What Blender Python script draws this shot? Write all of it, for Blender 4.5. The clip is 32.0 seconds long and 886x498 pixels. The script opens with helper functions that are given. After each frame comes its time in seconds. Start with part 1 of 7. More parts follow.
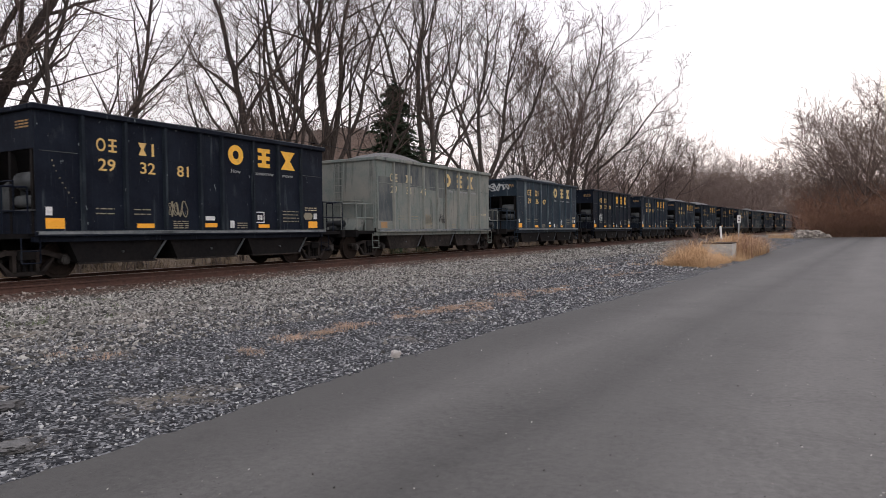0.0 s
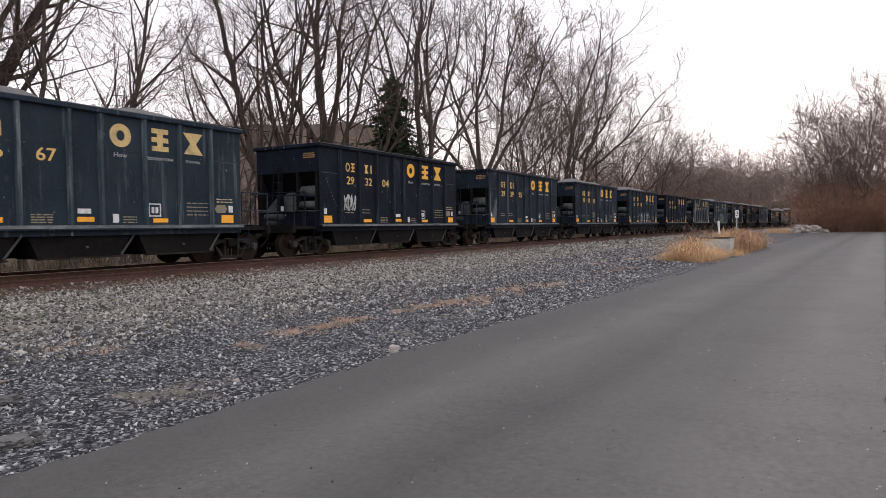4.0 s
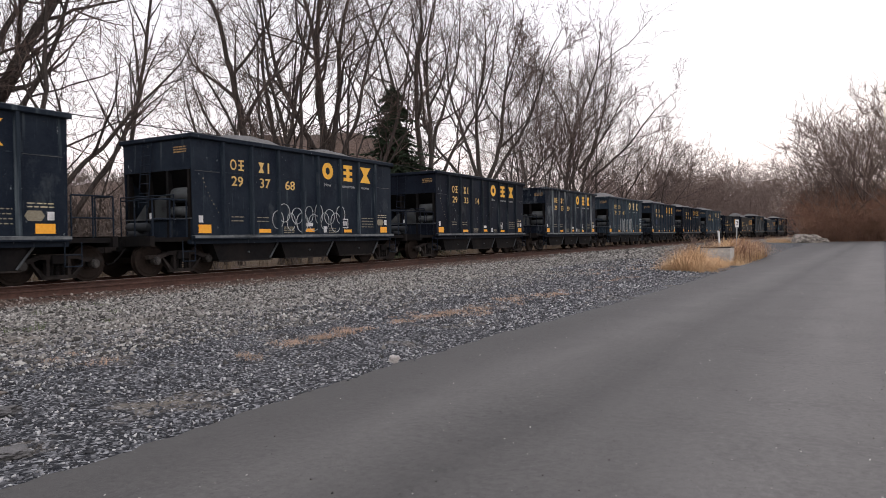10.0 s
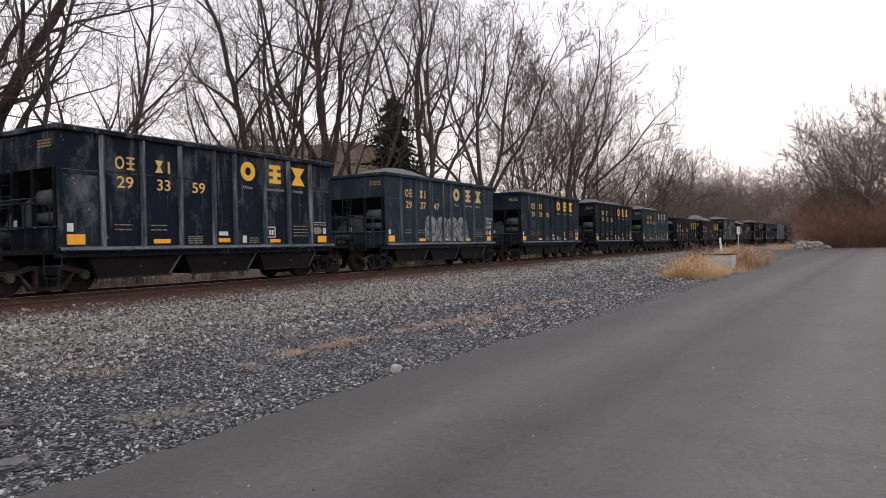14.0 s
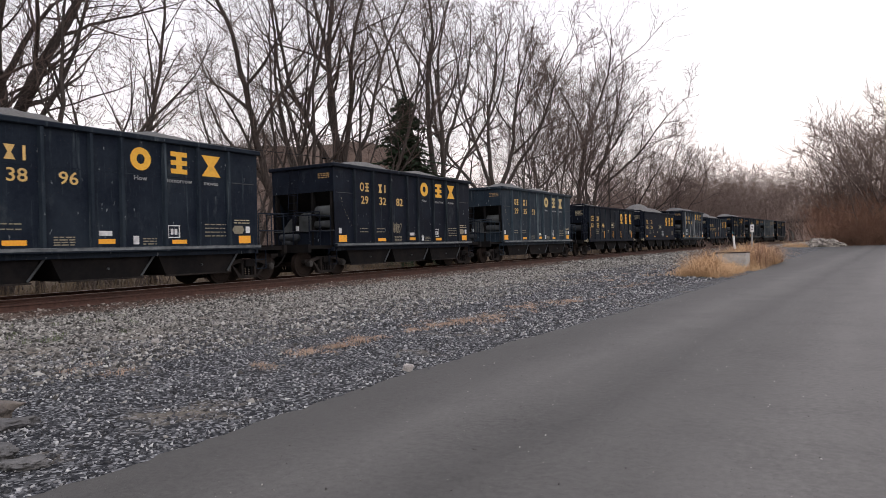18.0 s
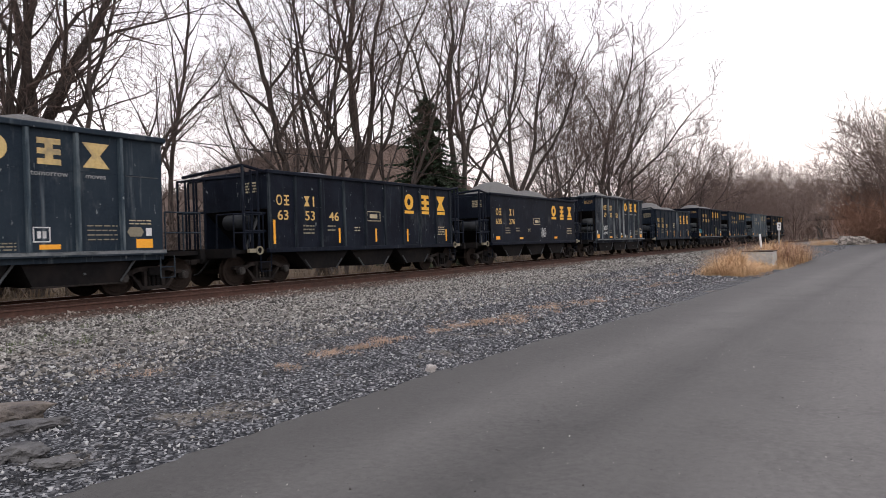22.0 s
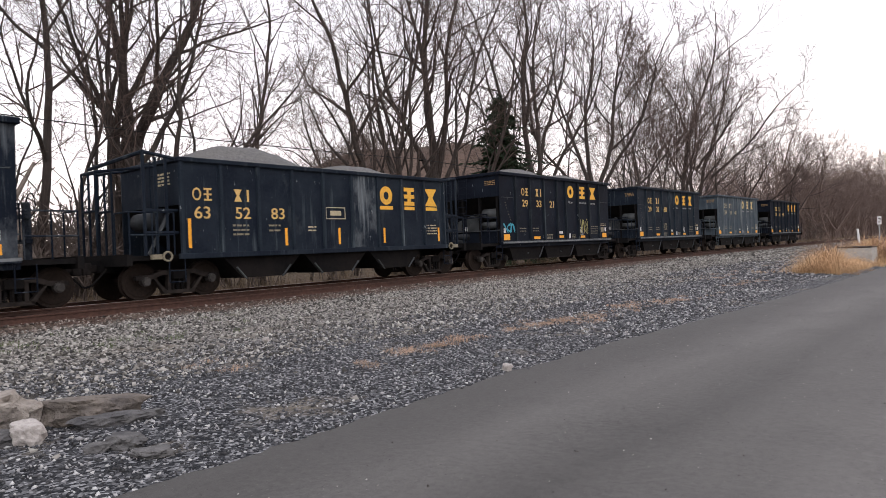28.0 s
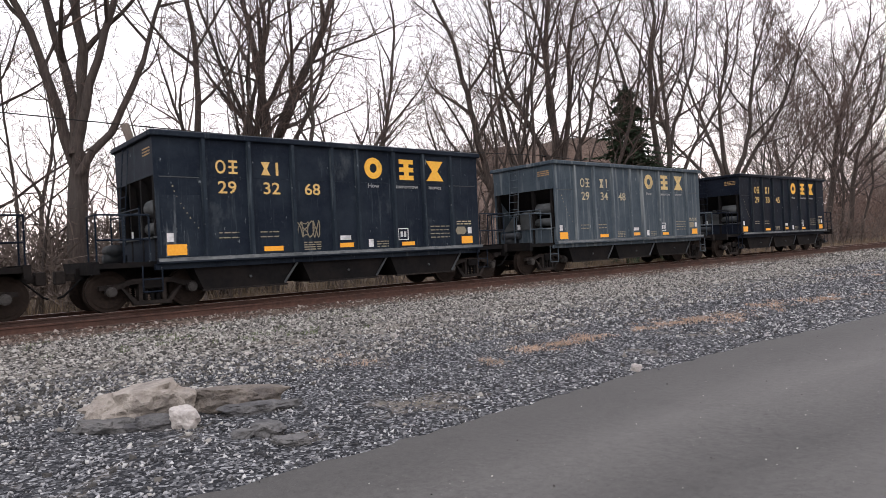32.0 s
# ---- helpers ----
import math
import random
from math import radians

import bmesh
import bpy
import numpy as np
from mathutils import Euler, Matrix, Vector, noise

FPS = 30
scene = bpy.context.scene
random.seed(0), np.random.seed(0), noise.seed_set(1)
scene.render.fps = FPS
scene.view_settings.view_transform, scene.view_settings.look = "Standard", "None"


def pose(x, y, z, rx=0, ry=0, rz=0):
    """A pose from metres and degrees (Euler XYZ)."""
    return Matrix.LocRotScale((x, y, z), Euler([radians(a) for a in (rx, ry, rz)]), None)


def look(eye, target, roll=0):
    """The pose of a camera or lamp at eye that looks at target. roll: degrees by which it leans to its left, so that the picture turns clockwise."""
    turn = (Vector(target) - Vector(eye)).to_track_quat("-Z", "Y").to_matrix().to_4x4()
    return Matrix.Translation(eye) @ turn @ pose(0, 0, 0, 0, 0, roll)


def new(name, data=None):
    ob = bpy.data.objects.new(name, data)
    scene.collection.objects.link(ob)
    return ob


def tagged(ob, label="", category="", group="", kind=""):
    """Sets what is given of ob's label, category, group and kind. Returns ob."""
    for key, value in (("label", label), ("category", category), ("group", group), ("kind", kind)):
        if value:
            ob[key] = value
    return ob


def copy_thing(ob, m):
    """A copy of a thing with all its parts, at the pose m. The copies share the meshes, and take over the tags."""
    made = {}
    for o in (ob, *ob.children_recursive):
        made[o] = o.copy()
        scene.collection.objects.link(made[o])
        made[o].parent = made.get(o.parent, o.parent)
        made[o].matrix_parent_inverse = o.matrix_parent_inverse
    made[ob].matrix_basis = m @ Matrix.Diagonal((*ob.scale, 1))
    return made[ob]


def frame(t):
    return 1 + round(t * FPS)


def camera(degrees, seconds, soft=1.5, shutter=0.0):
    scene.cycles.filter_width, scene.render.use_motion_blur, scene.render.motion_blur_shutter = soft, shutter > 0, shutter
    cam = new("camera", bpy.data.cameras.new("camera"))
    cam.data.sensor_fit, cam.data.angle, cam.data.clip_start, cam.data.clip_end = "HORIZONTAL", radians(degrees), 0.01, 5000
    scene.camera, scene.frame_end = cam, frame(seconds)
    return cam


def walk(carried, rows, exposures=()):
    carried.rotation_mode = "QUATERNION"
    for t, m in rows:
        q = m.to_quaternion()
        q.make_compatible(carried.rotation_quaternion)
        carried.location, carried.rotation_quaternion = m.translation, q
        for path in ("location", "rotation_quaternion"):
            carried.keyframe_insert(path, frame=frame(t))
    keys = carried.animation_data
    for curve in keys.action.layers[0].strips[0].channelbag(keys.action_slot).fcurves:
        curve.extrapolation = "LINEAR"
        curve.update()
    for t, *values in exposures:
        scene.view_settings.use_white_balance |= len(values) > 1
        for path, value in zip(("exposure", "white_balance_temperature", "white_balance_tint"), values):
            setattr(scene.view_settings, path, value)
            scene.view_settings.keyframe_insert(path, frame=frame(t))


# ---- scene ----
# ---------------------------------------------------------------- camera
EYE = Vector((0.0, 0.0, 1.55))


def aim(yaw, pitch, roll):
    a, b = radians(yaw), radians(pitch)
    ahead = Vector((-math.sin(a) * math.cos(b), math.cos(a) * math.cos(b), math.sin(b)))
    return look(EYE, EYE + ahead, roll)


cam = camera(67.13, 32.0, soft=0.6, shutter=0.1)
ROWS = [
    (0, 29.51, -1.48, -0.75), (0.5, 28.11, -1.46, -0.88), (1, 29.25, -1.25, -1.24), (1.5, 29.37, -1.40, -1.32),
    (2, 30.22, -1.37, -1.41), (2.5, 30.51, -1.64, -1.16), (3, 30.09, -1.85, -1.02), (3.5, 29.98, -1.83, -0.95),
    (4, 29.36, -1.94, -0.71), (4.5, 29.14, -1.87, -0.66), (6.5, 28.71, -1.43, -0.74), (7, 29.11, -0.96, -0.83),
    (7.5, 29.07, -0.84, -1.02), (8, 28.99, -0.58, -0.92), (8.5, 29.27, -0.94, -0.90), (9, 29.08, -1.04, -0.67),
    (9.5, 29.48, -1.06, -0.88), (10, 29.36, -1.08, -0.80), (10.5, 29.27, -1.14, -0.86), (11, 29.06, -1.07, -0.74),
    (11.5, 29.48, -1.01, -0.95), (12, 29.18, -1.25, -1.03), (12.5, 29.22, -1.15, -0.97), (13, 29.39, -0.73, -1.12),
    (13.5, 29.42, -0.34, -1.21), (14, 29.48, -0.33, -1.14), (14.5, 29.21, -0.51, -1.10), (16.5, 29.80, -0.07, -1.36),
    (17, 30.10, -0.03, -1.42), (17.5, 30.06, -0.30, -1.38), (18, 30.46, -0.37, -1.38), (18.5, 30.60, -0.52, -1.35),
    (19, 30.67, -0.52, -1.39), (19.5, 31.17, -0.12, -1.62), (20, 31.71, 0.06, -1.79), (20.5, 32.02, 0.28, -1.86),
    (21, 32.34, 0.28, -1.96), (21.5, 32.04, 0.22, -1.86), (22, 32.34, -0.26, -1.80), (22.5, 32.17, -0.40, -1.89),
    (23, 31.86, -0.44, -1.96), (23.5, 32.51, -0.21, -1.94), (24, 32.54, -0.25, -1.77), (24.5, 32.91, -0.22, -1.71),
    (26.5, 34.29, -0.24, -1.87), (27, 34.82, -0.12, -2.02), (27.5, 36.65, 0.02, -1.95), (28, 38.80, -0.15, -2.26),
    (28.5, 39.49, -0.23, -2.48), (29, 40.30, -0.30, -2.61), (29.5, 42.49, -0.21, -2.67), (30, 44.29, 0.02, -2.70),
    (30.5, 44.40, 0.04, -2.44), (31, 46.53, -0.26, -2.66), (31.5, 47.21, 0.21, -3.03), (32, 49.34, 0.12, -2.84),
]
EXPOSURES = [(0.0, -0.12), (2.0, -0.22), (4.0, -0.04), (4.5, -0.05), (9.0, -0.09), (13.0, 0.0), (14.0, -0.15), (16.5, -0.19), (18.0, -0.11), (20.0, -0.02), (24.0, 0.04), (28.0, 0.07), (32.0, 0.28)]
walk(cam, [(t, aim(y, p, r)) for t, y, p, r in ROWS], EXPOSURES)

# ---------------------------------------------------------------- light
world = bpy.data.worlds.new("sky")
scene.world = world
world.use_nodes = True
wn, wl = world.node_tree.nodes, world.node_tree.links
back = wn["Background"]
sky = wn.new("ShaderNodeTexSky")
sky.sky_type, sky.sun_disc = "NISHITA", False
sky.sun_elevation, sky.sun_rotation = radians(14), radians(25)
sky.dust_density = 3.0
w_co = wn.new("ShaderNodeTexCoord")
w_sep = wn.new("ShaderNodeSeparateXYZ")
wl.new(w_co.outputs["Generated"], w_sep.inputs[0])
w_ramp = wn.new("ShaderNodeValToRGB")
w_ramp.color_ramp.elements[0].position, w_ramp.color_ramp.elements[0].color = 0.0, (12.0, 10.2, 9.8, 1)
w_ramp.color_ramp.elements[1].position, w_ramp.color_ramp.elements[1].color = 0.45, (11.2, 10.9, 12.0, 1)
w_mid = w_ramp.color_ramp.elements.new(0.16)
w_mid.color = (12.9, 12.1, 12.4, 1)
wl.new(w_sep.outputs["Z"], w_ramp.inputs["Fac"])
w_noise = wn.new("ShaderNodeTexNoise")
w_noise.inputs["Scale"].default_value, w_noise.inputs["Detail"].default_value = 2.2, 4
wl.new(w_co.outputs["Generated"], w_noise.inputs["Vector"])
w_cl = wn.new("ShaderNodeMapRange")
w_cl.inputs["To Min"].default_value, w_cl.inputs["To Max"].default_value = 0.86, 1.1
wl.new(w_noise.outputs["Fac"], w_cl.inputs["Value"])
w_mul = wn.new("ShaderNodeMixRGB")
w_mul.blend_type, w_mul.inputs[0].default_value = "MULTIPLY", 1.0
wl.new(w_ramp.outputs["Color"], w_mul.inputs[1])
wl.new(w_cl.outputs["Result"], w_mul.inputs[2])
w_mix = wn.new("ShaderNodeMixRGB")          # a closed cloud layer over the clear sky
w_mix.inputs[0].default_value = 0.9
wl.new(sky.outputs["Color"], w_mix.inputs[1])
wl.new(w_mul.outputs["Color"], w_mix.inputs[2])
wl.new(w_mix.outputs["Color"], back.inputs["Color"])
back.inputs["Strength"].default_value = 0.12

sun_data = bpy.data.lights.new("sun", "SUN")
sun_data.energy, sun_data.angle, sun_data.color = 0.55, radians(25), (1.0, 0.93, 0.86)
sun = new("sun", sun_data)
sun.matrix_world = look((30, -20, 40), (0, 20, 0))


# ---------------------------------------------------------------- materials
def shader(name, rough=0.8, metal=0.0, spec=0.3):
    m = bpy.data.materials.new(name)
    m.use_nodes = True
    b = m.node_tree.nodes["Principled BSDF"]
    b.inputs["Roughness"].default_value, b.inputs["Metallic"].default_value = rough, metal
    b.inputs["Specular IOR Level"].default_value = spec
    return m, m.node_tree.nodes, m.node_tree.links, b


def coords(n, l, stretch=(1, 1, 1), shift=True):
    co, mp = n.new("ShaderNodeTexCoord"), n.new("ShaderNodeMapping")
    mp.inputs["Scale"].default_value = stretch
    l.new(co.outputs["Object"], mp.inputs["Vector"])
    if shift:
        info, mul = n.new("ShaderNodeObjectInfo"), n.new("ShaderNodeMath")
        mul.operation, mul.inputs[1].default_value = "MULTIPLY", 37.0
        l.new(info.outputs["Random"], mul.inputs[0])
        l.new(mul.outputs[0], mp.inputs["Location"])
    return mp.outputs["Vector"]


def tex(n, l, vec, scale, detail=5, rough=0.6, lo=0.3, hi=0.7):
    t, r = n.new("ShaderNodeTexNoise"), n.new("ShaderNodeMapRange")
    t.inputs["Scale"].default_value, t.inputs["Detail"].default_value, t.inputs["Roughness"].default_value = scale, detail, rough
    r.inputs["From Min"].default_value, r.inputs["From Max"].default_value = lo, hi
    l.new(vec, t.inputs["Vector"])
    l.new(t.outputs["Fac"], r.inputs["Value"])
    return r.outputs["Result"]


def mixc(n, l, fac, a, b):
    m = n.new("ShaderNodeMixRGB")
    for i, v in enumerate((fac, a, b)):
        if isinstance(v, (int, float)):
            m.inputs[i].default_value = v
        elif isinstance(v, tuple):
            m.inputs[i].default_value = (*v, 1)
        else:
            l.new(v, m.inputs[i])
    return m.outputs[0]


def bumped(n, l, b, height, strength, dist):
    bp = n.new("ShaderNodeBump")
    bp.inputs["Strength"].default_value, bp.inputs["Distance"].default_value = strength, dist
    l.new(height, bp.inputs["Height"])
    l.new(bp.outputs["Normal"], b.inputs["Normal"])


def surf(name, c1, c2, scale=8.0, c3=None, big=0.6, rough=0.8, metal=0.0, bump=0.3, dist=0.01, stretch=(1, 1, 1), spec=0.3, shift=True, amount=(0.45, 0.7)):
    """Two-scale mottled surface: fine grain from c1 to c2, large stains of c3."""
    m, n, l, b = shader(name, rough, metal, spec)
    vec = coords(n, l, stretch, shift)
    fine = tex(n, l, vec, scale)
    col = mixc(n, l, fine, c1, c2)
    if c3:
        col = mixc(n, l, tex(n, l, vec, big, 6, 0.65, *amount), col, c3)
    l.new(col, b.inputs["Base Color"])
    if bump:
        bumped(n, l, b, fine, bump, dist)
    return m


def paint(name, base, dust, streak, amount, smears=0.6):
    """Weathered car paint: chalky vertical streaks, dust and rust specks over a dull coat."""
    m, n, l, b = shader(name, 0.7, 0.0, 0.06)
    vec = coords(n, l)
    down = coords(n, l, (2.2, 2.2, 0.16))
    grain = tex(n, l, vec, 14.0, 6, 0.7, 0.3, 0.75)
    col = mixc(n, l, grain, base, tuple(v * 1.35 + 0.004 for v in base))
    col = mixc(n, l, tex(n, l, vec, 0.8, 6, 0.65, 0.40, 0.66), col, dust)
    st = tex(n, l, down, 2.1, 6, 0.62, amount, amount + 0.17)
    col = mixc(n, l, st, col, streak)
    fine_st = tex(n, l, coords(n, l, (9, 9, 0.5)), 3.0, 4, 0.6, 0.62, 0.8)
    col = mixc(n, l, fine_st, col, tuple(0.6 * a + 0.4 * c for a, c in zip(dust, streak)))
    col = mixc(n, l, tex(n, l, vec, 30, 3, 0.6, 0.7, 0.78), col, (0.09, 0.055, 0.035))
    chip = tex(n, l, coords(n, l, (1, 1, 0.4)), 9, 3, 0.55, 0.70, 0.75)
    col = mixc(n, l, chip, col, (0.2, 0.225, 0.235))
    smear = tex(n, l, coords(n, l, (1.0, 1.0, 0.55)), 0.9, 7, 0.68, smears, smears + 0.24)
    col = mixc(n, l, smear, col, tuple(0.75 * c + 0.02 for c in streak))
    l.new(col, b.inputs["Base Color"])
    bumped(n, l, b, grain, 0.15, 0.004)
    r = n.new("ShaderNodeMapRange")
    r.inputs["To Min"].default_value, r.inputs["To Max"].default_value = 0.62, 0.9
    l.new(st, r.inputs["Value"])
    l.new(r.outputs["Result"], b.inputs["Roughness"])
    return m


PAINTS = {
    "navy": paint("paint_navy", (0.0062, 0.0100, 0.0175), (0.0185, 0.0258, 0.0360), (0.075, 0.094, 0.105), 0.60),
    "black": paint("paint_black", (0.0035, 0.0053, 0.0107), (0.0112, 0.0155, 0.0245), (0.06, 0.072, 0.08), 0.62),
    "blue": paint("paint_blue", (0.013, 0.0205, 0.030), (0.026, 0.037, 0.049), (0.10, 0.12, 0.133), 0.575),
    "pale": paint("paint_pale", (0.036, 0.05, 0.064), (0.066, 0.084, 0.099), (0.15, 0.17, 0.18), 0.52),
    "grey": paint("paint_grey", (0.125, 0.145, 0.135), (0.215, 0.215, 0.192), (0.05, 0.056, 0.057), 0.54),
    "streaked": paint("paint_streaked", (0.0046, 0.0074, 0.0138), (0.0088, 0.013, 0.0215), (0.135, 0.155, 0.172), 0.575, 0.53),
}
M_WASH = paint("whitewashed", (0.0062, 0.0100, 0.0175), (0.022, 0.030, 0.040), (0.20, 0.225, 0.24), 0.57, 0.52)
# rib coats, lightened: the sky light on the rib faces is painted in
RIB_LIT_PAINTS = {k: paint("rib_skylit_" + k, *v) for k, v in {
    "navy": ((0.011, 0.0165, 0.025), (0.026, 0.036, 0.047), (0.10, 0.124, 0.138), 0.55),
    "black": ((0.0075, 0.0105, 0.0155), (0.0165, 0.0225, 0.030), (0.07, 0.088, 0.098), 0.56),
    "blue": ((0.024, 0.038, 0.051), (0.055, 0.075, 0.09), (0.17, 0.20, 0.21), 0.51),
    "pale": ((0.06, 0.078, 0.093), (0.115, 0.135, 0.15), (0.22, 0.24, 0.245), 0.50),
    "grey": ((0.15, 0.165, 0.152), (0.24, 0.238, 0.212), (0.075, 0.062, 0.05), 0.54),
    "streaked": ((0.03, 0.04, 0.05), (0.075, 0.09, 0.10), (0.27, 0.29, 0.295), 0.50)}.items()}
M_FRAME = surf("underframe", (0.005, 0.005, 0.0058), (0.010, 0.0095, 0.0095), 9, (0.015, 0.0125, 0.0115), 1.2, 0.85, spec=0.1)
M_TRUCK = surf("truck_steel", (0.010, 0.009, 0.0088), (0.024, 0.020, 0.0185), 12, (0.042, 0.035, 0.031), 1.6, 0.85, 0.0, spec=0.12)
M_WHEEL = surf("wheel_steel", (0.012, 0.009, 0.0075), (0.026, 0.018, 0.014), 15, (0.02, 0.014, 0.011), 2.0, 0.8, 0.0, spec=0.15)
M_TANKL = surf("dusty_tank", (0.045, 0.05, 0.052), (0.10, 0.108, 0.11), 6, (0.02, 0.022, 0.024), 1.5, 0.8)
M_BAY = surf("dark_tank", (0.014, 0.017, 0.021), (0.03, 0.035, 0.04), 6, (0.009, 0.01, 0.011), 1.5, 0.7)
M_TANK = surf("tank_grey", (0.04, 0.046, 0.051), (0.085, 0.094, 0.10), 6, (0.013, 0.014, 0.015), 1.5, 0.6)
M_YELLOW = surf("letter_yellow", (0.72, 0.36, 0.035), (0.82, 0.46, 0.06), 14, (0.42, 0.24, 0.06), 2.5, 0.6, amount=(0.56, 0.8))
M_NUMBER = surf("number_tan", (0.58, 0.37, 0.12), (0.70, 0.48, 0.18), 14, (0.34, 0.24, 0.11), 2.5, 0.65, amount=(0.52, 0.8))
M_BEARING = surf("bearing_grey", (0.03, 0.028, 0.027), (0.07, 0.066, 0.062), 12, (0.02, 0.018, 0.016), 2.0, 0.6, 0.2)
M_FADED = surf("letter_faded", (0.42, 0.36, 0.22), (0.52, 0.45, 0.30), 14, (0.22, 0.21, 0.17), 2.5, 0.7)
M_ORANGE = surf("reflector_orange", (0.8, 0.34, 0.02), (0.9, 0.42, 0.04), 20, (0.45, 0.2, 0.05), 3, 0.4, amount=(0.6, 0.85))
M_RUSTY = surf("reflector_faded", (0.28, 0.16, 0.07), (0.36, 0.21, 0.09), 20, (0.2, 0.17, 0.13), 3, 0.7)
M_WHITE = surf("decal_white", (0.55, 0.56, 0.56), (0.7, 0.7, 0.7), 20, (0.35, 0.35, 0.35), 3, 0.6)
M_ENDPRINT = surf("letter_end", (0.34, 0.20, 0.07), (0.44, 0.27, 0.10), 14, (0.18, 0.13, 0.08), 2.5, 0.7)
M_SMALL = surf("decal_small", (0.17, 0.15, 0.105), (0.26, 0.235, 0.17), 25, None, 1, 0.7)
M_TAGLINE = surf("decal_tagline", (0.22, 0.23, 0.24), (0.3, 0.31, 0.31), 25, None, 1, 0.7)
M_SILVER = surf("spray_silver", (0.15, 0.165, 0.175), (0.25, 0.27, 0.28), 9, (0.07, 0.08, 0.09), 2, 0.5)
M_SPRAYW = surf("spray_white", (0.4, 0.42, 0.42), (0.55, 0.57, 0.57), 9, (0.2, 0.22, 0.22), 2, 0.6)
M_SPRAYB = surf("spray_blue", (0.05, 0.3, 0.42), (0.08, 0.4, 0.5), 9, None, 2, 0.6)
M_BLUESPOT = surf("spray_navy", (0.008, 0.016, 0.05), (0.012, 0.025, 0.075), 9, (0.009, 0.014, 0.026), 2, 0.7)
M_SPRAYY = surf("spray_olive", (0.35, 0.32, 0.12), (0.42, 0.38, 0.16), 9, None, 2, 0.6)
M_SPRAYK = surf("spray_dark", (0.02, 0.022, 0.025), (0.035, 0.035, 0.04), 9, None, 2, 0.6)
M_PATCH = surf("patch_blue", (0.035, 0.045, 0.052), (0.06, 0.072, 0.078), 10, (0.12, 0.128, 0.12), 1.3, 0.75, stretch=(1, 1.6, 0.5), amount=(0.42, 0.62))
M_LEDGE = surf("pale_ledge", (0.10, 0.112, 0.118), (0.21, 0.225, 0.23), 7, (0.04, 0.046, 0.052), 1.1, 0.95, stretch=(1, 0.6, 1))
M_LOAD = surf("crushed_load", (0.12, 0.12, 0.12), (0.24, 0.24, 0.235), 14, (0.17, 0.165, 0.155), 1.2, 0.95, 0, 0.9, 0.05)
M_RAIL = surf("rail_rust", (0.055, 0.028, 0.021), (0.095, 0.05, 0.037), 10, (0.04, 0.025, 0.02), 0.8, 0.8, 0.1)
M_RAILTOP = surf("rail_head", (0.30, 0.25, 0.22), (0.42, 0.37, 0.34), 9, (0.16, 0.11, 0.09), 0.6, 0.35, 0.85)
M_TIE = surf("tie_wood", (0.022, 0.014, 0.011), (0.055, 0.036, 0.028), 10, (0.075, 0.05, 0.04), 1.2, 0.9, 0, 0.6, 0.02, (1, 5, 5))
M_PALEY = surf("letter_pale", (0.50, 0.36, 0.14), (0.62, 0.47, 0.22), 14, (0.26, 0.22, 0.14), 2.5, 0.7, amount=(0.48, 0.75))
M_CONCD = surf("dark_concrete", (0.10, 0.092, 0.085), (0.16, 0.15, 0.138), 3, (0.08, 0.072, 0.066), 0.6, 0.95)
M_CONC = surf("concrete", (0.34, 0.33, 0.31), (0.46, 0.45, 0.42), 8, (0.25, 0.23, 0.2), 1.3, 0.9)
M_ROCK = surf("boulder", (0.26, 0.23, 0.20), (0.42, 0.385, 0.34), 9, (0.14, 0.125, 0.115), 2.2, 0.95, 0, 0.8, 0.05)
M_ROCKB = surf("brown_boulder", (0.15, 0.13, 0.11), (0.25, 0.22, 0.19), 9, (0.10, 0.09, 0.085), 2.2, 0.95, 0, 0.8, 0.05)
M_ROCKD = surf("dark_boulder", (0.10, 0.10, 0.10), (0.18, 0.175, 0.17), 9, (0.07, 0.07, 0.075), 2.2, 0.95, 0, 0.8, 0.05)
M_STONEW = surf("pale_stone", (0.33, 0.305, 0.285), (0.50, 0.47, 0.44), 20, None, 1, 0.9, 0, 0.6, 0.01)
M_BARK = surf("bark", (0.032, 0.025, 0.022), (0.095, 0.075, 0.066), 5, (0.07, 0.06, 0.054), 0.5, 0.95, 0, 0.8, 0.04, (3, 3, 0.5))
M_DEAD = surf("dead_wood", (0.16, 0.13, 0.11), (0.28, 0.24, 0.205), 5, (0.12, 0.10, 0.085), 0.8, 0.95, 0, 0.7, 0.03, (3, 3, 0.4))
M_TWIG = surf("twig", (0.082, 0.060, 0.052), (0.165, 0.122, 0.106), 0.8, None, 1, 0.95, 0, 0)
# twigs of the distant trees: haze is painted in as a paler colour
M_TWIGF = surf("hazed_twig", (0.135, 0.10, 0.086), (0.25, 0.19, 0.165), 0.8, None, 1, 0.95, 0, 0)
M_BRUSH = surf("brush", (0.175, 0.096, 0.066), (0.32, 0.19, 0.132), 0.5, None, 1, 0.95, 0, 0)
M_BRUSHG = surf("brush_grey", (0.085, 0.066, 0.057), (0.16, 0.128, 0.11), 0.3, None, 1, 0.95, 0, 0)
M_BRUSHD = surf("brush_dull", (0.115, 0.079, 0.065), (0.215, 0.155, 0.128), 0.3, None, 1, 0.95, 0, 0)
M_NEEDLE = surf("needles", (0.016, 0.032, 0.017), (0.045, 0.07, 0.036), 1.2, (0.028, 0.04, 0.024), 0.4, 0.8, 0, 0)
M_STRAW = surf("dry_grass", (0.50, 0.315, 0.165), (0.74, 0.52, 0.31), 1.5, (0.38, 0.23, 0.12), 0.6, 0.9, 0, 0)
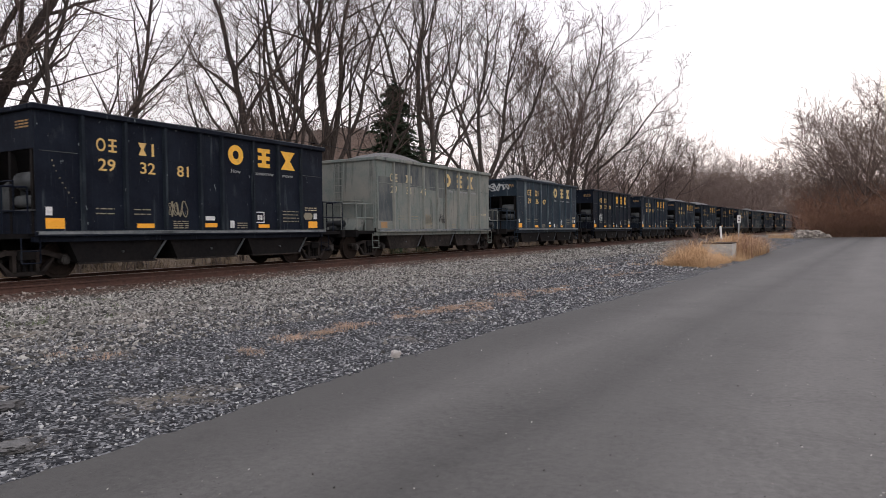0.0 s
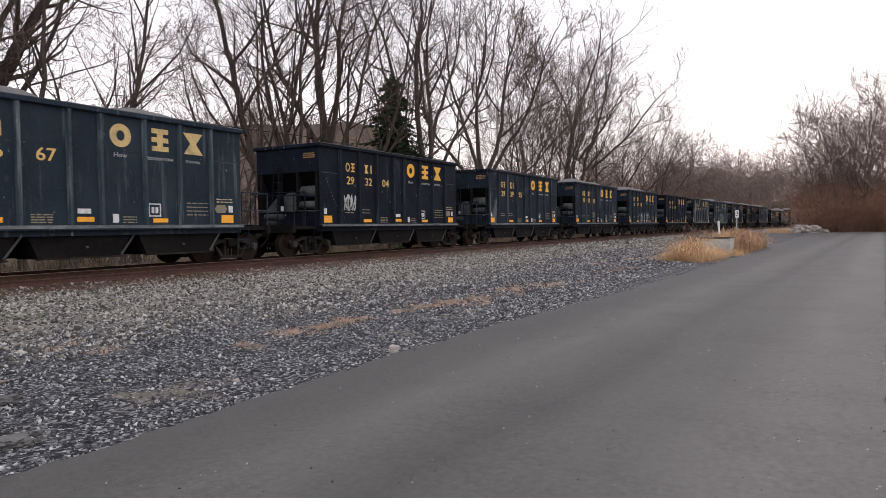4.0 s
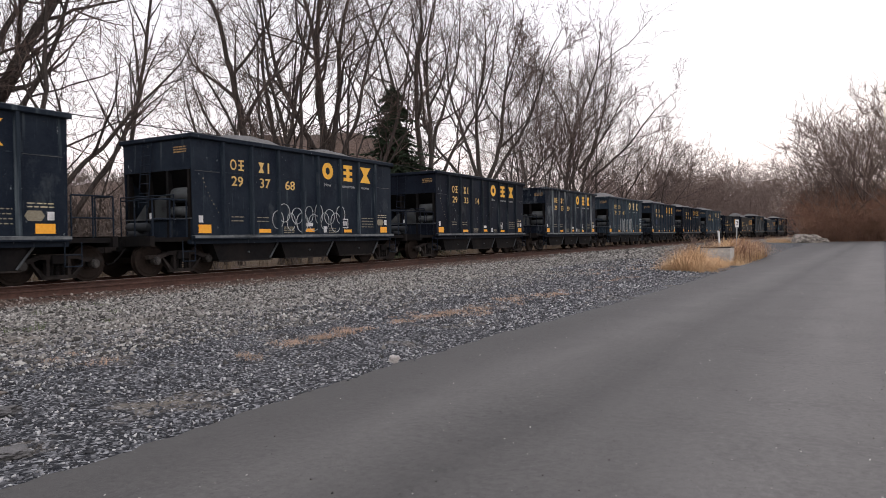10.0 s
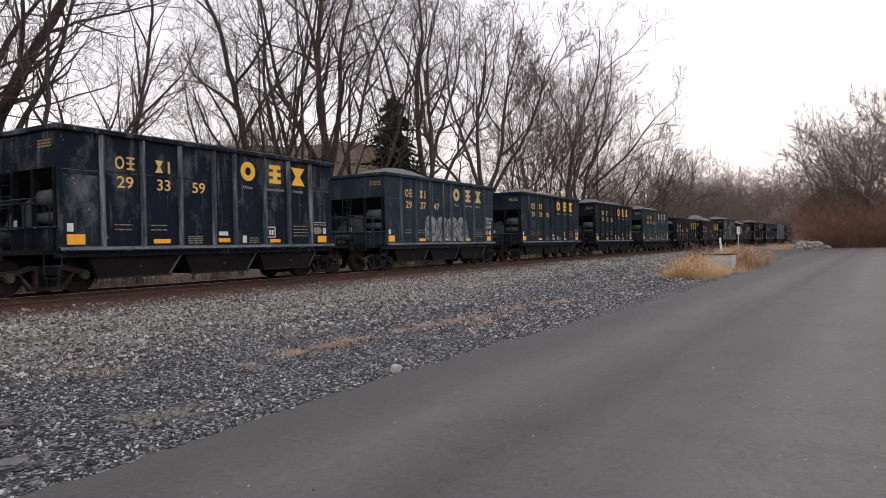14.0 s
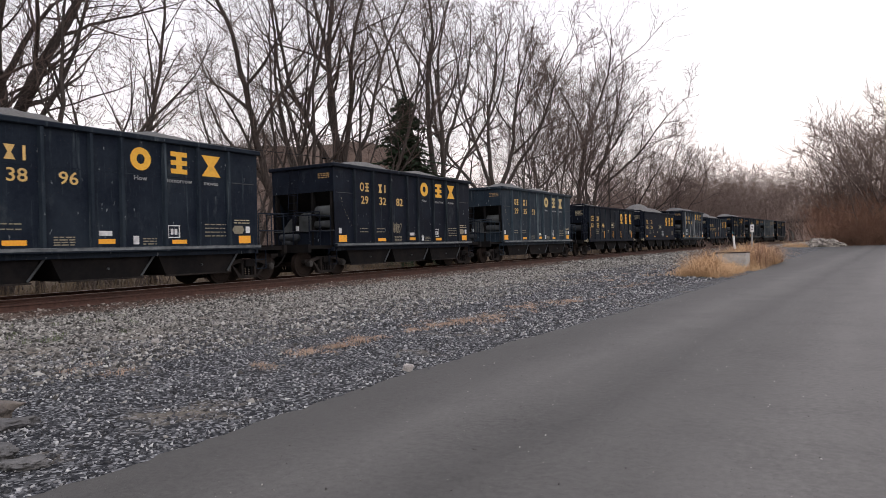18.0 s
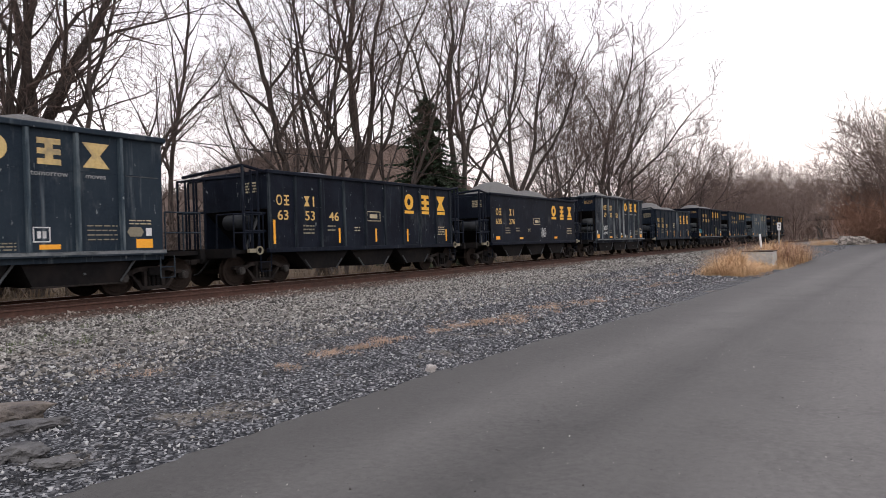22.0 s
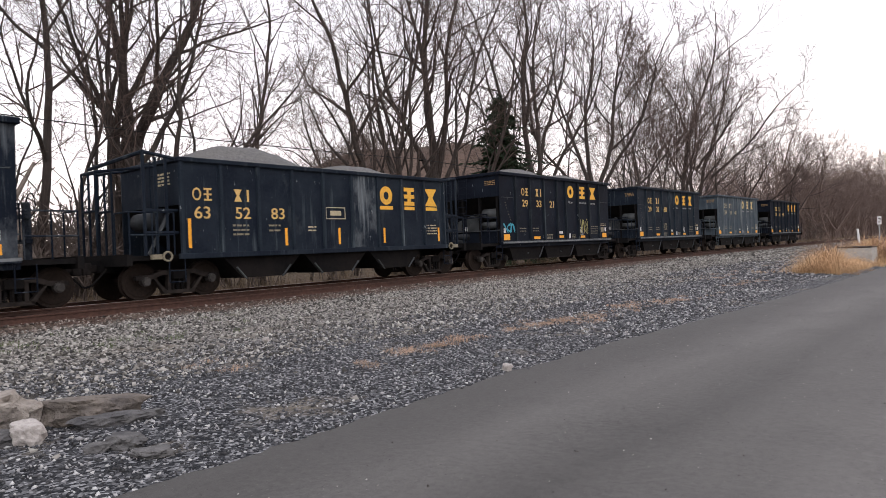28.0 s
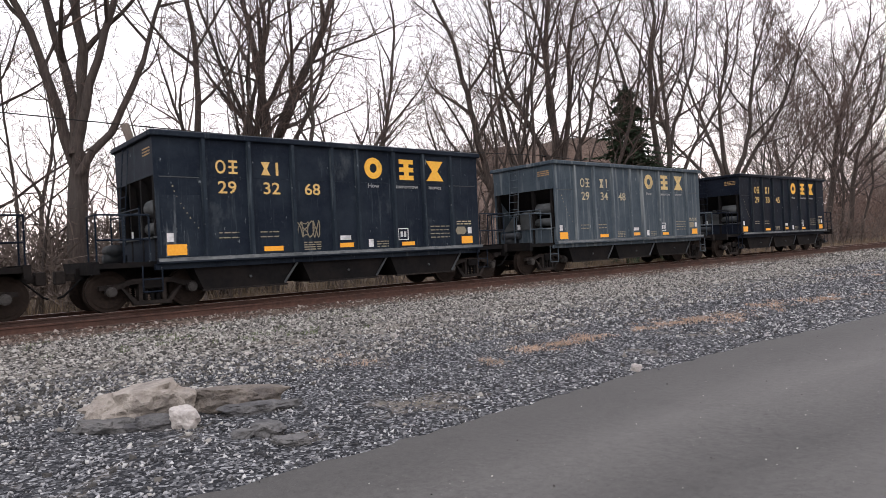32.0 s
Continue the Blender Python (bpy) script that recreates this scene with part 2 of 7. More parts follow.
M_STRAWP = surf("pale_straw", (0.34, 0.225, 0.155), (0.56, 0.40, 0.29), 1.5, (0.28, 0.20, 0.14), 0.6, 0.9, 0, 0)
M_STRAWD = surf("dead_grass", (0.13, 0.095, 0.06), (0.24, 0.18, 0.115), 1.0, (0.11, 0.08, 0.055), 0.3, 0.9, 0, 0)
M_GREEN = surf("green_weed", (0.06, 0.09, 0.03), (0.12, 0.15, 0.06), 2, None, 1, 0.9, 0, 0)
M_WIRE = surf("cable", (0.012, 0.012, 0.013), (0.02, 0.02, 0.02), 5, None, 1, 0.7)
M_GALV = surf("galvanised", (0.3, 0.31, 0.31), (0.42, 0.43, 0.43), 9, None, 1, 0.5, 0.6)
M_SIGNW = surf("sign_white", (0.62, 0.63, 0.63), (0.75, 0.75, 0.75), 6, None, 1, 0.6)
M_LINE = surf("line_paint", (0.6, 0.6, 0.58), (0.75, 0.75, 0.73), 12, (0.4, 0.4, 0.39), 2, 0.7, amount=(0.55, 0.8))


def gravel_material(name, stops, rough=0.92):
    m, n, l, b = shader(name, rough)
    geo, ramp = n.new("ShaderNodeNewGeometry"), n.new("ShaderNodeValToRGB")
    el = ramp.color_ramp.elements
    el[0].position, el[0].color = stops[0][0], (*stops[0][1], 1)
    el[1].position, el[1].color = stops[-1][0], (*stops[-1][1], 1)
    for p, c in stops[1:-1]:
        el.new(p).color = (*c, 1)
    l.new(geo.outputs["Random Per Island"], ramp.inputs["Fac"])
    vec = coords(n, l, shift=False)
    col = mixc(n, l, tex(n, l, vec, 40, 3, 0.6, 0.3, 0.8), ramp.outputs["Color"], (0.2, 0.19, 0.175))
    l.new(mixc(n, l, 0.35, ramp.outputs["Color"], col), b.inputs["Base Color"])
    return m


M_BALLAST = gravel_material("ballast_stone", [(0.0, (0.014, 0.0135, 0.013)), (0.32, (0.05, 0.047, 0.042)), (0.55, (0.19, 0.178, 0.158)), (0.8, (0.38, 0.365, 0.33)), (1.0, (0.58, 0.565, 0.525))])
M_BALLASTR = gravel_material("rusty_stone", [(0.0, (0.03, 0.022, 0.018)), (0.35, (0.095, 0.068, 0.054)), (0.7, (0.19, 0.145, 0.12)), (1.0, (0.42, 0.37, 0.33))])
M_CHIPS = gravel_material("dark_chips", [(0.0, (0.011, 0.0125, 0.016)), (0.45, (0.03, 0.034, 0.043)), (0.68, (0.115, 0.12, 0.132)), (0.86, (0.38, 0.38, 0.385)), (1.0, (0.62, 0.62, 0.61))])


def ground_material():
    """Gravel bed: broken stone of two sizes, dark fines towards the road, leaf litter beyond the line."""
    m, n, l, b = shader("gravel_ground", 0.95)
    vec = coords(n, l, shift=False)
    vor = n.new("ShaderNodeTexVoronoi")
    vor.inputs["Scale"].default_value = 33
    l.new(vec, vor.inputs["Vector"])
    sep = n.new("ShaderNodeSeparateColor")
    l.new(vor.outputs["Color"], sep.inputs[0])

    def sharp(out, k):
        pw = n.new("ShaderNodeMath")
        pw.operation, pw.inputs[1].default_value = "POWER", k
        l.new(out, pw.inputs[0])
        return pw.outputs[0]
    pale = mixc(n, l, sharp(sep.outputs[0], 1.9), (0.012, 0.0115, 0.011), (0.62, 0.59, 0.54))
    dark = mixc(n, l, sharp(sep.outputs[1], 3.2), (0.012, 0.014, 0.018), (0.36, 0.365, 0.375))
    col_sep = n.new("ShaderNodeSeparateXYZ")
    co = n.new("ShaderNodeTexCoord")
    l.new(co.outputs["UV"], col_sep.inputs[0])
    add = n.new("ShaderNodeMath")
    add.operation = "ADD"
    big = tex(n, l, vec, 0.35, 5, 0.6, 0.3, 0.7)
    amp = n.new("ShaderNodeMath")
    amp.operation, amp.inputs[1].default_value = "MULTIPLY", 3.0
    l.new(big, amp.inputs[0])
    l.new(col_sep.outputs["X"], add.inputs[0])
    l.new(amp.outputs[0], add.inputs[1])

    def step(a, c):
        r = n.new("ShaderNodeMapRange")
        r.inputs["From Min"].default_value, r.inputs["From Max"].default_value = a, c
        l.new(add.outputs[0], r.inputs["Value"])
        return r.outputs["Result"]
    col = mixc(n, l, step(6.5, 10.5), pale, dark)
    litter = mixc(n, l, tex(n, l, vec, 6, 6, 0.7), (0.075, 0.05, 0.033), (0.20, 0.15, 0.10))
    col = mixc(n, l, step(-1.5, -0.5), litter, col)
    rust = mixc(n, l, sep.outputs[2], (0.038, 0.021, 0.016), (0.13, 0.08, 0.061))
    near = n.new("ShaderNodeMath")
    near.operation = "ABSOLUTE"
    l.new(col_sep.outputs["X"], near.inputs[0])
    nr = n.new("ShaderNodeMapRange")
    nr.inputs["From Min"].default_value, nr.inputs["From Max"].default_value, nr.inputs["To Min"].default_value, nr.inputs["To Max"].default_value = 1.9, 2.6, 1.0, 0.0
    l.new(near.outputs[0], nr.inputs["Value"])
    col = mixc(n, l, nr.outputs["Result"], col, rust)
    tan_fine = mixc(n, l, tex(n, l, vec, 12, 5, 0.7), (0.13, 0.11, 0.085), (0.26, 0.23, 0.185))
    col = mixc(n, l, tex(n, l, vec, 0.8, 6, 0.65, 0.56, 0.7), col, tan_fine)
    far = mixc(n, l, tex(n, l, vec, 0.5, 6, 0.7), (0.11, 0.085, 0.05), (0.22, 0.17, 0.10))
    col = mixc(n, l, step(19.5, 21.0), col, far)
    l.new(col, b.inputs["Base Color"])
    bumped(n, l, b, vor.outputs["Distance"], 0.9, 0.04)
    return m


def asphalt_material(name, lo, hi, wear_sheen):
    """Worn asphalt: pairs of (metres from the seam, factor) give the wheel tracks and oily strips along the lane, and
    sky sheen painted into the colour.
    """
    m, n, l, b = shader(name, 0.75, 0.0, 0.4)
    vec = coords(n, l, shift=False)
    fine = tex(n, l, vec, 130, 4, 0.75, 0.3, 0.72)
    col = mixc(n, l, fine, lo, hi)
    along = coords(n, l, (1.0, 0.12, 1), False)
    col = mixc(n, l, tex(n, l, along, 1.1, 6, 0.62, 0.38, 0.75), col, tuple(1.1 * v for v in hi))
    col = mixc(n, l, tex(n, l, vec, 0.7, 5, 0.62, 0.48, 0.8), col, tuple(0.85 * v for v in lo))
    col = mixc(n, l, tex(n, l, vec, 18, 6, 0.75, 0.35, 0.78), col, tuple(1.35 * v for v in hi))
    col = mixc(n, l, tex(n, l, vec, 70, 2, 0.5, 0.66, 0.74), col, (0.02, 0.0185, 0.0175))

    def math_node(op, a, c):
        q = n.new("ShaderNodeMath")
        q.operation = op
        for k, v in enumerate((a, c)):
            if isinstance(v, (int, float)):
                q.inputs[k].default_value = v
            else:
                l.new(v, q.inputs[k])
        return q.outputs[0]
    sx, pos = n.new("ShaderNodeSeparateXYZ"), n.new("ShaderNodeTexCoord")
    l.new(pos.outputs["Object"], sx.inputs[0])
    drift = tex(n, l, coords(n, l, (0.5, 0.16, 1), False), 1.3, 5, 0.6, 0.0, 1.0)
    across = math_node("SUBTRACT", sx.outputs["X"], math_node("MULTIPLY", sx.outputs["Y"], 0.0705))
    across = math_node("ADD", across, math_node("MULTIPLY", drift, 0.8))
    ramp, span = n.new("ShaderNodeValToRGB"), n.new("ShaderNodeMapRange")
    span.inputs["From Min"].default_value, span.inputs["From Max"].default_value = wear_sheen[0][0] + 0.4, wear_sheen[-1][0] + 0.4
    l.new(across, span.inputs["Value"])
    l.new(span.outputs["Result"], ramp.inputs["Fac"])
    el = ramp.color_ramp.elements
    for k, (w, f) in enumerate(wear_sheen):
        at = (w - wear_sheen[0][0]) / (wear_sheen[-1][0] - wear_sheen[0][0])
        e = el[0] if k == 0 else el[len(el) - 1] if k == len(wear_sheen) - 1 else el.new(at)
        e.color = (0.5 * f, 0.5 * f, 0.5 * f, 1)
    mul = n.new("ShaderNodeMixRGB")
    mul.blend_type, mul.inputs[0].default_value = "MULTIPLY", 1.0
    l.new(col, mul.inputs[1])
    l.new(ramp.outputs["Color"], mul.inputs[2])
    twice = n.new("ShaderNodeMixRGB")
    twice.blend_type, twice.inputs[0].default_value, twice.inputs[2].default_value = "MULTIPLY", 1.0, (2, 2, 2, 1)
    l.new(mul.outputs[0], twice.inputs[1])
    col = mixc(n, l, tex(n, l, vec, 55, 2, 0.5, 0.73, 0.78), twice.outputs[0], (0.24, 0.235, 0.23))
    l.new(col, b.inputs["Base Color"])
    bumped(n, l, b, fine, 0.35, 0.004)
    return m


M_GROUND = ground_material()
# the high factors on the right hold wheel wear and painted sky sheen
M_ROAD = asphalt_material("asphalt", (0.0465, 0.0447, 0.0422), (0.080, 0.0768, 0.0725), ((-5.2, 0.78), (-4.4, 0.80), (-3.9, 0.94), (-3.4, 1.2), (-2.9, 1.06), (-2.4, 0.76), (-2.05, 1.0), (-1.3, 1.1), (-0.7, 1.5), (-0.2, 1.42), (0.6, 1.2)))
M_ROAD_OLD = asphalt_material("old_asphalt", (0.036, 0.036, 0.037), (0.082, 0.081, 0.082), ((-0.4, 0.8), (1.0, 0.95), (2.4, 1.1), (7.0, 1.0)))


# ---------------------------------------------------------------- mesh helpers
def part(name, bm, material, parent=None, label="", smooth=False):
    me = bpy.data.meshes.new(name)
    bmesh.ops.recalc_face_normals(bm, faces=bm.faces)
    bm.to_mesh(me)
    bm.free()
    me.materials.append(material)
    if smooth:
        for p in me.polygons:
            p.use_smooth = True
    ob = new(name, me)
    ob.parent = parent
    if label:
        tagged(ob, label)
    return ob


def box(bm, x0, x1, y0, y1, z0, z1, bevel=0.0):
    vs = [bm.verts.new((x, y, z)) for x in (x0, x1) for y in (y0, y1) for z in (z0, z1)]
    fs = [bm.faces.new([vs[i] for i in q]) for q in ((0, 1, 3, 2), (4, 6, 7, 5), (0, 4, 5, 1), (2, 3, 7, 6), (0, 2, 6, 4), (1, 5, 7, 3))]
    if bevel:
        es = list({e for f in fs for e in f.edges})
        bmesh.ops.bevel(bm, geom=es, offset=bevel, segments=1, affect="EDGES", profile=0.5)
    return bm


def boxes(*args, bevel=0.0):
    bm = bmesh.new()
    for a in args:
        box(bm, *a, bevel=bevel)
    return bm


def prism(bm, poly, axis, lo, hi):
    """A polygon in the two other axes, drawn out along an axis from lo to hi."""
    def place(a, b, c):
        return {"x": (c, a, b), "y": (a, c, b), "z": (a, b, c)}[axis]
    n = len(poly)
    v0 = [bm.verts.new(place(a, b, lo)) for a, b in poly]
    v1 = [bm.verts.new(place(a, b, hi)) for a, b in poly]
    for i in range(n):
        j = (i + 1) % n
        bm.faces.new((v0[i], v0[j], v1[j], v1[i]))
    bm.faces.new(v0[::-1])
    bm.faces.new(v1)
    return bm


def tube(bm, p0, p1, r, n=8, r1=None):
    p0, p1 = Vector(p0), Vector(p1)
    d = (p1 - p0).normalized()
    a = d.orthogonal().normalized()
    b = d.cross(a)
    r1 = r if r1 is None else r1
    c0 = [bm.verts.new(p0 + (a * math.cos(2 * math.pi * i / n) + b * math.sin(2 * math.pi * i / n)) * r) for i in range(n)]
    c1 = [bm.verts.new(p1 + (a * math.cos(2 * math.pi * i / n) + b * math.sin(2 * math.pi * i / n)) * r1) for i in range(n)]
    for i in range(n):
        bm.faces.new((c0[i], c0[(i + 1) % n], c1[(i + 1) % n], c1[i]))
    bm.faces.new(c0[::-1])
    bm.faces.new(c1)
    return bm


def tubes(segments, r, n=6):
    bm = bmesh.new()
    for p0, p1 in segments:
        tube(bm, p0, p1, r, n)
    return bm


def chain(points, r, n=6):
    return tubes(list(zip(points[:-1], points[1:])), r, n)


# ---------------------------------------------------------------- the line's course
RADIUS, LINE_X, RAIL_Z = 1720.0, -17.1, 0.53


def course(s, u=0.0):
    """The place on the line s metres along it, u metres to its right, and its heading (radians to the right)."""
    if s <= 0:
        return LINE_X + u, s, 0.0
    if s > 420:
        x, y, a = course(420, u)
        return x + (s - 420) * math.sin(a), y + (s - 420) * math.cos(a), a
    a = s / (RADIUS + 1.6)
    r = RADIUS + 1.6 - u
    return LINE_X + (RADIUS + 1.6) - r * math.cos(a), r * math.sin(a), a


PROFILE = ((-3000, 3.0), (-400, 3.0), (-90, 2.2), (-45, 1.1), (-25, 0.55), (-12, 0.2), (-7, 0.06), (-4.2, 0.10), (-3.0, 0.19), (-2.3, 0.24), (-1.5, 0.26),
           (0, 0.29), (1.2, 0.30), (1.62, 0.285), (1.85, 0.225), (2.1, 0.19), (2.8, 0.175), (4.0, 0.14), (6.5, 0.08), (9.5, 0.03), (12.4, 0.0), (13.5, -0.03), (22, -0.05), (40, -0.02), (120, 0.4), (3000, 1.0))


def ground_z(u):
    for (a, za), (b, zb) in zip(PROFILE[:-1], PROFILE[1:]):
        if a <= u <= b:
            f = (u - a) / (b - a)
            return za + (zb - za) * f
    return 0.0


def line_u(x, y):
    """Metres to the right of the line's centre, and along it."""
    if y <= 0:
        return x - LINE_X, y
    cx = LINE_X + RADIUS + 1.6
    return RADIUS + 1.6 - math.hypot(cx - x, y), (RADIUS + 1.6) * math.atan2(y, cx - x)


def z_at(x, y):
    return ground_z(line_u(x, y)[0])


# ---------------------------------------------------------------- ground, road
def mesh_object(name, verts, faces, material, parent=None, smooth=False):
    me = bpy.data.meshes.new(name)
    me.from_pydata(verts, [], faces)
    me.materials.append(material)
    if smooth:
        me.polygons.foreach_set("use_smooth", [True] * len(me.polygons))
    me.update()
    ob = new(name, me)
    ob.parent = parent
    return ob


def build_ground():
    us = [-3000, -1200, -400, -200, -120, -90, -65, -45, -34, -25, -18, -12, -9, -7, -5.5, -4.2, -3.5, -3.0, -2.6, -2.3, -1.9, -1.5, -0.7, 0, 0.7, 1.5]
    us += [1.75 + 0.25 * i for i in range(44)] + [13, 13.5, 16, 19, 22, 30, 40, 70, 120, 400, 1200, 3000]
    ss = [-3000, -1000, -300, -120, -60, -40, -25, -16, -10] + [-7 + 0.4 * i for i in range(95)] + [32 + 1.5 * i for i in range(40)] + [95 + 6 * i for i in range(30)]
    ss += [290, 340, 420, 700, 1400, 3000]
    verts, faces, uv = [], [], []
    for s in ss:
        for u in us:
            x, y, _ = course(s, max(min(u, 900), -3000)) if s > 0 else (LINE_X + u, s, 0)
            if u > 900:
                x = x + (u - 900)
            z = ground_z(u)
            if 1.6 < u < 12.4:
                z += 0.045 * noise.fractal(Vector((x * 0.9, y * 0.9, 0)), 0.8, 2, 4) * min(1, (u - 1.6) / 1.5, (12.4 - u) / 0.8)
            elif u < -3:
                z += 0.12 * noise.fractal(Vector((x * 0.4, y * 0.4, 3)), 0.8, 2, 4)
            verts.append((x, y, z))
    n = len(us)
    for i in range(len(ss) - 1):
        for j in range(n - 1):
            faces.append((i * n + j, i * n + j + 1, (i + 1) * n + j + 1, (i + 1) * n + j))
    ob = mesh_object("ground", verts, faces, M_GROUND, None, True)
    lay = ob.data.uv_layers.new(name="UVMap")
    loops = np.zeros(len(ob.data.loops), dtype=np.int32)
    ob.data.loops.foreach_get("vertex_index", loops)
    side = np.array(us)[loops % n]
    lay.data.foreach_set("uv", np.stack([side, np.zeros_like(side)], 1).ravel().astype(np.float32))
    tagged(ob, "grey gravel verge and leaf-littered bank along the railway", "ground", kind="structure")


def road_left(y):
    pts = ((-40, -4.9), (2, -4.42), (6, -4.46), (9.6, -4.36), (14.7, -3.92), (23.7, -3.45), (37.5, -3.0), (69, -2.2), (106, -0.6), (118, 1.0))
    for (a, xa), (b, xb) in zip(pts[:-1], pts[1:]):
        if y <= b:
            return xa + (xb - xa) * (y - a) / (b - a)
    return pts[-1][1]


def road_right(y):
    return 0.05 + 0.0705 * y if y > -8 else -0.5


def strip(name, ys, left, right, z, material, label, depth=0.06):
    verts, faces = [], []
    for y in ys:
        a, b = left(y), right(y)
        row = [(a, y, z - depth)] + [(a + (b - a) * k / 6, y, z) for k in range(7)] + [(b, y, z - depth)]
        verts += row
    n = 9
    for i in range(len(ys) - 1):
        for j in range(n - 1):
            faces.append((i * n + j, i * n + j + 1, (i + 1) * n + j + 1, (i + 1) * n + j))
    return tagged(mesh_object(name, verts, faces, material), label, "road", kind="structure")


def build_road():
    rng = random.Random(4)
    ys = [-40, -20, -10] + [-6 + 0.12 * i for i in range(320)] + [33 + 1.0 * i for i in range(86)]
    jag = {y: rng.uniform(-0.035, 0.035) + 0.05 * noise.noise(Vector((0, y * 1.1, 7))) for y in ys}
    strip("road", ys, lambda y: road_left(y) + jag[y], lambda y: road_right(y) + 0.5 * jag[y], 0.012, M_ROAD, "smooth grey asphalt lane beside the tracks")
    strip("shoulder", ys, lambda y: road_right(y) + 0.5 * jag[y] + 0.003, lambda y: road_right(y) + 7, -0.004, M_ROAD_OLD, "older darker asphalt shoulder with loose grit")
    bm = bmesh.new()
    prism(bm, [(0.33 + 0.0705 * 30, 30), (0.45 + 0.0705 * 30, 30), (0.52 + 0.0705 * 112, 112), (0.33 + 0.0705 * 112, 112)], "z", -0.003, 0.004)
    tagged(part("edge_line", bm, M_LINE), "white painted edge line on the asphalt", "road marking", kind="structure")


# ---------------------------------------------------------------- the track
def sweep(name, section, s_list, u0, z0, material, parent, label=""):
    verts, faces, n = [], [], len(section)
    for s in s_list:
        for du, dz in section:
            x, y, _ = course(s, u0 + du)
            verts.append((x, y, z0 + dz))
    for i in range(len(s_list) - 1):
        for j in range(n):
            k = (j + 1) % n
            faces.append((i * n + j, i * n + k, (i + 1) * n + k, (i + 1) * n + j))
    ob = mesh_object(name, verts, faces, material, parent)
    return tagged(ob, label) if label else ob


RAIL = ((-0.076, -0.18), (0.076, -0.18), (0.076, -0.168), (0.012, -0.145), (0.010, -0.05), (0.036, -0.04), (0.036, -0.006), (-0.036, -0.006), (-0.036, -0.04), (-0.010, -0.05), (-0.012, -0.145), (-0.076, -0.168))
HEAD = ((-0.034, -0.008), (0.034, -0.008), (0.034, 0.0), (-0.034, 0.0))


def build_track():
    track = tagged(new("railway_track"), "rusty steel railway track on wooden ties in ballast", "track", kind="structure")
    s_list = [-60 + 4 * i for i in range(90)] + [310, 340, 380]
    for u in (-0.755, 0.755):
        rail = sweep("rail", RAIL, s_list, u, RAIL_Z, M_RAIL, track, "rust-brown steel rail with a worn bright head")
        sweep("rail_head", HEAD, s_list, u, RAIL_Z, M_RAILTOP, rail)
    spare = tagged(new("loose_rail"), "rusty loose rail lying along the ends of the ties", "rail")
    sweep("rail", RAIL, s_list, 1.52, 0.468, M_RAIL, spare)
    rng = random.Random(9)
    meshes = []
    for k in range(4):
        bm = boxes((-1.30, 1.30, -0.115, 0.115, -0.17, 0.0), bevel=0.015)
        for v in bm.verts:
            v.co += Vector((rng.uniform(-0.02, 0.02), rng.uniform(-0.01, 0.01), rng.uniform(-0.008, 0.004)))
        me = bpy.data.meshes.new("tie")
        bm.to_mesh(me)
        bm.free()
        me.materials.append(M_TIE)
        meshes.append(me)
    for i in range(260):
        x, y, a = course(-12 + 0.52 * i + rng.uniform(-0.02, 0.02), rng.uniform(-0.06, 0.06))
        tie = new("tie", meshes[rng.randrange(4)])
        tie.parent = track
        tie.matrix_basis = pose(x, y, RAIL_Z - 0.195, 0, 0, -math.degrees(a) + rng.uniform(-1, 1))
    bm = bmesh.new()
    plate = bpy.data.meshes.new("tie_plate")
    box(bm, -0.18, 0.18, -0.09, 0.09, -0.014, 0.0)
    box(bm, -0.115, -0.085, -0.06, -0.03, 0, 0.035)
    box(bm, 0.085, 0.115, 0.03, 0.06, 0, 0.035)
    bm.to_mesh(plate)
    bm.free()
    plate.materials.append(M_RAIL)
    for i in range(110):
        x, y, a = course(-12 + 0.52 * i, 0.755)
        ob = new("tie_plate", plate)
        ob.parent = track
        ob.matrix_basis = pose(x, y, RAIL_Z - 0.18, 0, 0, -math.degrees(a))


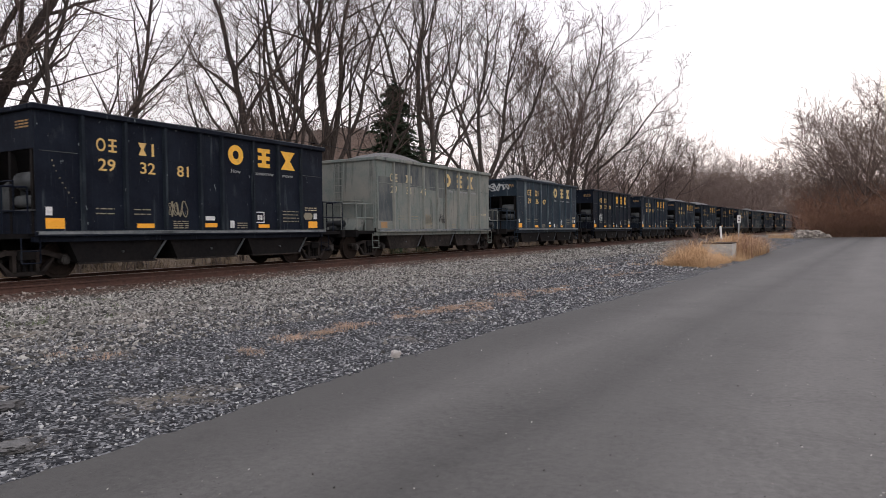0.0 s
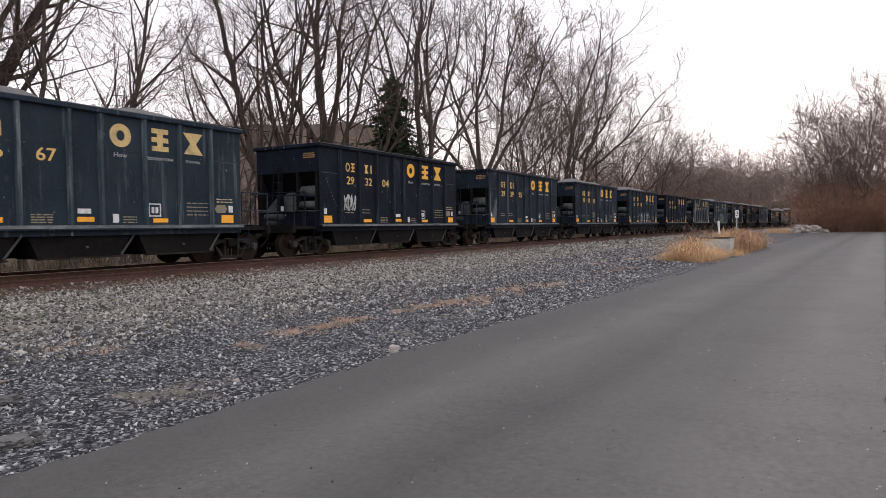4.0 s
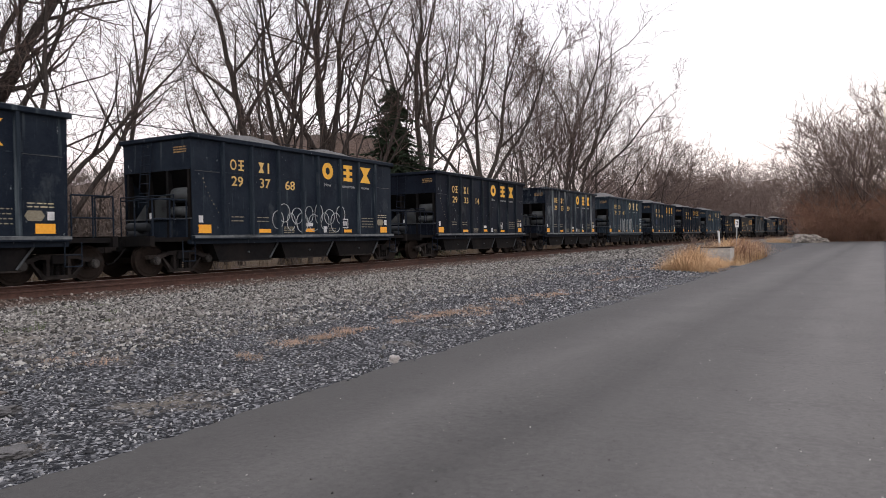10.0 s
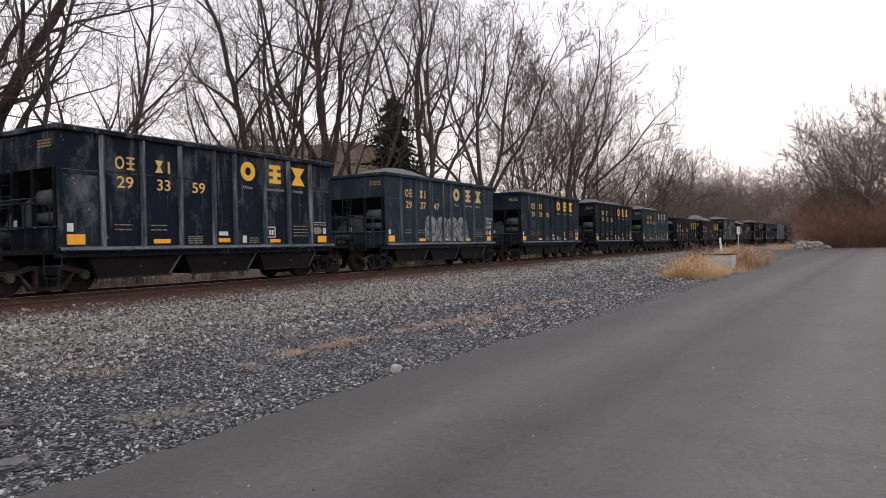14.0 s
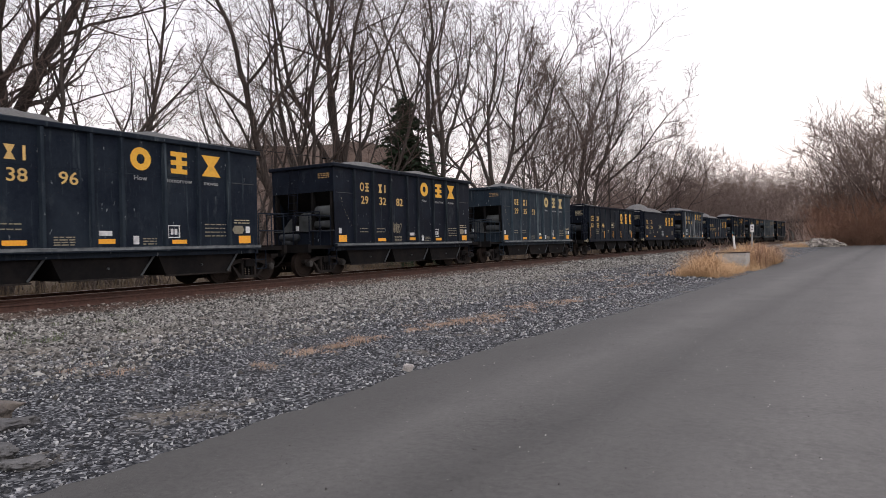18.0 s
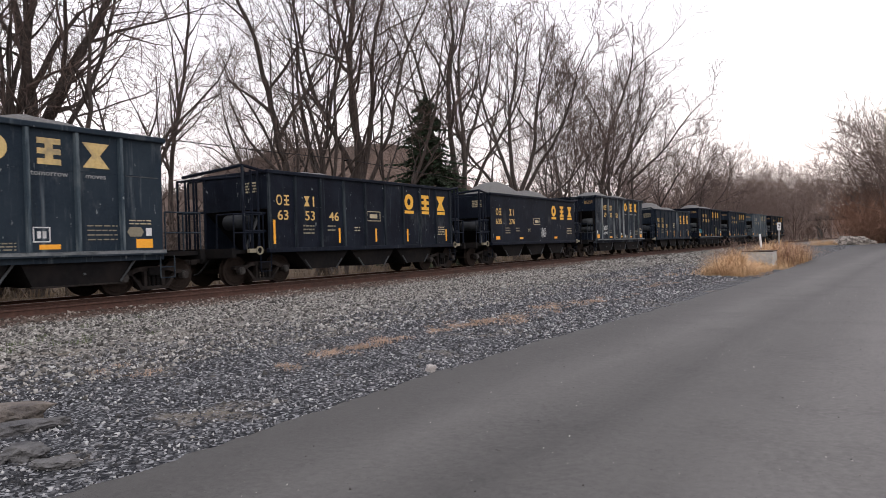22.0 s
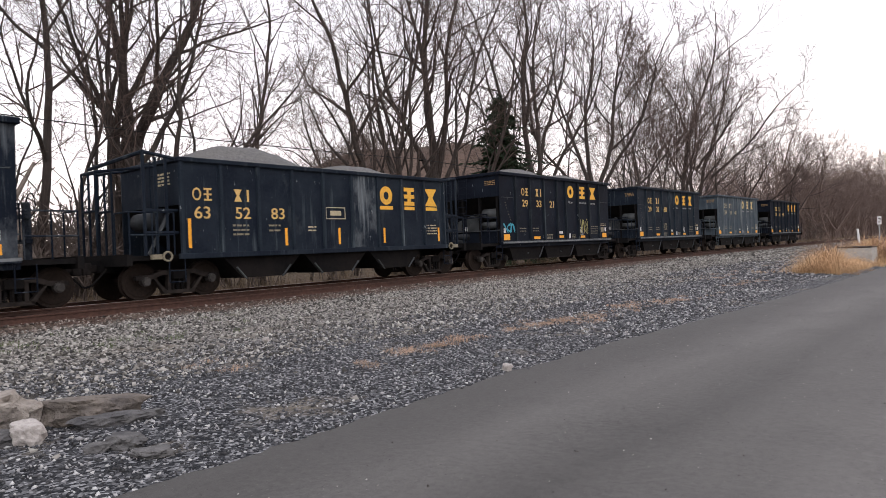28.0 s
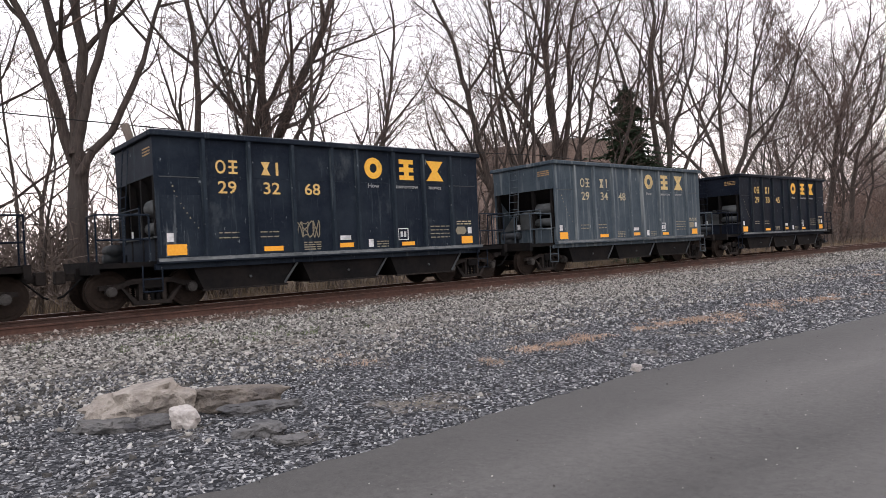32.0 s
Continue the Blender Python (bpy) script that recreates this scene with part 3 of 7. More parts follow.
# ---------------------------------------------------------------- loose stone
def stones(name, pts, sizes, material, label, seed):
    """Many broken stones in one mesh: squashed, cornered octahedra."""
    rng = np.random.default_rng(seed)
    k = len(pts)
    base = np.array([(1, 0, 0), (-1, 0, 0), (0, 1, 0), (0, -1, 0), (0, 0, 1), (0, 0, -1)], float)
    tris = np.array([(0, 2, 4), (2, 1, 4), (1, 3, 4), (3, 0, 4), (2, 0, 5), (1, 2, 5), (3, 1, 5), (0, 3, 5)])
    v = base[None] * rng.uniform(0.55, 1.25, (k, 6, 1)) + rng.normal(0, 0.16, (k, 6, 3))
    v *= rng.uniform(0.6, 1.3, (k, 1, 3)) * np.array([1, 1, 0.75])
    q = rng.normal(size=(k, 4))
    q /= np.linalg.norm(q, axis=1, keepdims=True)
    w, x, y, z = q.T
    rot = np.stack([1 - 2 * (y * y + z * z), 2 * (x * y - z * w), 2 * (x * z + y * w), 2 * (x * y + z * w), 1 - 2 * (x * x + z * z), 2 * (y * z - x * w), 2 * (x * z - y * w), 2 * (y * z + x * w), 1 - 2 * (x * x + y * y)], 1).reshape(k, 3, 3)
    v = np.einsum("kij,knj->kni", rot, v) * sizes[:, None, None] + pts[:, None, :]
    me = bpy.data.meshes.new(name)
    me.vertices.add(k * 6)
    me.vertices.foreach_set("co", v.reshape(-1).astype(np.float32))
    f = (tris[None] + 6 * np.arange(k)[:, None, None]).reshape(-1)
    me.loops.add(len(f))
    me.loops.foreach_set("vertex_index", f.astype(np.int32))
    me.polygons.add(len(f) // 3)
    me.polygons.foreach_set("loop_start", np.arange(0, len(f), 3, dtype=np.int32))
    me.update(calc_edges=True)
    me.materials.append(material)
    return tagged(new(name, me), label, "gravel", kind="stuff")


def bed_points(rng, count, u0, u1, s0, s1, power=1.0):
    out = []
    for _ in range(count):
        s = s0 + (s1 - s0) * rng.random() ** power
        u = rng.uniform(u0, u1)
        x, y, _ = course(s, u)
        if x > road_left(y) - 0.02:
            if rng.random() > 0.02:
                continue
            z = 0.015
        else:
            z = ground_z(u)
            if 1.6 < u < 12.4:
                z += 0.045 * noise.fractal(Vector((x * 0.9, y * 0.9, 0)), 0.8, 2, 4) * min(1, (u - 1.6) / 1.5, (12.4 - u) / 0.8)
        out.append((x, y, z))
    return np.array(out)


def build_gravel():
    rng = random.Random(21)
    gen = np.random.default_rng(3)
    p = bed_points(rng, 9000, 1.3, 2.5, -4, 45, 1.4)
    stones("rusty_ballast", p, gen.uniform(0.024, 0.055, len(p)), M_BALLASTR, "rust-stained crushed stone along the ends of the ties", 27)
    p = bed_points(rng, 36000, 2.1, 9.2, -3, 44, 1.3)
    stones("ballast", p, gen.uniform(0.022, 0.052, len(p)), M_BALLAST, "pale grey crushed stone ballast beside the rails", 1)
    p = bed_points(rng, 16000, 1.7, 8.5, 40, 110, 1.3)
    stones("far_ballast", p, gen.uniform(0.05, 0.10, len(p)), M_BALLAST, "pale grey crushed stone ballast further along the line", 5)
    p = bed_points(rng, 46000, 6.8, 12.75, -1, 24, 1.6)
    stones("chippings", p, gen.uniform(0.010, 0.027, len(p)), M_CHIPS, "dark blue-grey stone chippings beside the asphalt", 2)
    p = bed_points(rng, 15000, 6.6, 12.75, 26, 62, 1.3)
    stones("far_chippings", p, gen.uniform(0.032, 0.068, len(p)), M_CHIPS, "dark stone chippings further along the verge", 17)
    p = bed_points(rng, 15000, 7.4, 12.75, 10, 34, 1.0)
    stones("coarse_chippings", p, gen.uniform(0.02, 0.046, len(p)), M_CHIPS, "coarser dark chippings along the verge", 18)
    p = bed_points(rng, 130, 8.6, 12.6, 0.5, 16, 1.6)
    stones("cobbles", p, gen.uniform(0.03, 0.055, len(p)), M_BALLAST, "larger loose stones on the verge", 16)
    p = bed_points(rng, 5000, -1.9, 1.4, -4, 60, 1.4)
    stones("crib_ballast", p, gen.uniform(0.025, 0.05, len(p)), M_CHIPS, "dark soiled ballast between the ties", 6)
    p = np.array([(road_right(y) + rng.gauss(0.12, 0.16), y, 0.012) for y in [rng.uniform(2, 14) for _ in range(260)]])
    stones("grit", p, gen.uniform(0.004, 0.012, len(p)), M_BALLAST, "loose pale grit along the asphalt seam", 7)
    p = np.array([(rng.uniform(-4, 0.6), y, 0.014) for y in [rng.uniform(1.5, 22) for _ in range(900)]])
    stones("road_grit", p, gen.uniform(0.003, 0.010, len(p)), M_BALLAST, "scattered small stones on the asphalt", 8)


def boulder(name, at, size, turn, material, label, seed, cut=0.35, rough=0.10):
    bm = bmesh.new()
    bmesh.ops.create_icosphere(bm, subdivisions=4, radius=1.0)
    off = Vector((seed * 3.1, seed * 1.7, seed * 0.6))
    for v in bm.verts:
        d = v.co.normalized()
        k = 1 + cut * noise.fractal(d * 1.3 + off, 0.7, 2, 3) + rough * noise.fractal(d * 6 + off, 0.9, 2, 4)
        flat = max(-0.75, min(0.8, d.z * k * 1.2))
        v.co = Vector((d.x * k * size[0], d.y * k * size[1], flat * size[2]))
    ob = part(name, bm, material)
    ob.matrix_basis = pose(at[0], at[1], at[2], turn[0], turn[1], turn[2])
    return tagged(ob, label, "rock")


def build_rocks():
    boulder("boulder", (-6.98, 1.98, 0.16), (0.44, 0.24, 0.25), (4, -8, 60), M_ROCK, "rough tan boulder lying on the gravel", 1)
    boulder("boulder", (-6.72, 2.85, 0.11), (0.42, 0.19, 0.16), (0, 4, 72), M_ROCKB, "flat brown boulder half sunk in the gravel", 2)
    boulder("boulder", (-6.42, 2.20, 0.09), (0.14, 0.105, 0.125), (10, 5, 30), M_STONEW, "small pale angular boulder beside larger ones", 3, 0.25, 0.025)
    boulder("boulder", (-6.92, 1.62, 0.04), (0.30, 0.15, 0.09), (0, 0, 40), M_ROCKD, "dark flat slab of rock under the tan boulder", 4)
    boulder("boulder", (-6.60, 1.98, 0.05), (0.25, 0.12, 0.10), (0, 0, 55), M_ROCKD, "dark flat slab of rock under the tan boulder", 5)
    boulder("boulder", (-6.40, 2.95, 0.04), (0.38, 0.15, 0.08), (0, 0, 66), M_ROCKD, "dark flat slab of rock on the gravel", 6)
    boulder("rock", (-5.55, 2.62, 0.05), (0.17, 0.12, 0.07), (0, 0, 20), M_ROCKD, "grey stone slab on the chippings", 7)
    boulder("rock", (-5.1, 2.62, 0.03), (0.16, 0.10, 0.045), (0, 0, 35), M_ROCKD, "grey-brown flat stone near the asphalt", 8)
    boulder("rock", (-5.62, 2.42, 0.03), (0.10, 0.08, 0.05), (0, 0, 80), M_ROCKD, "fist-sized grey stone on the chippings", 12)
    boulder("rock", (-4.56, 6.84, 0.045), (0.06, 0.05, 0.055), (0, 10, 20), M_STONEW, "single pale stone at the edge of the asphalt", 9)
    boulder("rock", (-9.6, 7.0, 0.08), (0.07, 0.06, 0.05), (0, 0, 0), M_STONEW, "small pale stone on the ballast", 10)
    boulder("rock", (-9.9, 4.4, 0.08), (0.06, 0.06, 0.05), (0, 0, 0), M_STONEW, "small pale stone on the ballast", 11)


# ---------------------------------------------------------------- grass
def blades(name, tufts, material, label, seed, kind="stuff", category="grass", lie=(0.15, 1.3)):
    """Dry grass: tufts of (x, y, z, radius, height, count), each blade a bent, tapering strip."""
    rng = random.Random(seed)
    verts, faces = [], []
    for x, y, z, rad, h, count in tufts:
        for _ in range(count):
            a, r = rng.uniform(0, 6.283), rad * math.sqrt(rng.random())
            bx, by = x + r * math.cos(a), y + r * math.sin(a)
            hh, lean, b = h * rng.uniform(0.3, 1.2), rng.uniform(*lie), rng.uniform(0, 6.283)
            w = 0.003 + 0.003 * hh
            dx, dy = math.cos(b), math.sin(b)
            px, py = -dy * w, dx * w
            k = len(verts)
            verts += [(bx - px, by - py, z - 0.02), (bx + px, by + py, z - 0.02)]
            for f, g, q in ((0.4, 0.10, 1.0), (0.75, 0.42, 0.8)):
                ox, oy, oz = bx + dx * lean * hh * g, by + dy * lean * hh * g, z + hh * f * (1 - 0.12 * lean * f)
                verts += [(ox - px * q, oy - py * q, oz), (ox + px * q, oy + py * q, oz)]
            verts.append((bx + dx * lean * hh, by + dy * lean * hh, z + hh * max(0.2, 0.95 - 0.35 * lean)))
            faces += [(k, k + 1, k + 3, k + 2), (k + 2, k + 3, k + 5, k + 4), (k + 4, k + 5, k + 6)]
    return tagged(mesh_object(name, verts, faces, material), label, category, kind=kind)


def build_grass():
    rng = random.Random(31)
    thicket("bramble", [(x, y, z_at(x, y), rng.uniform(0.9, 1.5)) for x, y in [(rng.uniform(-6.6, -4.2), rng.uniform(38.5, 44)) for _ in range(22)]], M_BRUSHD, "dark tangled bramble stems behind the concrete box", 15, (4, 6), 0.6)
    # flattened straw on the verge
    t = []
    for cx, cy, ru, rs, n in ((-6.39, 6.26, 0.18, 0.2, 4), (-6.64, 7.21, 0.22, 0.25, 7), (-6.63, 7.96, 0.22, 0.3, 9), (-6.7, 8.78, 0.25, 0.35, 12), (-6.5, 10.4, 0.35, 0.5, 20), (-6.25, 11.2, 0.4, 0.6, 28), (-6.05, 12.3, 0.4, 0.8, 28), (-6.25, 14.8, 0.5, 0.9, 26),
                              (-5.95, 16.2, 0.45, 1.2, 18), (-7.9, 26.0, 0.7, 2.5, 26), (-7.7, 34.0, 0.7, 3.0, 20), (-6.0, 22.5, 0.6, 2.0, 14), (-7.9, 5.0, 0.4, 0.4, 4)):
        for _ in range(n):
            x, y = cx + rng.gauss(0, ru * 0.6), cy + rng.gauss(0, rs * 0.6)
            t.append((x, y, z_at(x, y), 0.13, 0.07, 26))
    blades("verge_straw", t, M_STRAWP, "flattened dry straw tufts on the gravel verge", 1, lie=(0.8, 3.5))
    # the tall clump round the concrete box
    t = []
    for _ in range(620):
        y = rng.uniform(27.8, 46)
        e = rng.gauss(0, 0.55)
        x = -4.75 + 0.045 * (y - 27) + e
        if x < road_left(y) - 0.08:
            mound = math.exp(-(e / 0.8) ** 2) * min(1.0, 0.5 + (y - 27.8) / 5)
            short = 0.36 if y < 36.8 and -0.147 < x / y < -0.102 else 1.0
            t.append((x, y, z_at(x, y), 0.34, short * (0.22 + 1.15 * mound * rng.uniform(0.35, 1.2)), 36))
    blades("tall_grass", t, M_STRAW, "tall tan dry grass round a concrete box", 2, lie=(0.3, 2.0))
    t = []
    for _ in range(90):
        y = rng.uniform(36.5, 47)
        x = -3.75 + 0.03 * (y - 37) + rng.gauss(0, 0.4)
        if x < road_left(y) - 0.1:
            t.append((x, y, z_at(x, y), 0.3, rng.uniform(0.8, 1.5), 22))
    blades("weeds", t, M_BRUSH, "brown dried weed stalks behind the tall grass", 3)
    t = []
    for _ in range(1100):
        s = -8 + 150 * rng.random() ** 1.5
        u = -3.6 - 7 * rng.random() ** 1.3
        x, y, _ = course(s, u)
        t.append((x, y, ground_z(u), 0.5, rng.uniform(0.35, 0.95), 16))
    blades("bank_grass", t, M_STRAWD, "dull brown dead grass on the bank behind the line", 4)
    t = []
    for _ in range(240):
        x, y = rng.uniform(-6, 12), rng.uniform(100, 118)
        if (x < road_left(y) - 0.4 and not (-5 < x < 1 and y < 107)) or y > 110.5:
            t.append((x, y, z_at(x, y), 0.6, rng.uniform(0.4, 0.9), 14))
    blades("road_end_grass", t, M_BRUSH, "rust-brown dead grass at the far end of the asphalt", 6)
    t = [(x, y, z_at(x, y), 0.12, 0.09, 16) for x, y in [(rng.uniform(-14.6, -11.0), rng.uniform(2.0, 9.0)) for _ in range(46)]]
    blades("green_weeds", t, M_GREEN, "sparse low green weeds in the ballast", 5, category="weeds")


# ---------------------------------------------------------------- trees
def limbs(rng, p, d, length, r, level, top, out, spec):
    """One limb as a bending, tapering chain of segments, with its side branches."""
    steps = max(2, min(10, int(length / spec["seg"][level]) + 1))
    wander, rise = spec["wander"][level], spec["rise"][level]
    q, tip, start = p.copy(), (0.14, 0.12, 0.14, 0.25, 0.4)[level], r
    bend = Vector((rng.gauss(0, 1), rng.gauss(0, 1), rng.gauss(0, 0.4))) * wander * 0.55
    kids = spec["kids"][level] if level < top else 0
    marks = sorted(spec["from"][level] + (0.98 - spec["from"][level]) * (k + rng.random()) / max(kids, 1) for k in range(kids))
    turn = rng.uniform(0, 6.283)
    for i in range(steps):
        if rng.random() < 0.3:
            bend = -bend
        d = (d + bend + Vector((rng.gauss(0, wander), rng.gauss(0, wander), rng.gauss(0, wander) + rise)) * 0.75).normalized()
        nq = q + d * (length / steps)
        r0 = max(start * (1 - (1 - tip) * (i / steps) ** 0.95), spec["min"] * 0.8)
        r1 = max(start * (1 - (1 - tip) * ((i + 1) / steps) ** 0.95), spec["min"] * 0.8)
        out.append((q, nq, r0, r1, level))
        while marks and marks[0] <= (i + 1) / steps:
            f = marks.pop(0)
            turn += 2.4 + rng.uniform(-0.6, 0.6)
            a = d.orthogonal().normalized()
            side = a * math.cos(turn) + d.cross(a) * math.sin(turn)
            ang = radians(rng.uniform(*spec["angle"][level]))
            cd = (d * math.cos(ang) + side * math.sin(ang)).normalized()
            rr = r0 + (r1 - r0) * (f * steps - i)
            limbs(rng, q.lerp(nq, f * steps - i), cd, length * rng.uniform(*spec["ratio"][level]) * (1.2 - 0.6 * f), max(rr * rng.uniform(0.48, 0.75), spec["min"]), level + 1, top, out, spec)
        q = nq


SPEC = {"seg": (1.1, 0.8, 0.55, 0.42, 0.36), "wander": (0.12, 0.17, 0.17, 0.14, 0.12), "rise": (0.05, 0.075, 0.07, 0.05, 0.04), "kids": (8, 6, 5, 3, 0), "min": 0.010,
        "from": (0.08, 0.16, 0.12, 0.1, 0), "angle": ((28, 62), (28, 62), (30, 65), (30, 65), (20, 50)), "ratio": ((0.38, 0.60), (0.42, 0.66), (0.42, 0.66), (0.45, 0.7), (0.5, 0.7))}


def tube_mesh(name, segs, material, parent, ribbon=9):
    """All the given segments as open tapered tubes in one mesh: six sides for trunks, three for twigs."""
    verts, faces = [], []
    for p, q, r0, r1, level in segs:
        n = 7 if r0 > 0.1 else 4 if r0 > 0.04 else 3
        d = (q - p).normalized()
        a = d.orthogonal().normalized()
        b = d.cross(a)
        k = len(verts)
        if level >= ribbon:
            a = (a * math.cos(k) + b * math.sin(k)) * 1.35
            verts += [p - a * r0, p + a * r0, q + a * r1, q - a * r1]
            faces.append((k, k + 1, k + 2, k + 3))
            continue
        for c, r in ((p, r0), (q, r1)):
            for i in range(n):
                t = 6.2832 * i / n
                verts.append(c + (a * math.cos(t) + b * math.sin(t)) * r)
        for i in range(n):
            j = (i + 1) % n
            faces.append((k + i, k + j, k + n + j, k + n + i))
    return mesh_object(name, verts, faces, material, parent, True)


def tube_line(name, pts, r, material, parent=None, n=5):
    """One connected round line through the given points."""
    verts, faces = [], []
    for i, p in enumerate(pts):
        d = (pts[min(i + 1, len(pts) - 1)] - pts[max(i - 1, 0)]).normalized()
        a = d.cross(Vector((0.13, 0.2, 1))).normalized()
        b = d.cross(a)
        verts += [p + (a * math.cos(6.2832 * k / n) + b * math.sin(6.2832 * k / n)) * r for k in range(n)]
    for i in range(len(pts) - 1):
        faces += [(i * n + k, i * n + (k + 1) % n, (i + 1) * n + (k + 1) % n, (i + 1) * n + k) for k in range(n)]
    return mesh_object(name, verts, faces, material, parent, True)


def bare_tree(seed, height, stems, spread=0.25, top=4, thick=0.020, spec=SPEC, label="tall leafless tree with grey-brown bark", forks=3, bole=0.24, twig=None):
    """A leafless tree at the origin: boles that fork into spreading limbs in one part, branches and twigs in another."""
    rng = random.Random(seed)
    out = []
    for k in range(stems):
        a = 6.283 * k / stems + rng.uniform(-0.5, 0.5)
        tilt = spread * rng.uniform(0.5, 1.2) if stems > 1 else rng.uniform(0, 0.08)
        d = Vector((math.cos(a) * tilt, math.sin(a) * tilt, 1)).normalized()
        h = height * (1.0 if k == 0 else rng.uniform(0.75, 0.98))
        p = Vector((0.14 * math.cos(a) * (stems > 1), 0.14 * math.sin(a) * (stems > 1), -0.3))
        r, n = height * thick * (1 if stems == 1 else 0.75), 5
        for i in range(n):
            d = (d + Vector((rng.gauss(0, 0.05), rng.gauss(0, 0.05), 0.02))).normalized()
            q = p + d * (h * bole / n)
            out.append((p, q, r * (1.25 if i == 0 else 1.02 - 0.04 * i), r * (0.98 - 0.04 * i), 0))
            p = q
        turn = rng.uniform(0, 6.283)
        for f in range(forks):
            turn += 6.283 / forks + rng.uniform(-0.4, 0.4)
            side = d.orthogonal().normalized()
            side = side * math.cos(turn) + d.cross(side) * math.sin(turn)
            ang = radians(rng.uniform(10, 20) if f == 0 else rng.uniform(20, 42))
            if forks == 1:
                ang = radians(4)
            low = p - d * (h * bole * rng.uniform(0, 0.3) if f else 0)
            limbs(rng, low, d * math.cos(ang) + side * math.sin(ang), h * (0.92 - bole) * (1.0 if f == 0 else rng.uniform(0.75, 0.98)), r * (0.80 if forks < 3 else 0.68) * (1 if f == 0 else rng.uniform(0.75, 1)), 0, top, out, spec)
    tree = tagged(new("tree"), label, "tree")
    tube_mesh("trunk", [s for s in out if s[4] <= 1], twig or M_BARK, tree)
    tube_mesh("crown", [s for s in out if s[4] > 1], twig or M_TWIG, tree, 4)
    return tree


GROVE = {"seg": (1.0, 0.6, 0.42, 0.34, 0.3), "wander": (0.05, 0.13, 0.14, 0.13, 0.12), "rise": (0.03, 0.085, 0.07, 0.05, 0.04), "kids": (8, 6, 4, 2, 0), "min": 0.0092,
         "from": (0.22, 0.2, 0.16, 0.15, 0), "angle": ((26, 60), (26, 56), (28, 60), (26, 60), (20, 50)), "ratio": ((0.30, 0.52), (0.36, 0.60), (0.40, 0.64), (0.42, 0.66), (0.5, 0.7))}


def grown_tree(bearing, away, stems, seed, bole=(0.0, 0.0), label="tall leafless tree with grey-brown bark", spec=GROVE):
    """A leafless tree of its own: bearing in degrees to the left of the road, metres away from the asphalt's edge at the origin.
    stems: (offset to the right, lean at the foot, lean at the tip, length, radius, height of the foot); bole: height and radius of a common trunk."""
    rng = random.Random(seed)
    b = radians(bearing)
    right, back = Vector((math.cos(b), math.sin(b), 0)), Vector((-math.sin(b), math.cos(b), 0))
    x, y = -math.sin(b) * away, math.cos(b) * away
    out, wood = [], []
    if bole[0]:
        p, n = Vector((0, 0, -0.4)), 6
        for i in range(n):
            q = p + Vector((rng.gauss(0, 0.05), rng.gauss(0, 0.05), (bole[0] + 0.6) / n))
            out.append((p, q, bole[1] * (1.3 if i == 0 else 1.03 - 0.03 * i), bole[1] * (1.0 - 0.03 * i), 0))
            p = q
        wood.append(("trunk", out))
    for off, lean0, lean1, length, r, foot in stems:
        out = []
        wood.append(("limb" if foot else "trunk", out))
        p = right * off + back * rng.gauss(0, 0.12 + 0.3 * abs(off)) + Vector((0, 0, foot if foot else -0.4))
        steps = max(6, int(length / 0.9))
        deep, sway, turn = rng.gauss(0, 7), rng.uniform(0, 6.28), rng.uniform(0, 6.28)
        kids = int(spec["kids"][0] * min(1.3, length / 14) + 0.5)
        first = max(spec["from"][0], 2.6 / length if not foot else 0.08)
        marks = sorted(first + (0.99 - first) * (k + rng.random()) / kids for k in range(kids))
        for i in range(steps):
            f = i / steps
            a0 = radians(lean0 + (lean1 - lean0) * f + 7 * math.sin(sway + 8 * f) + rng.gauss(0, 4))
            a1 = radians(deep * (1 - 0.6 * f) + rng.gauss(0, 3))
            d = (right * math.sin(a0) + back * math.sin(a1) + Vector((0, 0, math.cos(a0)))).normalized()
            q = p + d * (length / steps)
            r0, r1 = (max(r * (1 - 0.88 * g ** 0.9), spec["min"]) for g in (f, (i + 1) / steps))
            out.append((p, q, r0 * (1.25 if i == 0 and not foot else 1), r1, 0))
            while marks and marks[0] <= (i + 1) / steps:
                g = marks.pop(0)
                turn += 2.4 + rng.uniform(-0.7, 0.7)
                o = d.orthogonal().normalized()
                side = o * math.cos(turn) + d.cross(o) * math.sin(turn)
                ang = radians(rng.uniform(*spec["angle"][0]))
                size = length * rng.uniform(*spec["ratio"][0]) * (1.25 - 0.75 * g)
                limbs(rng, p.lerp(q, g * steps - i), (d * math.cos(ang) + side * math.sin(ang)).normalized(), max(size, 1.0), max(r0 * rng.uniform(0.48, 0.74), spec["min"]), 1, 4, out, spec)
            p = q
    tree = tagged(new("tree"), label, "tree")
    for name, segs in wood:
        tube_mesh(name, [g for g in segs if g[4] <= 1], M_BARK, tree)
    tube_mesh("crown", [g for _, segs in wood for g in segs if g[4] > 1], M_TWIG, tree)
    tree.matrix_basis = pose(x, y, z_at(x, y))
    return tree


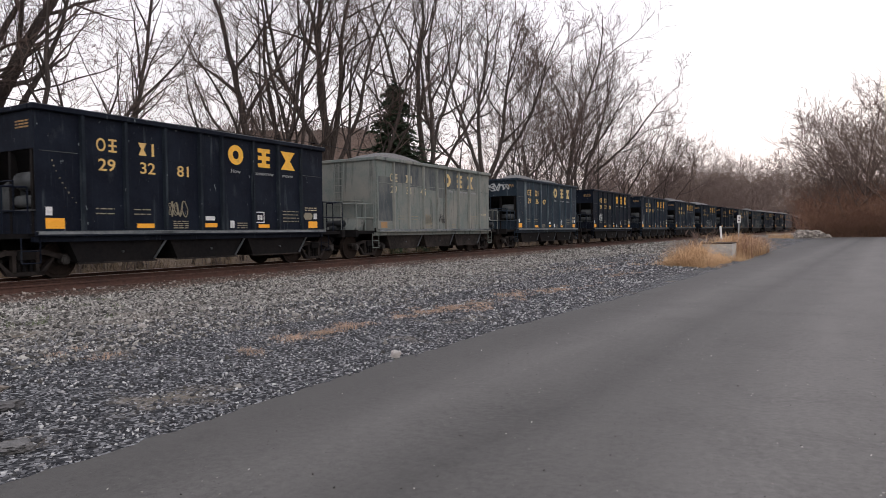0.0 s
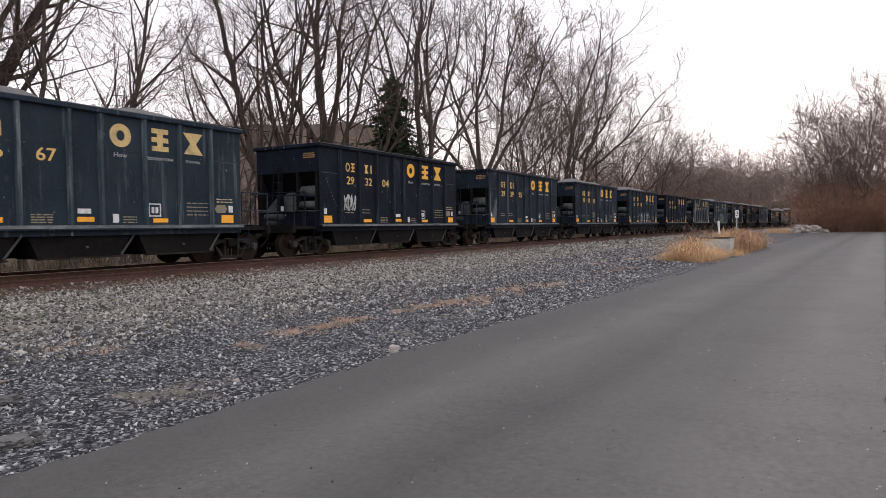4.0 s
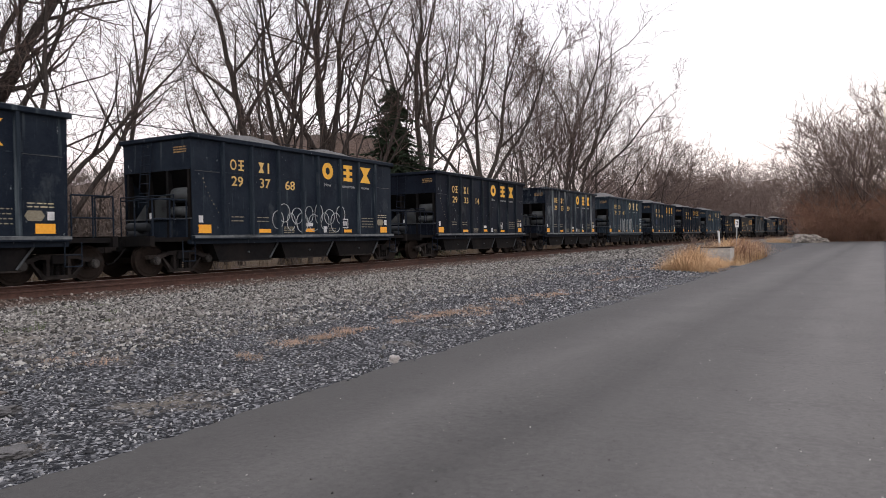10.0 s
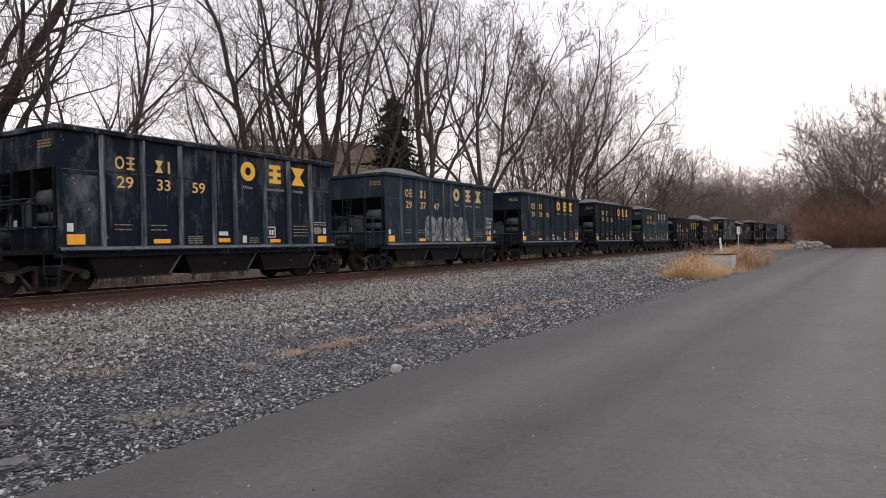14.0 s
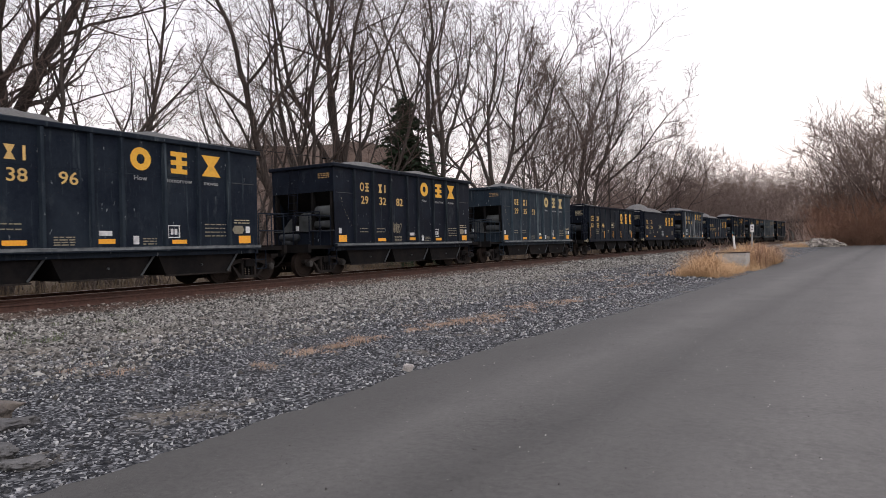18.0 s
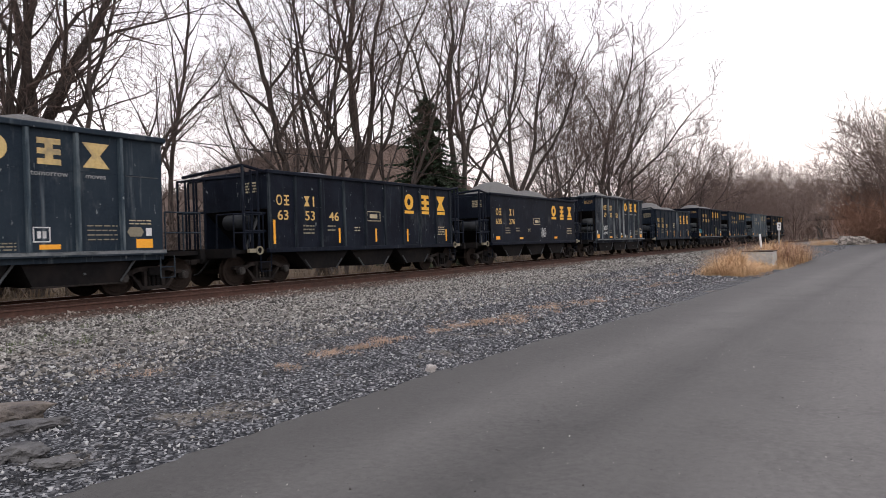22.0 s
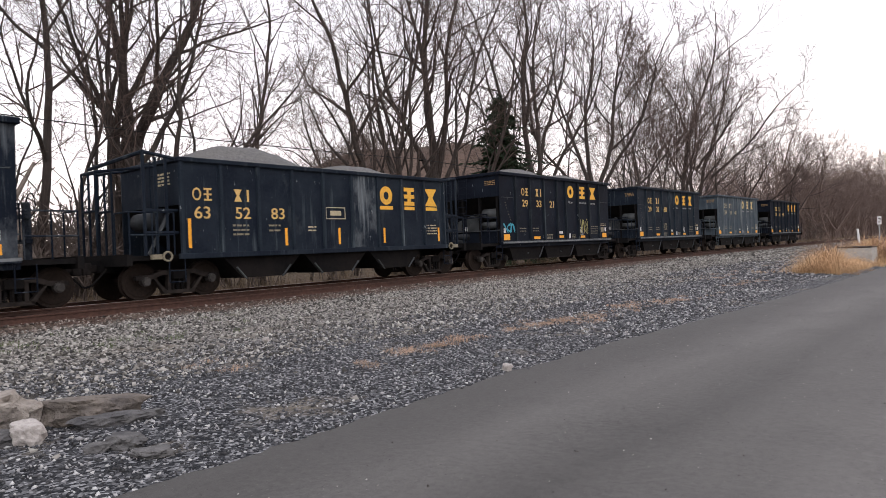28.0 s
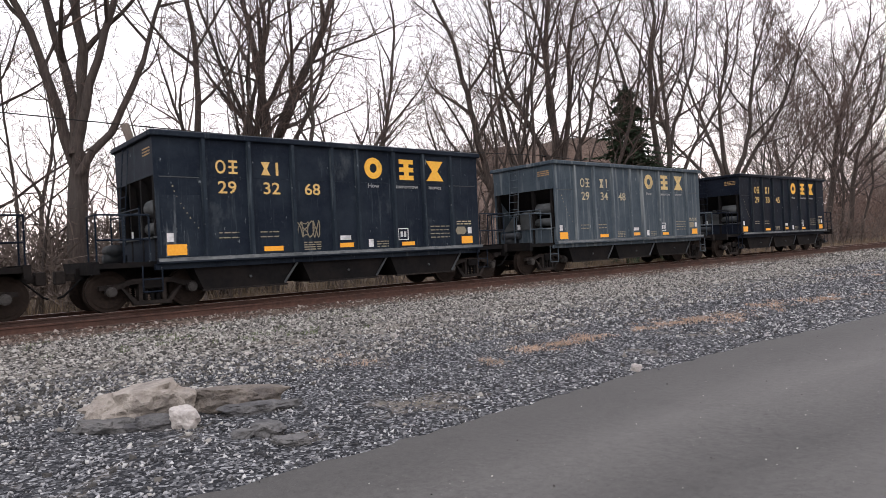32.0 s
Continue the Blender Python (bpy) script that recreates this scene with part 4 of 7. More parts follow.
def build_grove():
    """The row of tall trees behind the line, each with its own stems."""
    far = dict(GROVE)
    far["min"], far["kids"] = 0.021, (10, 6, 5, 0, 0)
    far["wander"], far["rise"] = (0.05, 0.10, 0.10, 0.10, 0.1), (0.03, 0.10, 0.09, 0.07, 0.05)
    far["ratio"] = ((0.30, 0.50), (0.40, 0.62), (0.44, 0.70), (0.5, 0.7), (0.5, 0.7))
    many = "many-stemmed leafless tree fanning out from its foot"
    grown_tree(77.9, 26, ((0, -19, -10, 13, 0.20, 5.0), (0, -6, -3, 15, 0.20, 5.3), (0, 4, 3, 16, 0.22, 5.4), (0.1, 14, 6, 14, 0.18, 5.0), (0.1, 30, 16, 13, 0.15, 4.6)), 101, (5.2, 0.36), "leafless tree whose thick trunk forks into upright limbs")
    grown_tree(81.6, 27, ((0, -8, 6, 11, 0.11, 0), (0.5, 10, -4, 9, 0.09, 0)), 102, label="slender crooked leafless tree")
    grown_tree(84.5, 28, ((0, 6, -4, 15, 0.17, 0), (-0.6, -9, -2, 12, 0.12, 0)), 103, label="slender crooked leafless tree")
    grown_tree(88.5, 27, ((0, 4, 2, 17, 0.22, 0), (0.3, 16, 8, 13, 0.14, 0)), 104)
    grown_tree(73.6, 28, ((0, -7, -12, 8, 0.08, 0), (0.7, 14, 4, 9, 0.09, 0)), 105, label="slender crooked leafless tree")
    grown_tree(70.0, 28, ((0, -1, 0, 18, 0.20, 0), (0.9, 12, 4, 13, 0.11, 0)), 106)
    grown_tree(67.2, 29, ((0, 2, -4, 16, 0.12, 0), (0.5, 24, 8, 11, 0.09, 0)), 107, label="slender crooked leafless tree")
    grown_tree(64.2, 29, ((0.2, -3, -2, 18, 0.32, 0), (0.3, 2, -6, 15, 0.17, 3.0), (0.1, -16, -8, 13, 0.14, 3.5)), 108, label="thick-trunked leafless tree with steep limbs")
    grown_tree(63.0, 29, ((-2.0, 20, 17, 19, 0.35, 0), (-1.0, 6, 4, 14, 0.15, 2.6), (-0.5, 26, 10, 12, 0.13, 4.2)), 109, label="thick-trunked leaning leafless tree")
    grown_tree(61.6, 28, ((0, 3, 10, 13, 0.17, 0), (0.2, 52, 28, 10, 0.12, 2.4)), 110, label="leafless tree with one long arching limb")
    grown_tree(59.0, 29, ((0, -26, -12, 7.5, 0.11, 0.8), (0, 2, -6, 9.5, 0.14, 0), (0.1, 30, 22, 9, 0.12, 2.0)), 111, label="low leafless tree that forks near its foot")
    grown_tree(56.3, 33, ((0, 38, 26, 9, 0.07, 0), (-0.5, 14, 6, 10, 0.07, 0)), 112, label="slender leaning leafless sapling")
    slim = dict(GROVE)
    slim["kids"], slim["ratio"], slim["angle"] = (11, 4, 3, 2, 0), ((0.20, 0.36),) + GROVE["ratio"][1:], ((24, 40),) + GROVE["angle"][1:]
    grown_tree(53.75, 32, ((0, 2, 2, 19, 0.145, 0),), 113, label="slender straight leafless tree", spec=slim)
    grown_tree(50.2, 34, ((0, 10, -14, 9, 0.08, 0), (0.6, 24, 10, 8, 0.07, 0)), 114, label="slender leaning leafless sapling")
    grown_tree(47.2, 37, ((0, -14, -10, 12, 0.13, 0), (0.5, 8, -4, 15, 0.14, 0)), 115)
    grown_tree(44.6, 37, ((1.9, -17, -15, 20, 0.28, 0), (1.6, -8, -4, 19, 0.18, 0), (0.9, 6, 2, 17, 0.15, 0), (1.2, -34, -16, 12, 0.13, 2.5)), 116, label=many)
    grown_tree(42.4, 39, ((0.6, -4, -12, 19, 0.18, 0), (-0.6, 12, 3, 20, 0.18, 0), (0.2, 30, 12, 13, 0.12, 3.0)), 117, label=many)
    grown_tree(39.2, 41, ((-0.1, -22, -14, 15, 0.19, 5.2), (0, -9, -6, 16, 0.21, 5.8), (0, 2, 1, 17, 0.25, 6.2), (0.1, 11, 7, 16, 0.20, 5.6), (0.2, 20, 13, 15, 0.16, 4.8)), 118, (6.2, 0.36), many)
    grown_tree(36.9, 44, ((0, 16, 14, 18, 0.20, 0), (-0.3, 4, 3, 18, 0.16, 0)), 119)
    grown_tree(33.6, 52, ((0, -9, -5, 18, 0.16, 0), (0.4, 6, 5, 18, 0.16, 0)), 120)
    grown_tree(30.7, 50, ((-0.2, -18, -8, 18, 0.22, 4.4), (0, -3, 0, 19, 0.25, 5.0), (0.1, 5, 6, 18, 0.21, 4.8), (0.2, 14, 9, 17, 0.19, 4.4), (0.3, 26, 17, 15, 0.16, 3.8)), 121, (5.0, 0.38), many)
    grown_tree(25.9, 58, ((-0.3, -36, -18, 13, 0.18, 4.4), (-0.2, -14, -8, 16, 0.19, 5.0), (0, 0, 3, 17, 0.22, 5.4), (0.1, 14, 12, 17, 0.22, 5.2), (0.2, 28, 20, 16, 0.19, 4.8), (0.3, 60, 38, 12, 0.15, 4.2)), 122, (5.4, 0.42), many, far)
    grown_tree(23.6, 62, ((0, 6, 4, 18, 0.13, 0), (0.6, -4, 2, 17, 0.12, 0)), 123, spec=far)
    grown_tree(21.3, 66, ((-1.0, -4, 2, 17, 0.12, 0), (0, 2, -2, 18, 0.14, 0), (0.9, 6, 4, 16, 0.12, 0)), 124, spec=far)
    grown_tree(19.6, 73, ((-0.5, 4, 2, 18, 0.14, 0), (0.6, 10, 6, 18, 0.14, 0)), 125, spec=far)
    grown_tree(18.5, 81, ((-1.9, 16, 6, 27, 0.36, 0), (-0.4, 6, 2, 20, 0.18, 0), (0.9, 34, 28, 12, 0.17, 9.0)), 126, label="tall leafless tree leaning towards the line", spec=far)
    grown_tree(17.0, 82, ((-1.7, 14, 10, 25, 0.30, 0), (0.2, 42, 44, 14, 0.18, 8.0), (-0.4, 4, 6, 20, 0.17, 0)), 127, label="tall leafless tree with wide spreading limbs", spec=far)
    grown_tree(14.6, 88, ((-1.5, 24, 24, 16, 0.20, 0), (-0.2, 46, 36, 12, 0.15, 2.5), (-0.2, 6, 10, 15, 0.15, 0)), 128, label="tall leafless tree with wide spreading limbs", spec=far)
    grown_tree(12.2, 98, ((0, 14, 16, 14, 0.17, 0), (0.5, 34, 26, 11, 0.13, 1.0)), 129, spec=far)


def conifer(at, height, seed):
    rng = random.Random(seed)
    tree = tagged(new("fir_tree"), "dark green conifer among the leafless trees", "tree")
    part("trunk", tube(bmesh.new(), (0, 0, -0.2), (0, 0, height), 0.22, 8, 0.02), M_BARK, tree)
    verts, faces, wood = [], [], []
    z = 0.7
    while z < height - 0.15:
        reach = (height - z) ** 0.85 * 0.62 + 0.3
        for k in range(rng.randint(5, 7)):
            a, zz = rng.uniform(0, 6.283), z + rng.uniform(-0.25, 0.25)
            d = Vector((math.cos(a), math.sin(a), rng.uniform(-0.4, 0.2))).normalized()
            reach_k = reach * rng.choice((0.5, 0.7, 0.85, 1.0, 1.3)) * rng.uniform(0.8, 1.1)
            p0, p1 = Vector((0, 0, zz)), Vector((0, 0, zz)) + d * reach_k
            wood.append((p0, p1, 0.03, 0.008, 2))
            side = d.cross(Vector((0, 0, 1))).normalized()
            for i in range(int(24 * reach_k) + 8):
                f = 0.12 + 0.88 * rng.random()
                c = p0.lerp(p1, f) + Vector((0, 0, -0.25 * f * f))
                w = 0.18 + 0.42 * (1 - f)
                e = (side * rng.choice((-1, 1)) * rng.uniform(0.4, 1) + d * rng.uniform(0.2, 0.9) + Vector((0, 0, rng.uniform(-0.6, 0.3)))).normalized() * w * rng.uniform(0.6, 1.3)
                t = e.cross(Vector((rng.gauss(0, 1), rng.gauss(0, 1), rng.gauss(0, 1)))).normalized() * 0.06
                kx = len(verts)
                verts += [c - t, c + t, c + e * 0.6 + t * 0.7, c + e, c + e * 0.6 - t * 0.7]
                faces += [(kx, kx + 1, kx + 2, kx + 3, kx + 4)]
        z += 0.22
    mesh_object("needles", verts, faces, M_NEEDLE, tree)
    tube_mesh("branch", wood, M_BARK, tree)
    tree.matrix_basis = pose(*at)
    return tree


def thicket(name, spots, material, label, seed, stems=(5, 9), fat=1.0):
    """Low leafless brush: many thin, forking stems in one mesh; spots of (x, y, z, height)."""
    rng = random.Random(seed)
    spec = {"min": 0.012 * fat, "seg": (0.9, 0.6, 0.5), "wander": (0.12, 0.16, 0.2), "rise": (0.05, 0.05, 0.02), "kids": (4, 3, 0), "from": (0.15, 0.1, 0), "angle": ((18, 55), (20, 60), (20, 50)), "ratio": ((0.35, 0.6), (0.4, 0.7), (0.5, 0.7))}
    out = []
    for x, y, z, h in spots:
        for _ in range(rng.randint(*stems)):
            d = Vector((rng.gauss(0, 0.28), rng.gauss(0, 0.28), 1)).normalized()
            limbs(rng, Vector((x + rng.gauss(0, 0.5), y + rng.gauss(0, 0.5), z - 0.1)), d, h * rng.uniform(0.6, 1.0), fat * (0.012 + 0.0035 * h), 0, 2, out, spec)
    ob = tube_mesh(name, out, material, None, 1)
    return tagged(ob, label, "brush", kind="stuff")


def build_trees():
    light = dict(SPEC)
    light["kids"] = (7, 5, 4, 2, 0)
    slim = dict(SPEC)
    slim["kids"], slim["ratio"] = (10, 5, 3, 2, 0), ((0.26, 0.42),) + SPEC["ratio"][1:]
    broad = dict(SPEC)
    broad["min"], broad["kids"] = 0.022, (7, 5, 4, 0, 0)
    broad["wander"], broad["rise"] = (0.10, 0.09, 0.09, 0.1, 0.1), (0.06, 0.11, 0.10, 0.06, 0.04)
    pool = [bare_tree(2, 21, 3, 0.24, 4, 0.0135, light, forks=2), bare_tree(4, 20, 1, 0.2, 4, 0.0085, slim, "slender straight leafless tree", forks=1),
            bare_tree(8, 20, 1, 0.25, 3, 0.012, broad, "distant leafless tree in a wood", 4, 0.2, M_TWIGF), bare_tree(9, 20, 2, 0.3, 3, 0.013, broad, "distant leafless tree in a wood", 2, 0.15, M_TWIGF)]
    # pool index, x, y, height, turn, lean to +y, lean to +x
    rows = ((0, -42, 40.0, 17, 170, 0, 0), (0, -44, 66.0, 19, 20, 0, 0), (0, -40, 96.0, 20, 310, 0, 0), (0, -38, 114.0, 20, 40, 0, 0), (1, -36, 6.0, 14, 50, 0, 0), (1, -40, 12.0, 14, 150, 2, 0), (1, -30, -6.0, 16, 330, 0, 0))
    used = set()
    heights = (21, 20, 20, 20)
    for k, x, y, h, turn, ly, lx in rows:
        sc = h / heights[k] * (1.2 if y > 60 else 1.1 if y > 34 else 1.05)
        m = pose(x, y, z_at(x, y), -ly, lx, 0) @ pose(0, 0, 0, 0, 0, turn) @ Matrix.Diagonal((sc, sc, sc, 1))
        if k in used:
            copy_thing(pool[k], m)
        else:
            used.add(k)
            FIRST.append((pool[k], m))
    # lower trees further along the line and the wood where the asphalt ends
    rng = random.Random(77)
    far = [(rng.choice((2, 3)), -34 + 0.14 * i + rng.uniform(-8, 6), 120 + 9 * i, rng.uniform(15, 21)) for i in range(16)]
    far += [(rng.choice((2, 3)), x, y, h) for x, y, h in ((-0.6, 118, 15), (1.2, 121, 19), (3.0, 117, 21), (4.8, 122, 24), (6.5, 117, 25), (8.5, 120, 27), (10.5, 116, 27), (13, 119, 28), (0.5, 128, 18), (2.5, 131, 22), (6, 132, 26), (9.5, 129, 28), (12, 133, 29), (15.5, 124, 28))]
    far += [(rng.choice((2, 3)), x, y, h) for x, y, h in ((-24, 116, 22), (-22, 128, 21), (-27, 140, 20), (-19, 146, 17), (-24, 160, 16), (-16, 172, 15), (-20, 185, 15))]
    for i in range(28):
        s, u = 122 + 4.6 * i + rng.uniform(-3, 3), -rng.uniform(5.5, 13)
        x, y, _ = course(s, u)
        far.append((rng.choice((2, 3)), x, y, 16.5 + 0.045 * (s - 120) + rng.uniform(-2, 2)))
    for i in range(22):
        s, u = 92 + 9 * i + rng.uniform(-3, 3), -rng.uniform(26, 44)
        x, y, _ = course(s, u)
        far.append((rng.choice((2, 3)), x, y, rng.uniform(10, 14), bank_z(s, u)))
    for k, x, y, h, *base in far:
        sc = h / heights[k]
        m = pose(x, y, (base[0] if base else z_at(x, y)) - 0.2, 0, 0, rng.uniform(0, 360)) @ Matrix.Diagonal((sc * 1.1, sc * 1.1, sc, 1))
        if k in used:
            copy_thing(pool[k], m)
        else:
            used.add(k)
            FIRST.append((pool[k], m))
    for ob, m in FIRST:
        ob.matrix_basis = m
    conifer((-26, 39.13, z_at(-26, 39.13)), 11.9, 5)
    conifer((-25.6, 41.6, z_at(-25.6, 41.6)), 6.2, 6)
    conifer((-25.2, 43.4, z_at(-25.2, 43.4)), 4.6, 7)
    spots = []
    for _ in range(240):
        s, u = 135 * rng.random() - 6, -rng.uniform(6.5, 22)
        x, y, _ = course(s, u)
        spots.append((x, y, ground_z(u), rng.uniform(1.5, 4.5)))
    for _ in range(60):
        x, y = rng.uniform(-36, -23), rng.uniform(-6, 12)
        spots.append((x, y, z_at(x, y), rng.uniform(1.5, 3.8)))
    for _ in range(70):
        x, y = rng.uniform(-33, -23.5), rng.uniform(-2, 19)
        spots.append((x, y, z_at(x, y), rng.uniform(2.5, 5.0)))
    for _ in range(150):
        x, y = rng.uniform(-70, -40), rng.uniform(-10, 52)
        spots.append((x, y, z_at(x, y), rng.uniform(3.2, 5.6)))
    thicket("undergrowth", spots, M_BRUSHG, "grey-brown leafless undergrowth behind the line", 8, (3, 4), 1.7)
    spots = []
    for _ in range(360):
        y = rng.uniform(110.5, 130)
        spots.append((rng.uniform(-0.022 * y, 17), y, 0.1 + max(0, 0.35 * (y - 116)), rng.uniform(2.5, 8.0)))
    thicket("thicket", spots, M_BRUSH, "dense rust-brown leafless brush at the end of the asphalt", 9, (6, 8), 1.05)
    spots = []
    for _ in range(380):
        s, u = 58 + 230 * rng.random() ** 1.2, -rng.uniform(10, 46)
        x, y, _ = course(s, u)
        spots.append((x, y, bank_z(s, u), rng.uniform(3.5, 7.5)))
    for _ in range(130):
        s, u = 75 + 215 * rng.random(), -rng.uniform(36, 50)
        x, y, _ = course(s, u)
        spots.append((x, y, bank_z(s, u) - 0.3, rng.uniform(5, 9)))
    for _ in range(60):
        x, y = rng.uniform(-70, 30), rng.uniform(312, 340)
        spots.append((x, y, 7 + 0.12 * (y - 312), rng.uniform(6, 10)))
    thicket("far_wood", spots, M_BRUSHD, "distant grey-brown leafless wood along the line", 19, (3, 4), 2.0)


FIRST = []


def hill_z(y, f):
    x = -62 - 55 * f + 0.05 * y
    main = 1 / (1 + math.exp(-(y - 78) / 5))
    edge = 1 / (1 + math.exp(-(y + 0.53 * x) / 2.5))
    top = 8.2 + 1.8 * noise.noise(Vector((y * 0.1, f * 3, 4))) + main * (-0.7 + 14 * math.exp(-((y - 104) / 26) ** 2) + 2 * noise.noise(Vector((y * 0.03, f * 2, 1))))
    return edge * top * math.sin(min(1, f * 2.2) * 1.5708)


def build_hill():
    """A wooded rise far behind the line."""
    verts, faces = [], []
    nx, ny = 60, 14
    for i in range(nx):
        for j in range(ny):
            y = 24 + 316 * i / (nx - 1)
            f = j / (ny - 1)
            x = -62 - 55 * f + 0.05 * y
            verts.append((x, y, 0.6 + hill_z(y, f) + 0.6 * noise.fractal(Vector((x * 0.3, y * 0.3, 0)), 0.8, 2, 4)))
    for i in range(nx - 1):
        for j in range(ny - 1):
            faces.append((i * ny + j, (i + 1) * ny + j, (i + 1) * ny + j + 1, i * ny + j + 1))
    ob = mesh_object("hill", verts, faces, M_HILL, None, True)
    tagged(ob, "brown wooded hill far behind the railway", "hill", kind="structure")
    rng = random.Random(5)
    spots = []
    for _ in range(300):
        y, f = 34 + 70 * rng.random(), rng.random() ** 0.7
        spots.append((-62 - 55 * f + 0.05 * y, y, 0.3 + hill_z(y, f), rng.uniform(2.2, 4)))
    for _ in range(150):
        y, f = 34 + 176 * rng.random() ** 1.3, rng.random() ** 0.8
        spots.append((-62 - 55 * f + 0.05 * y, y, 0.4 + hill_z(y, f), rng.uniform(3.5, 6)))
    thicket("hill_wood", spots, M_BRUSHG, "hazy leafless wood on the far hill", 12, (4, 6), 1.5)


def bank_top(s):
    """Height of the wooded slope behind the line, s metres along it."""
    return max(0.0, min(1.0, (s - 58) / 22)) * min(8.5, 4.2 + 0.035 * max(0.0, s - 80))


def bank_z(s, u):
    f = max(0.0, min(1.0, (-u - 17) / 24))
    x, y, _ = course(s, u)
    return ground_z(u) + bank_top(s) * math.sin(f * 1.5708) * (0.88 + 0.3 * noise.noise(Vector((s * 0.05, f * 1.5, 4))))


def slope(name, ss, us, height, label):
    verts, faces, n = [], [], len(us)
    for s in ss:
        for u in us:
            x, y, _ = course(s, u)
            verts.append((x, y, height(s, u) - 0.15 + 0.5 * noise.fractal(Vector((x * 0.35, y * 0.35, 2)), 0.8, 2, 4)))
    for i in range(len(ss) - 1):
        for j in range(n - 1):
            faces.append((i * n + j, (i + 1) * n + j, (i + 1) * n + j + 1, i * n + j + 1))
    tagged(mesh_object(name, verts, faces, M_HILL, None, True), label, "bank", kind="structure")


def build_banks():
    slope("wooded_bank", [54 + 4 * i for i in range(66)], [-16.5 - 2 * j for j in range(20)], bank_z, "brown wooded slope behind the line")
    verts, faces = [], []
    for i in range(34):
        for j in range(10):
            x, y, f = -2.7 + 1.2 * i, 116 + 2.2 * j, j / 9
            verts.append((x + 0.02 * j, y, -0.1 + 8.5 * math.sin(f * 1.5708) * min(1, 0.25 + i / 6) + 0.4 * noise.fractal(Vector((x * 0.4, y * 0.4, 5)), 0.8, 2, 4)))
    for i in range(33):
        for j in range(9):
            faces.append((i * 10 + j, (i + 1) * 10 + j, (i + 1) * 10 + j + 1, i * 10 + j + 1))
    tagged(mesh_object("brush_bank", verts, faces, M_HILL, None, True), "rust-brown bank under the brush at the end of the asphalt", "bank", kind="structure")
    verts, faces = [], []
    for i in range(40):
        for j in range(8):
            x, y, f = -80 + 4 * i, 300 + 6 * j, j / 7
            verts.append((x, y, -0.1 + 11 * math.sin(f * 1.5708) + 0.9 * noise.fractal(Vector((x * 0.2, y * 0.2, 8)), 0.8, 2, 4)))
    for i in range(39):
        for j in range(7):
            faces.append((i * 8 + j, (i + 1) * 8 + j, (i + 1) * 8 + j + 1, i * 8 + j + 1))
    tagged(mesh_object("end_bank", verts, faces, M_HILL, None, True), "distant wooded rise across the valley", "bank", kind="structure")


M_HILL = surf("hill_litter", (0.075, 0.053, 0.042), (0.165, 0.118, 0.093), 1.6, (0.115, 0.078, 0.060), 0.15, 1.0, 0, 0.6, 0.3)


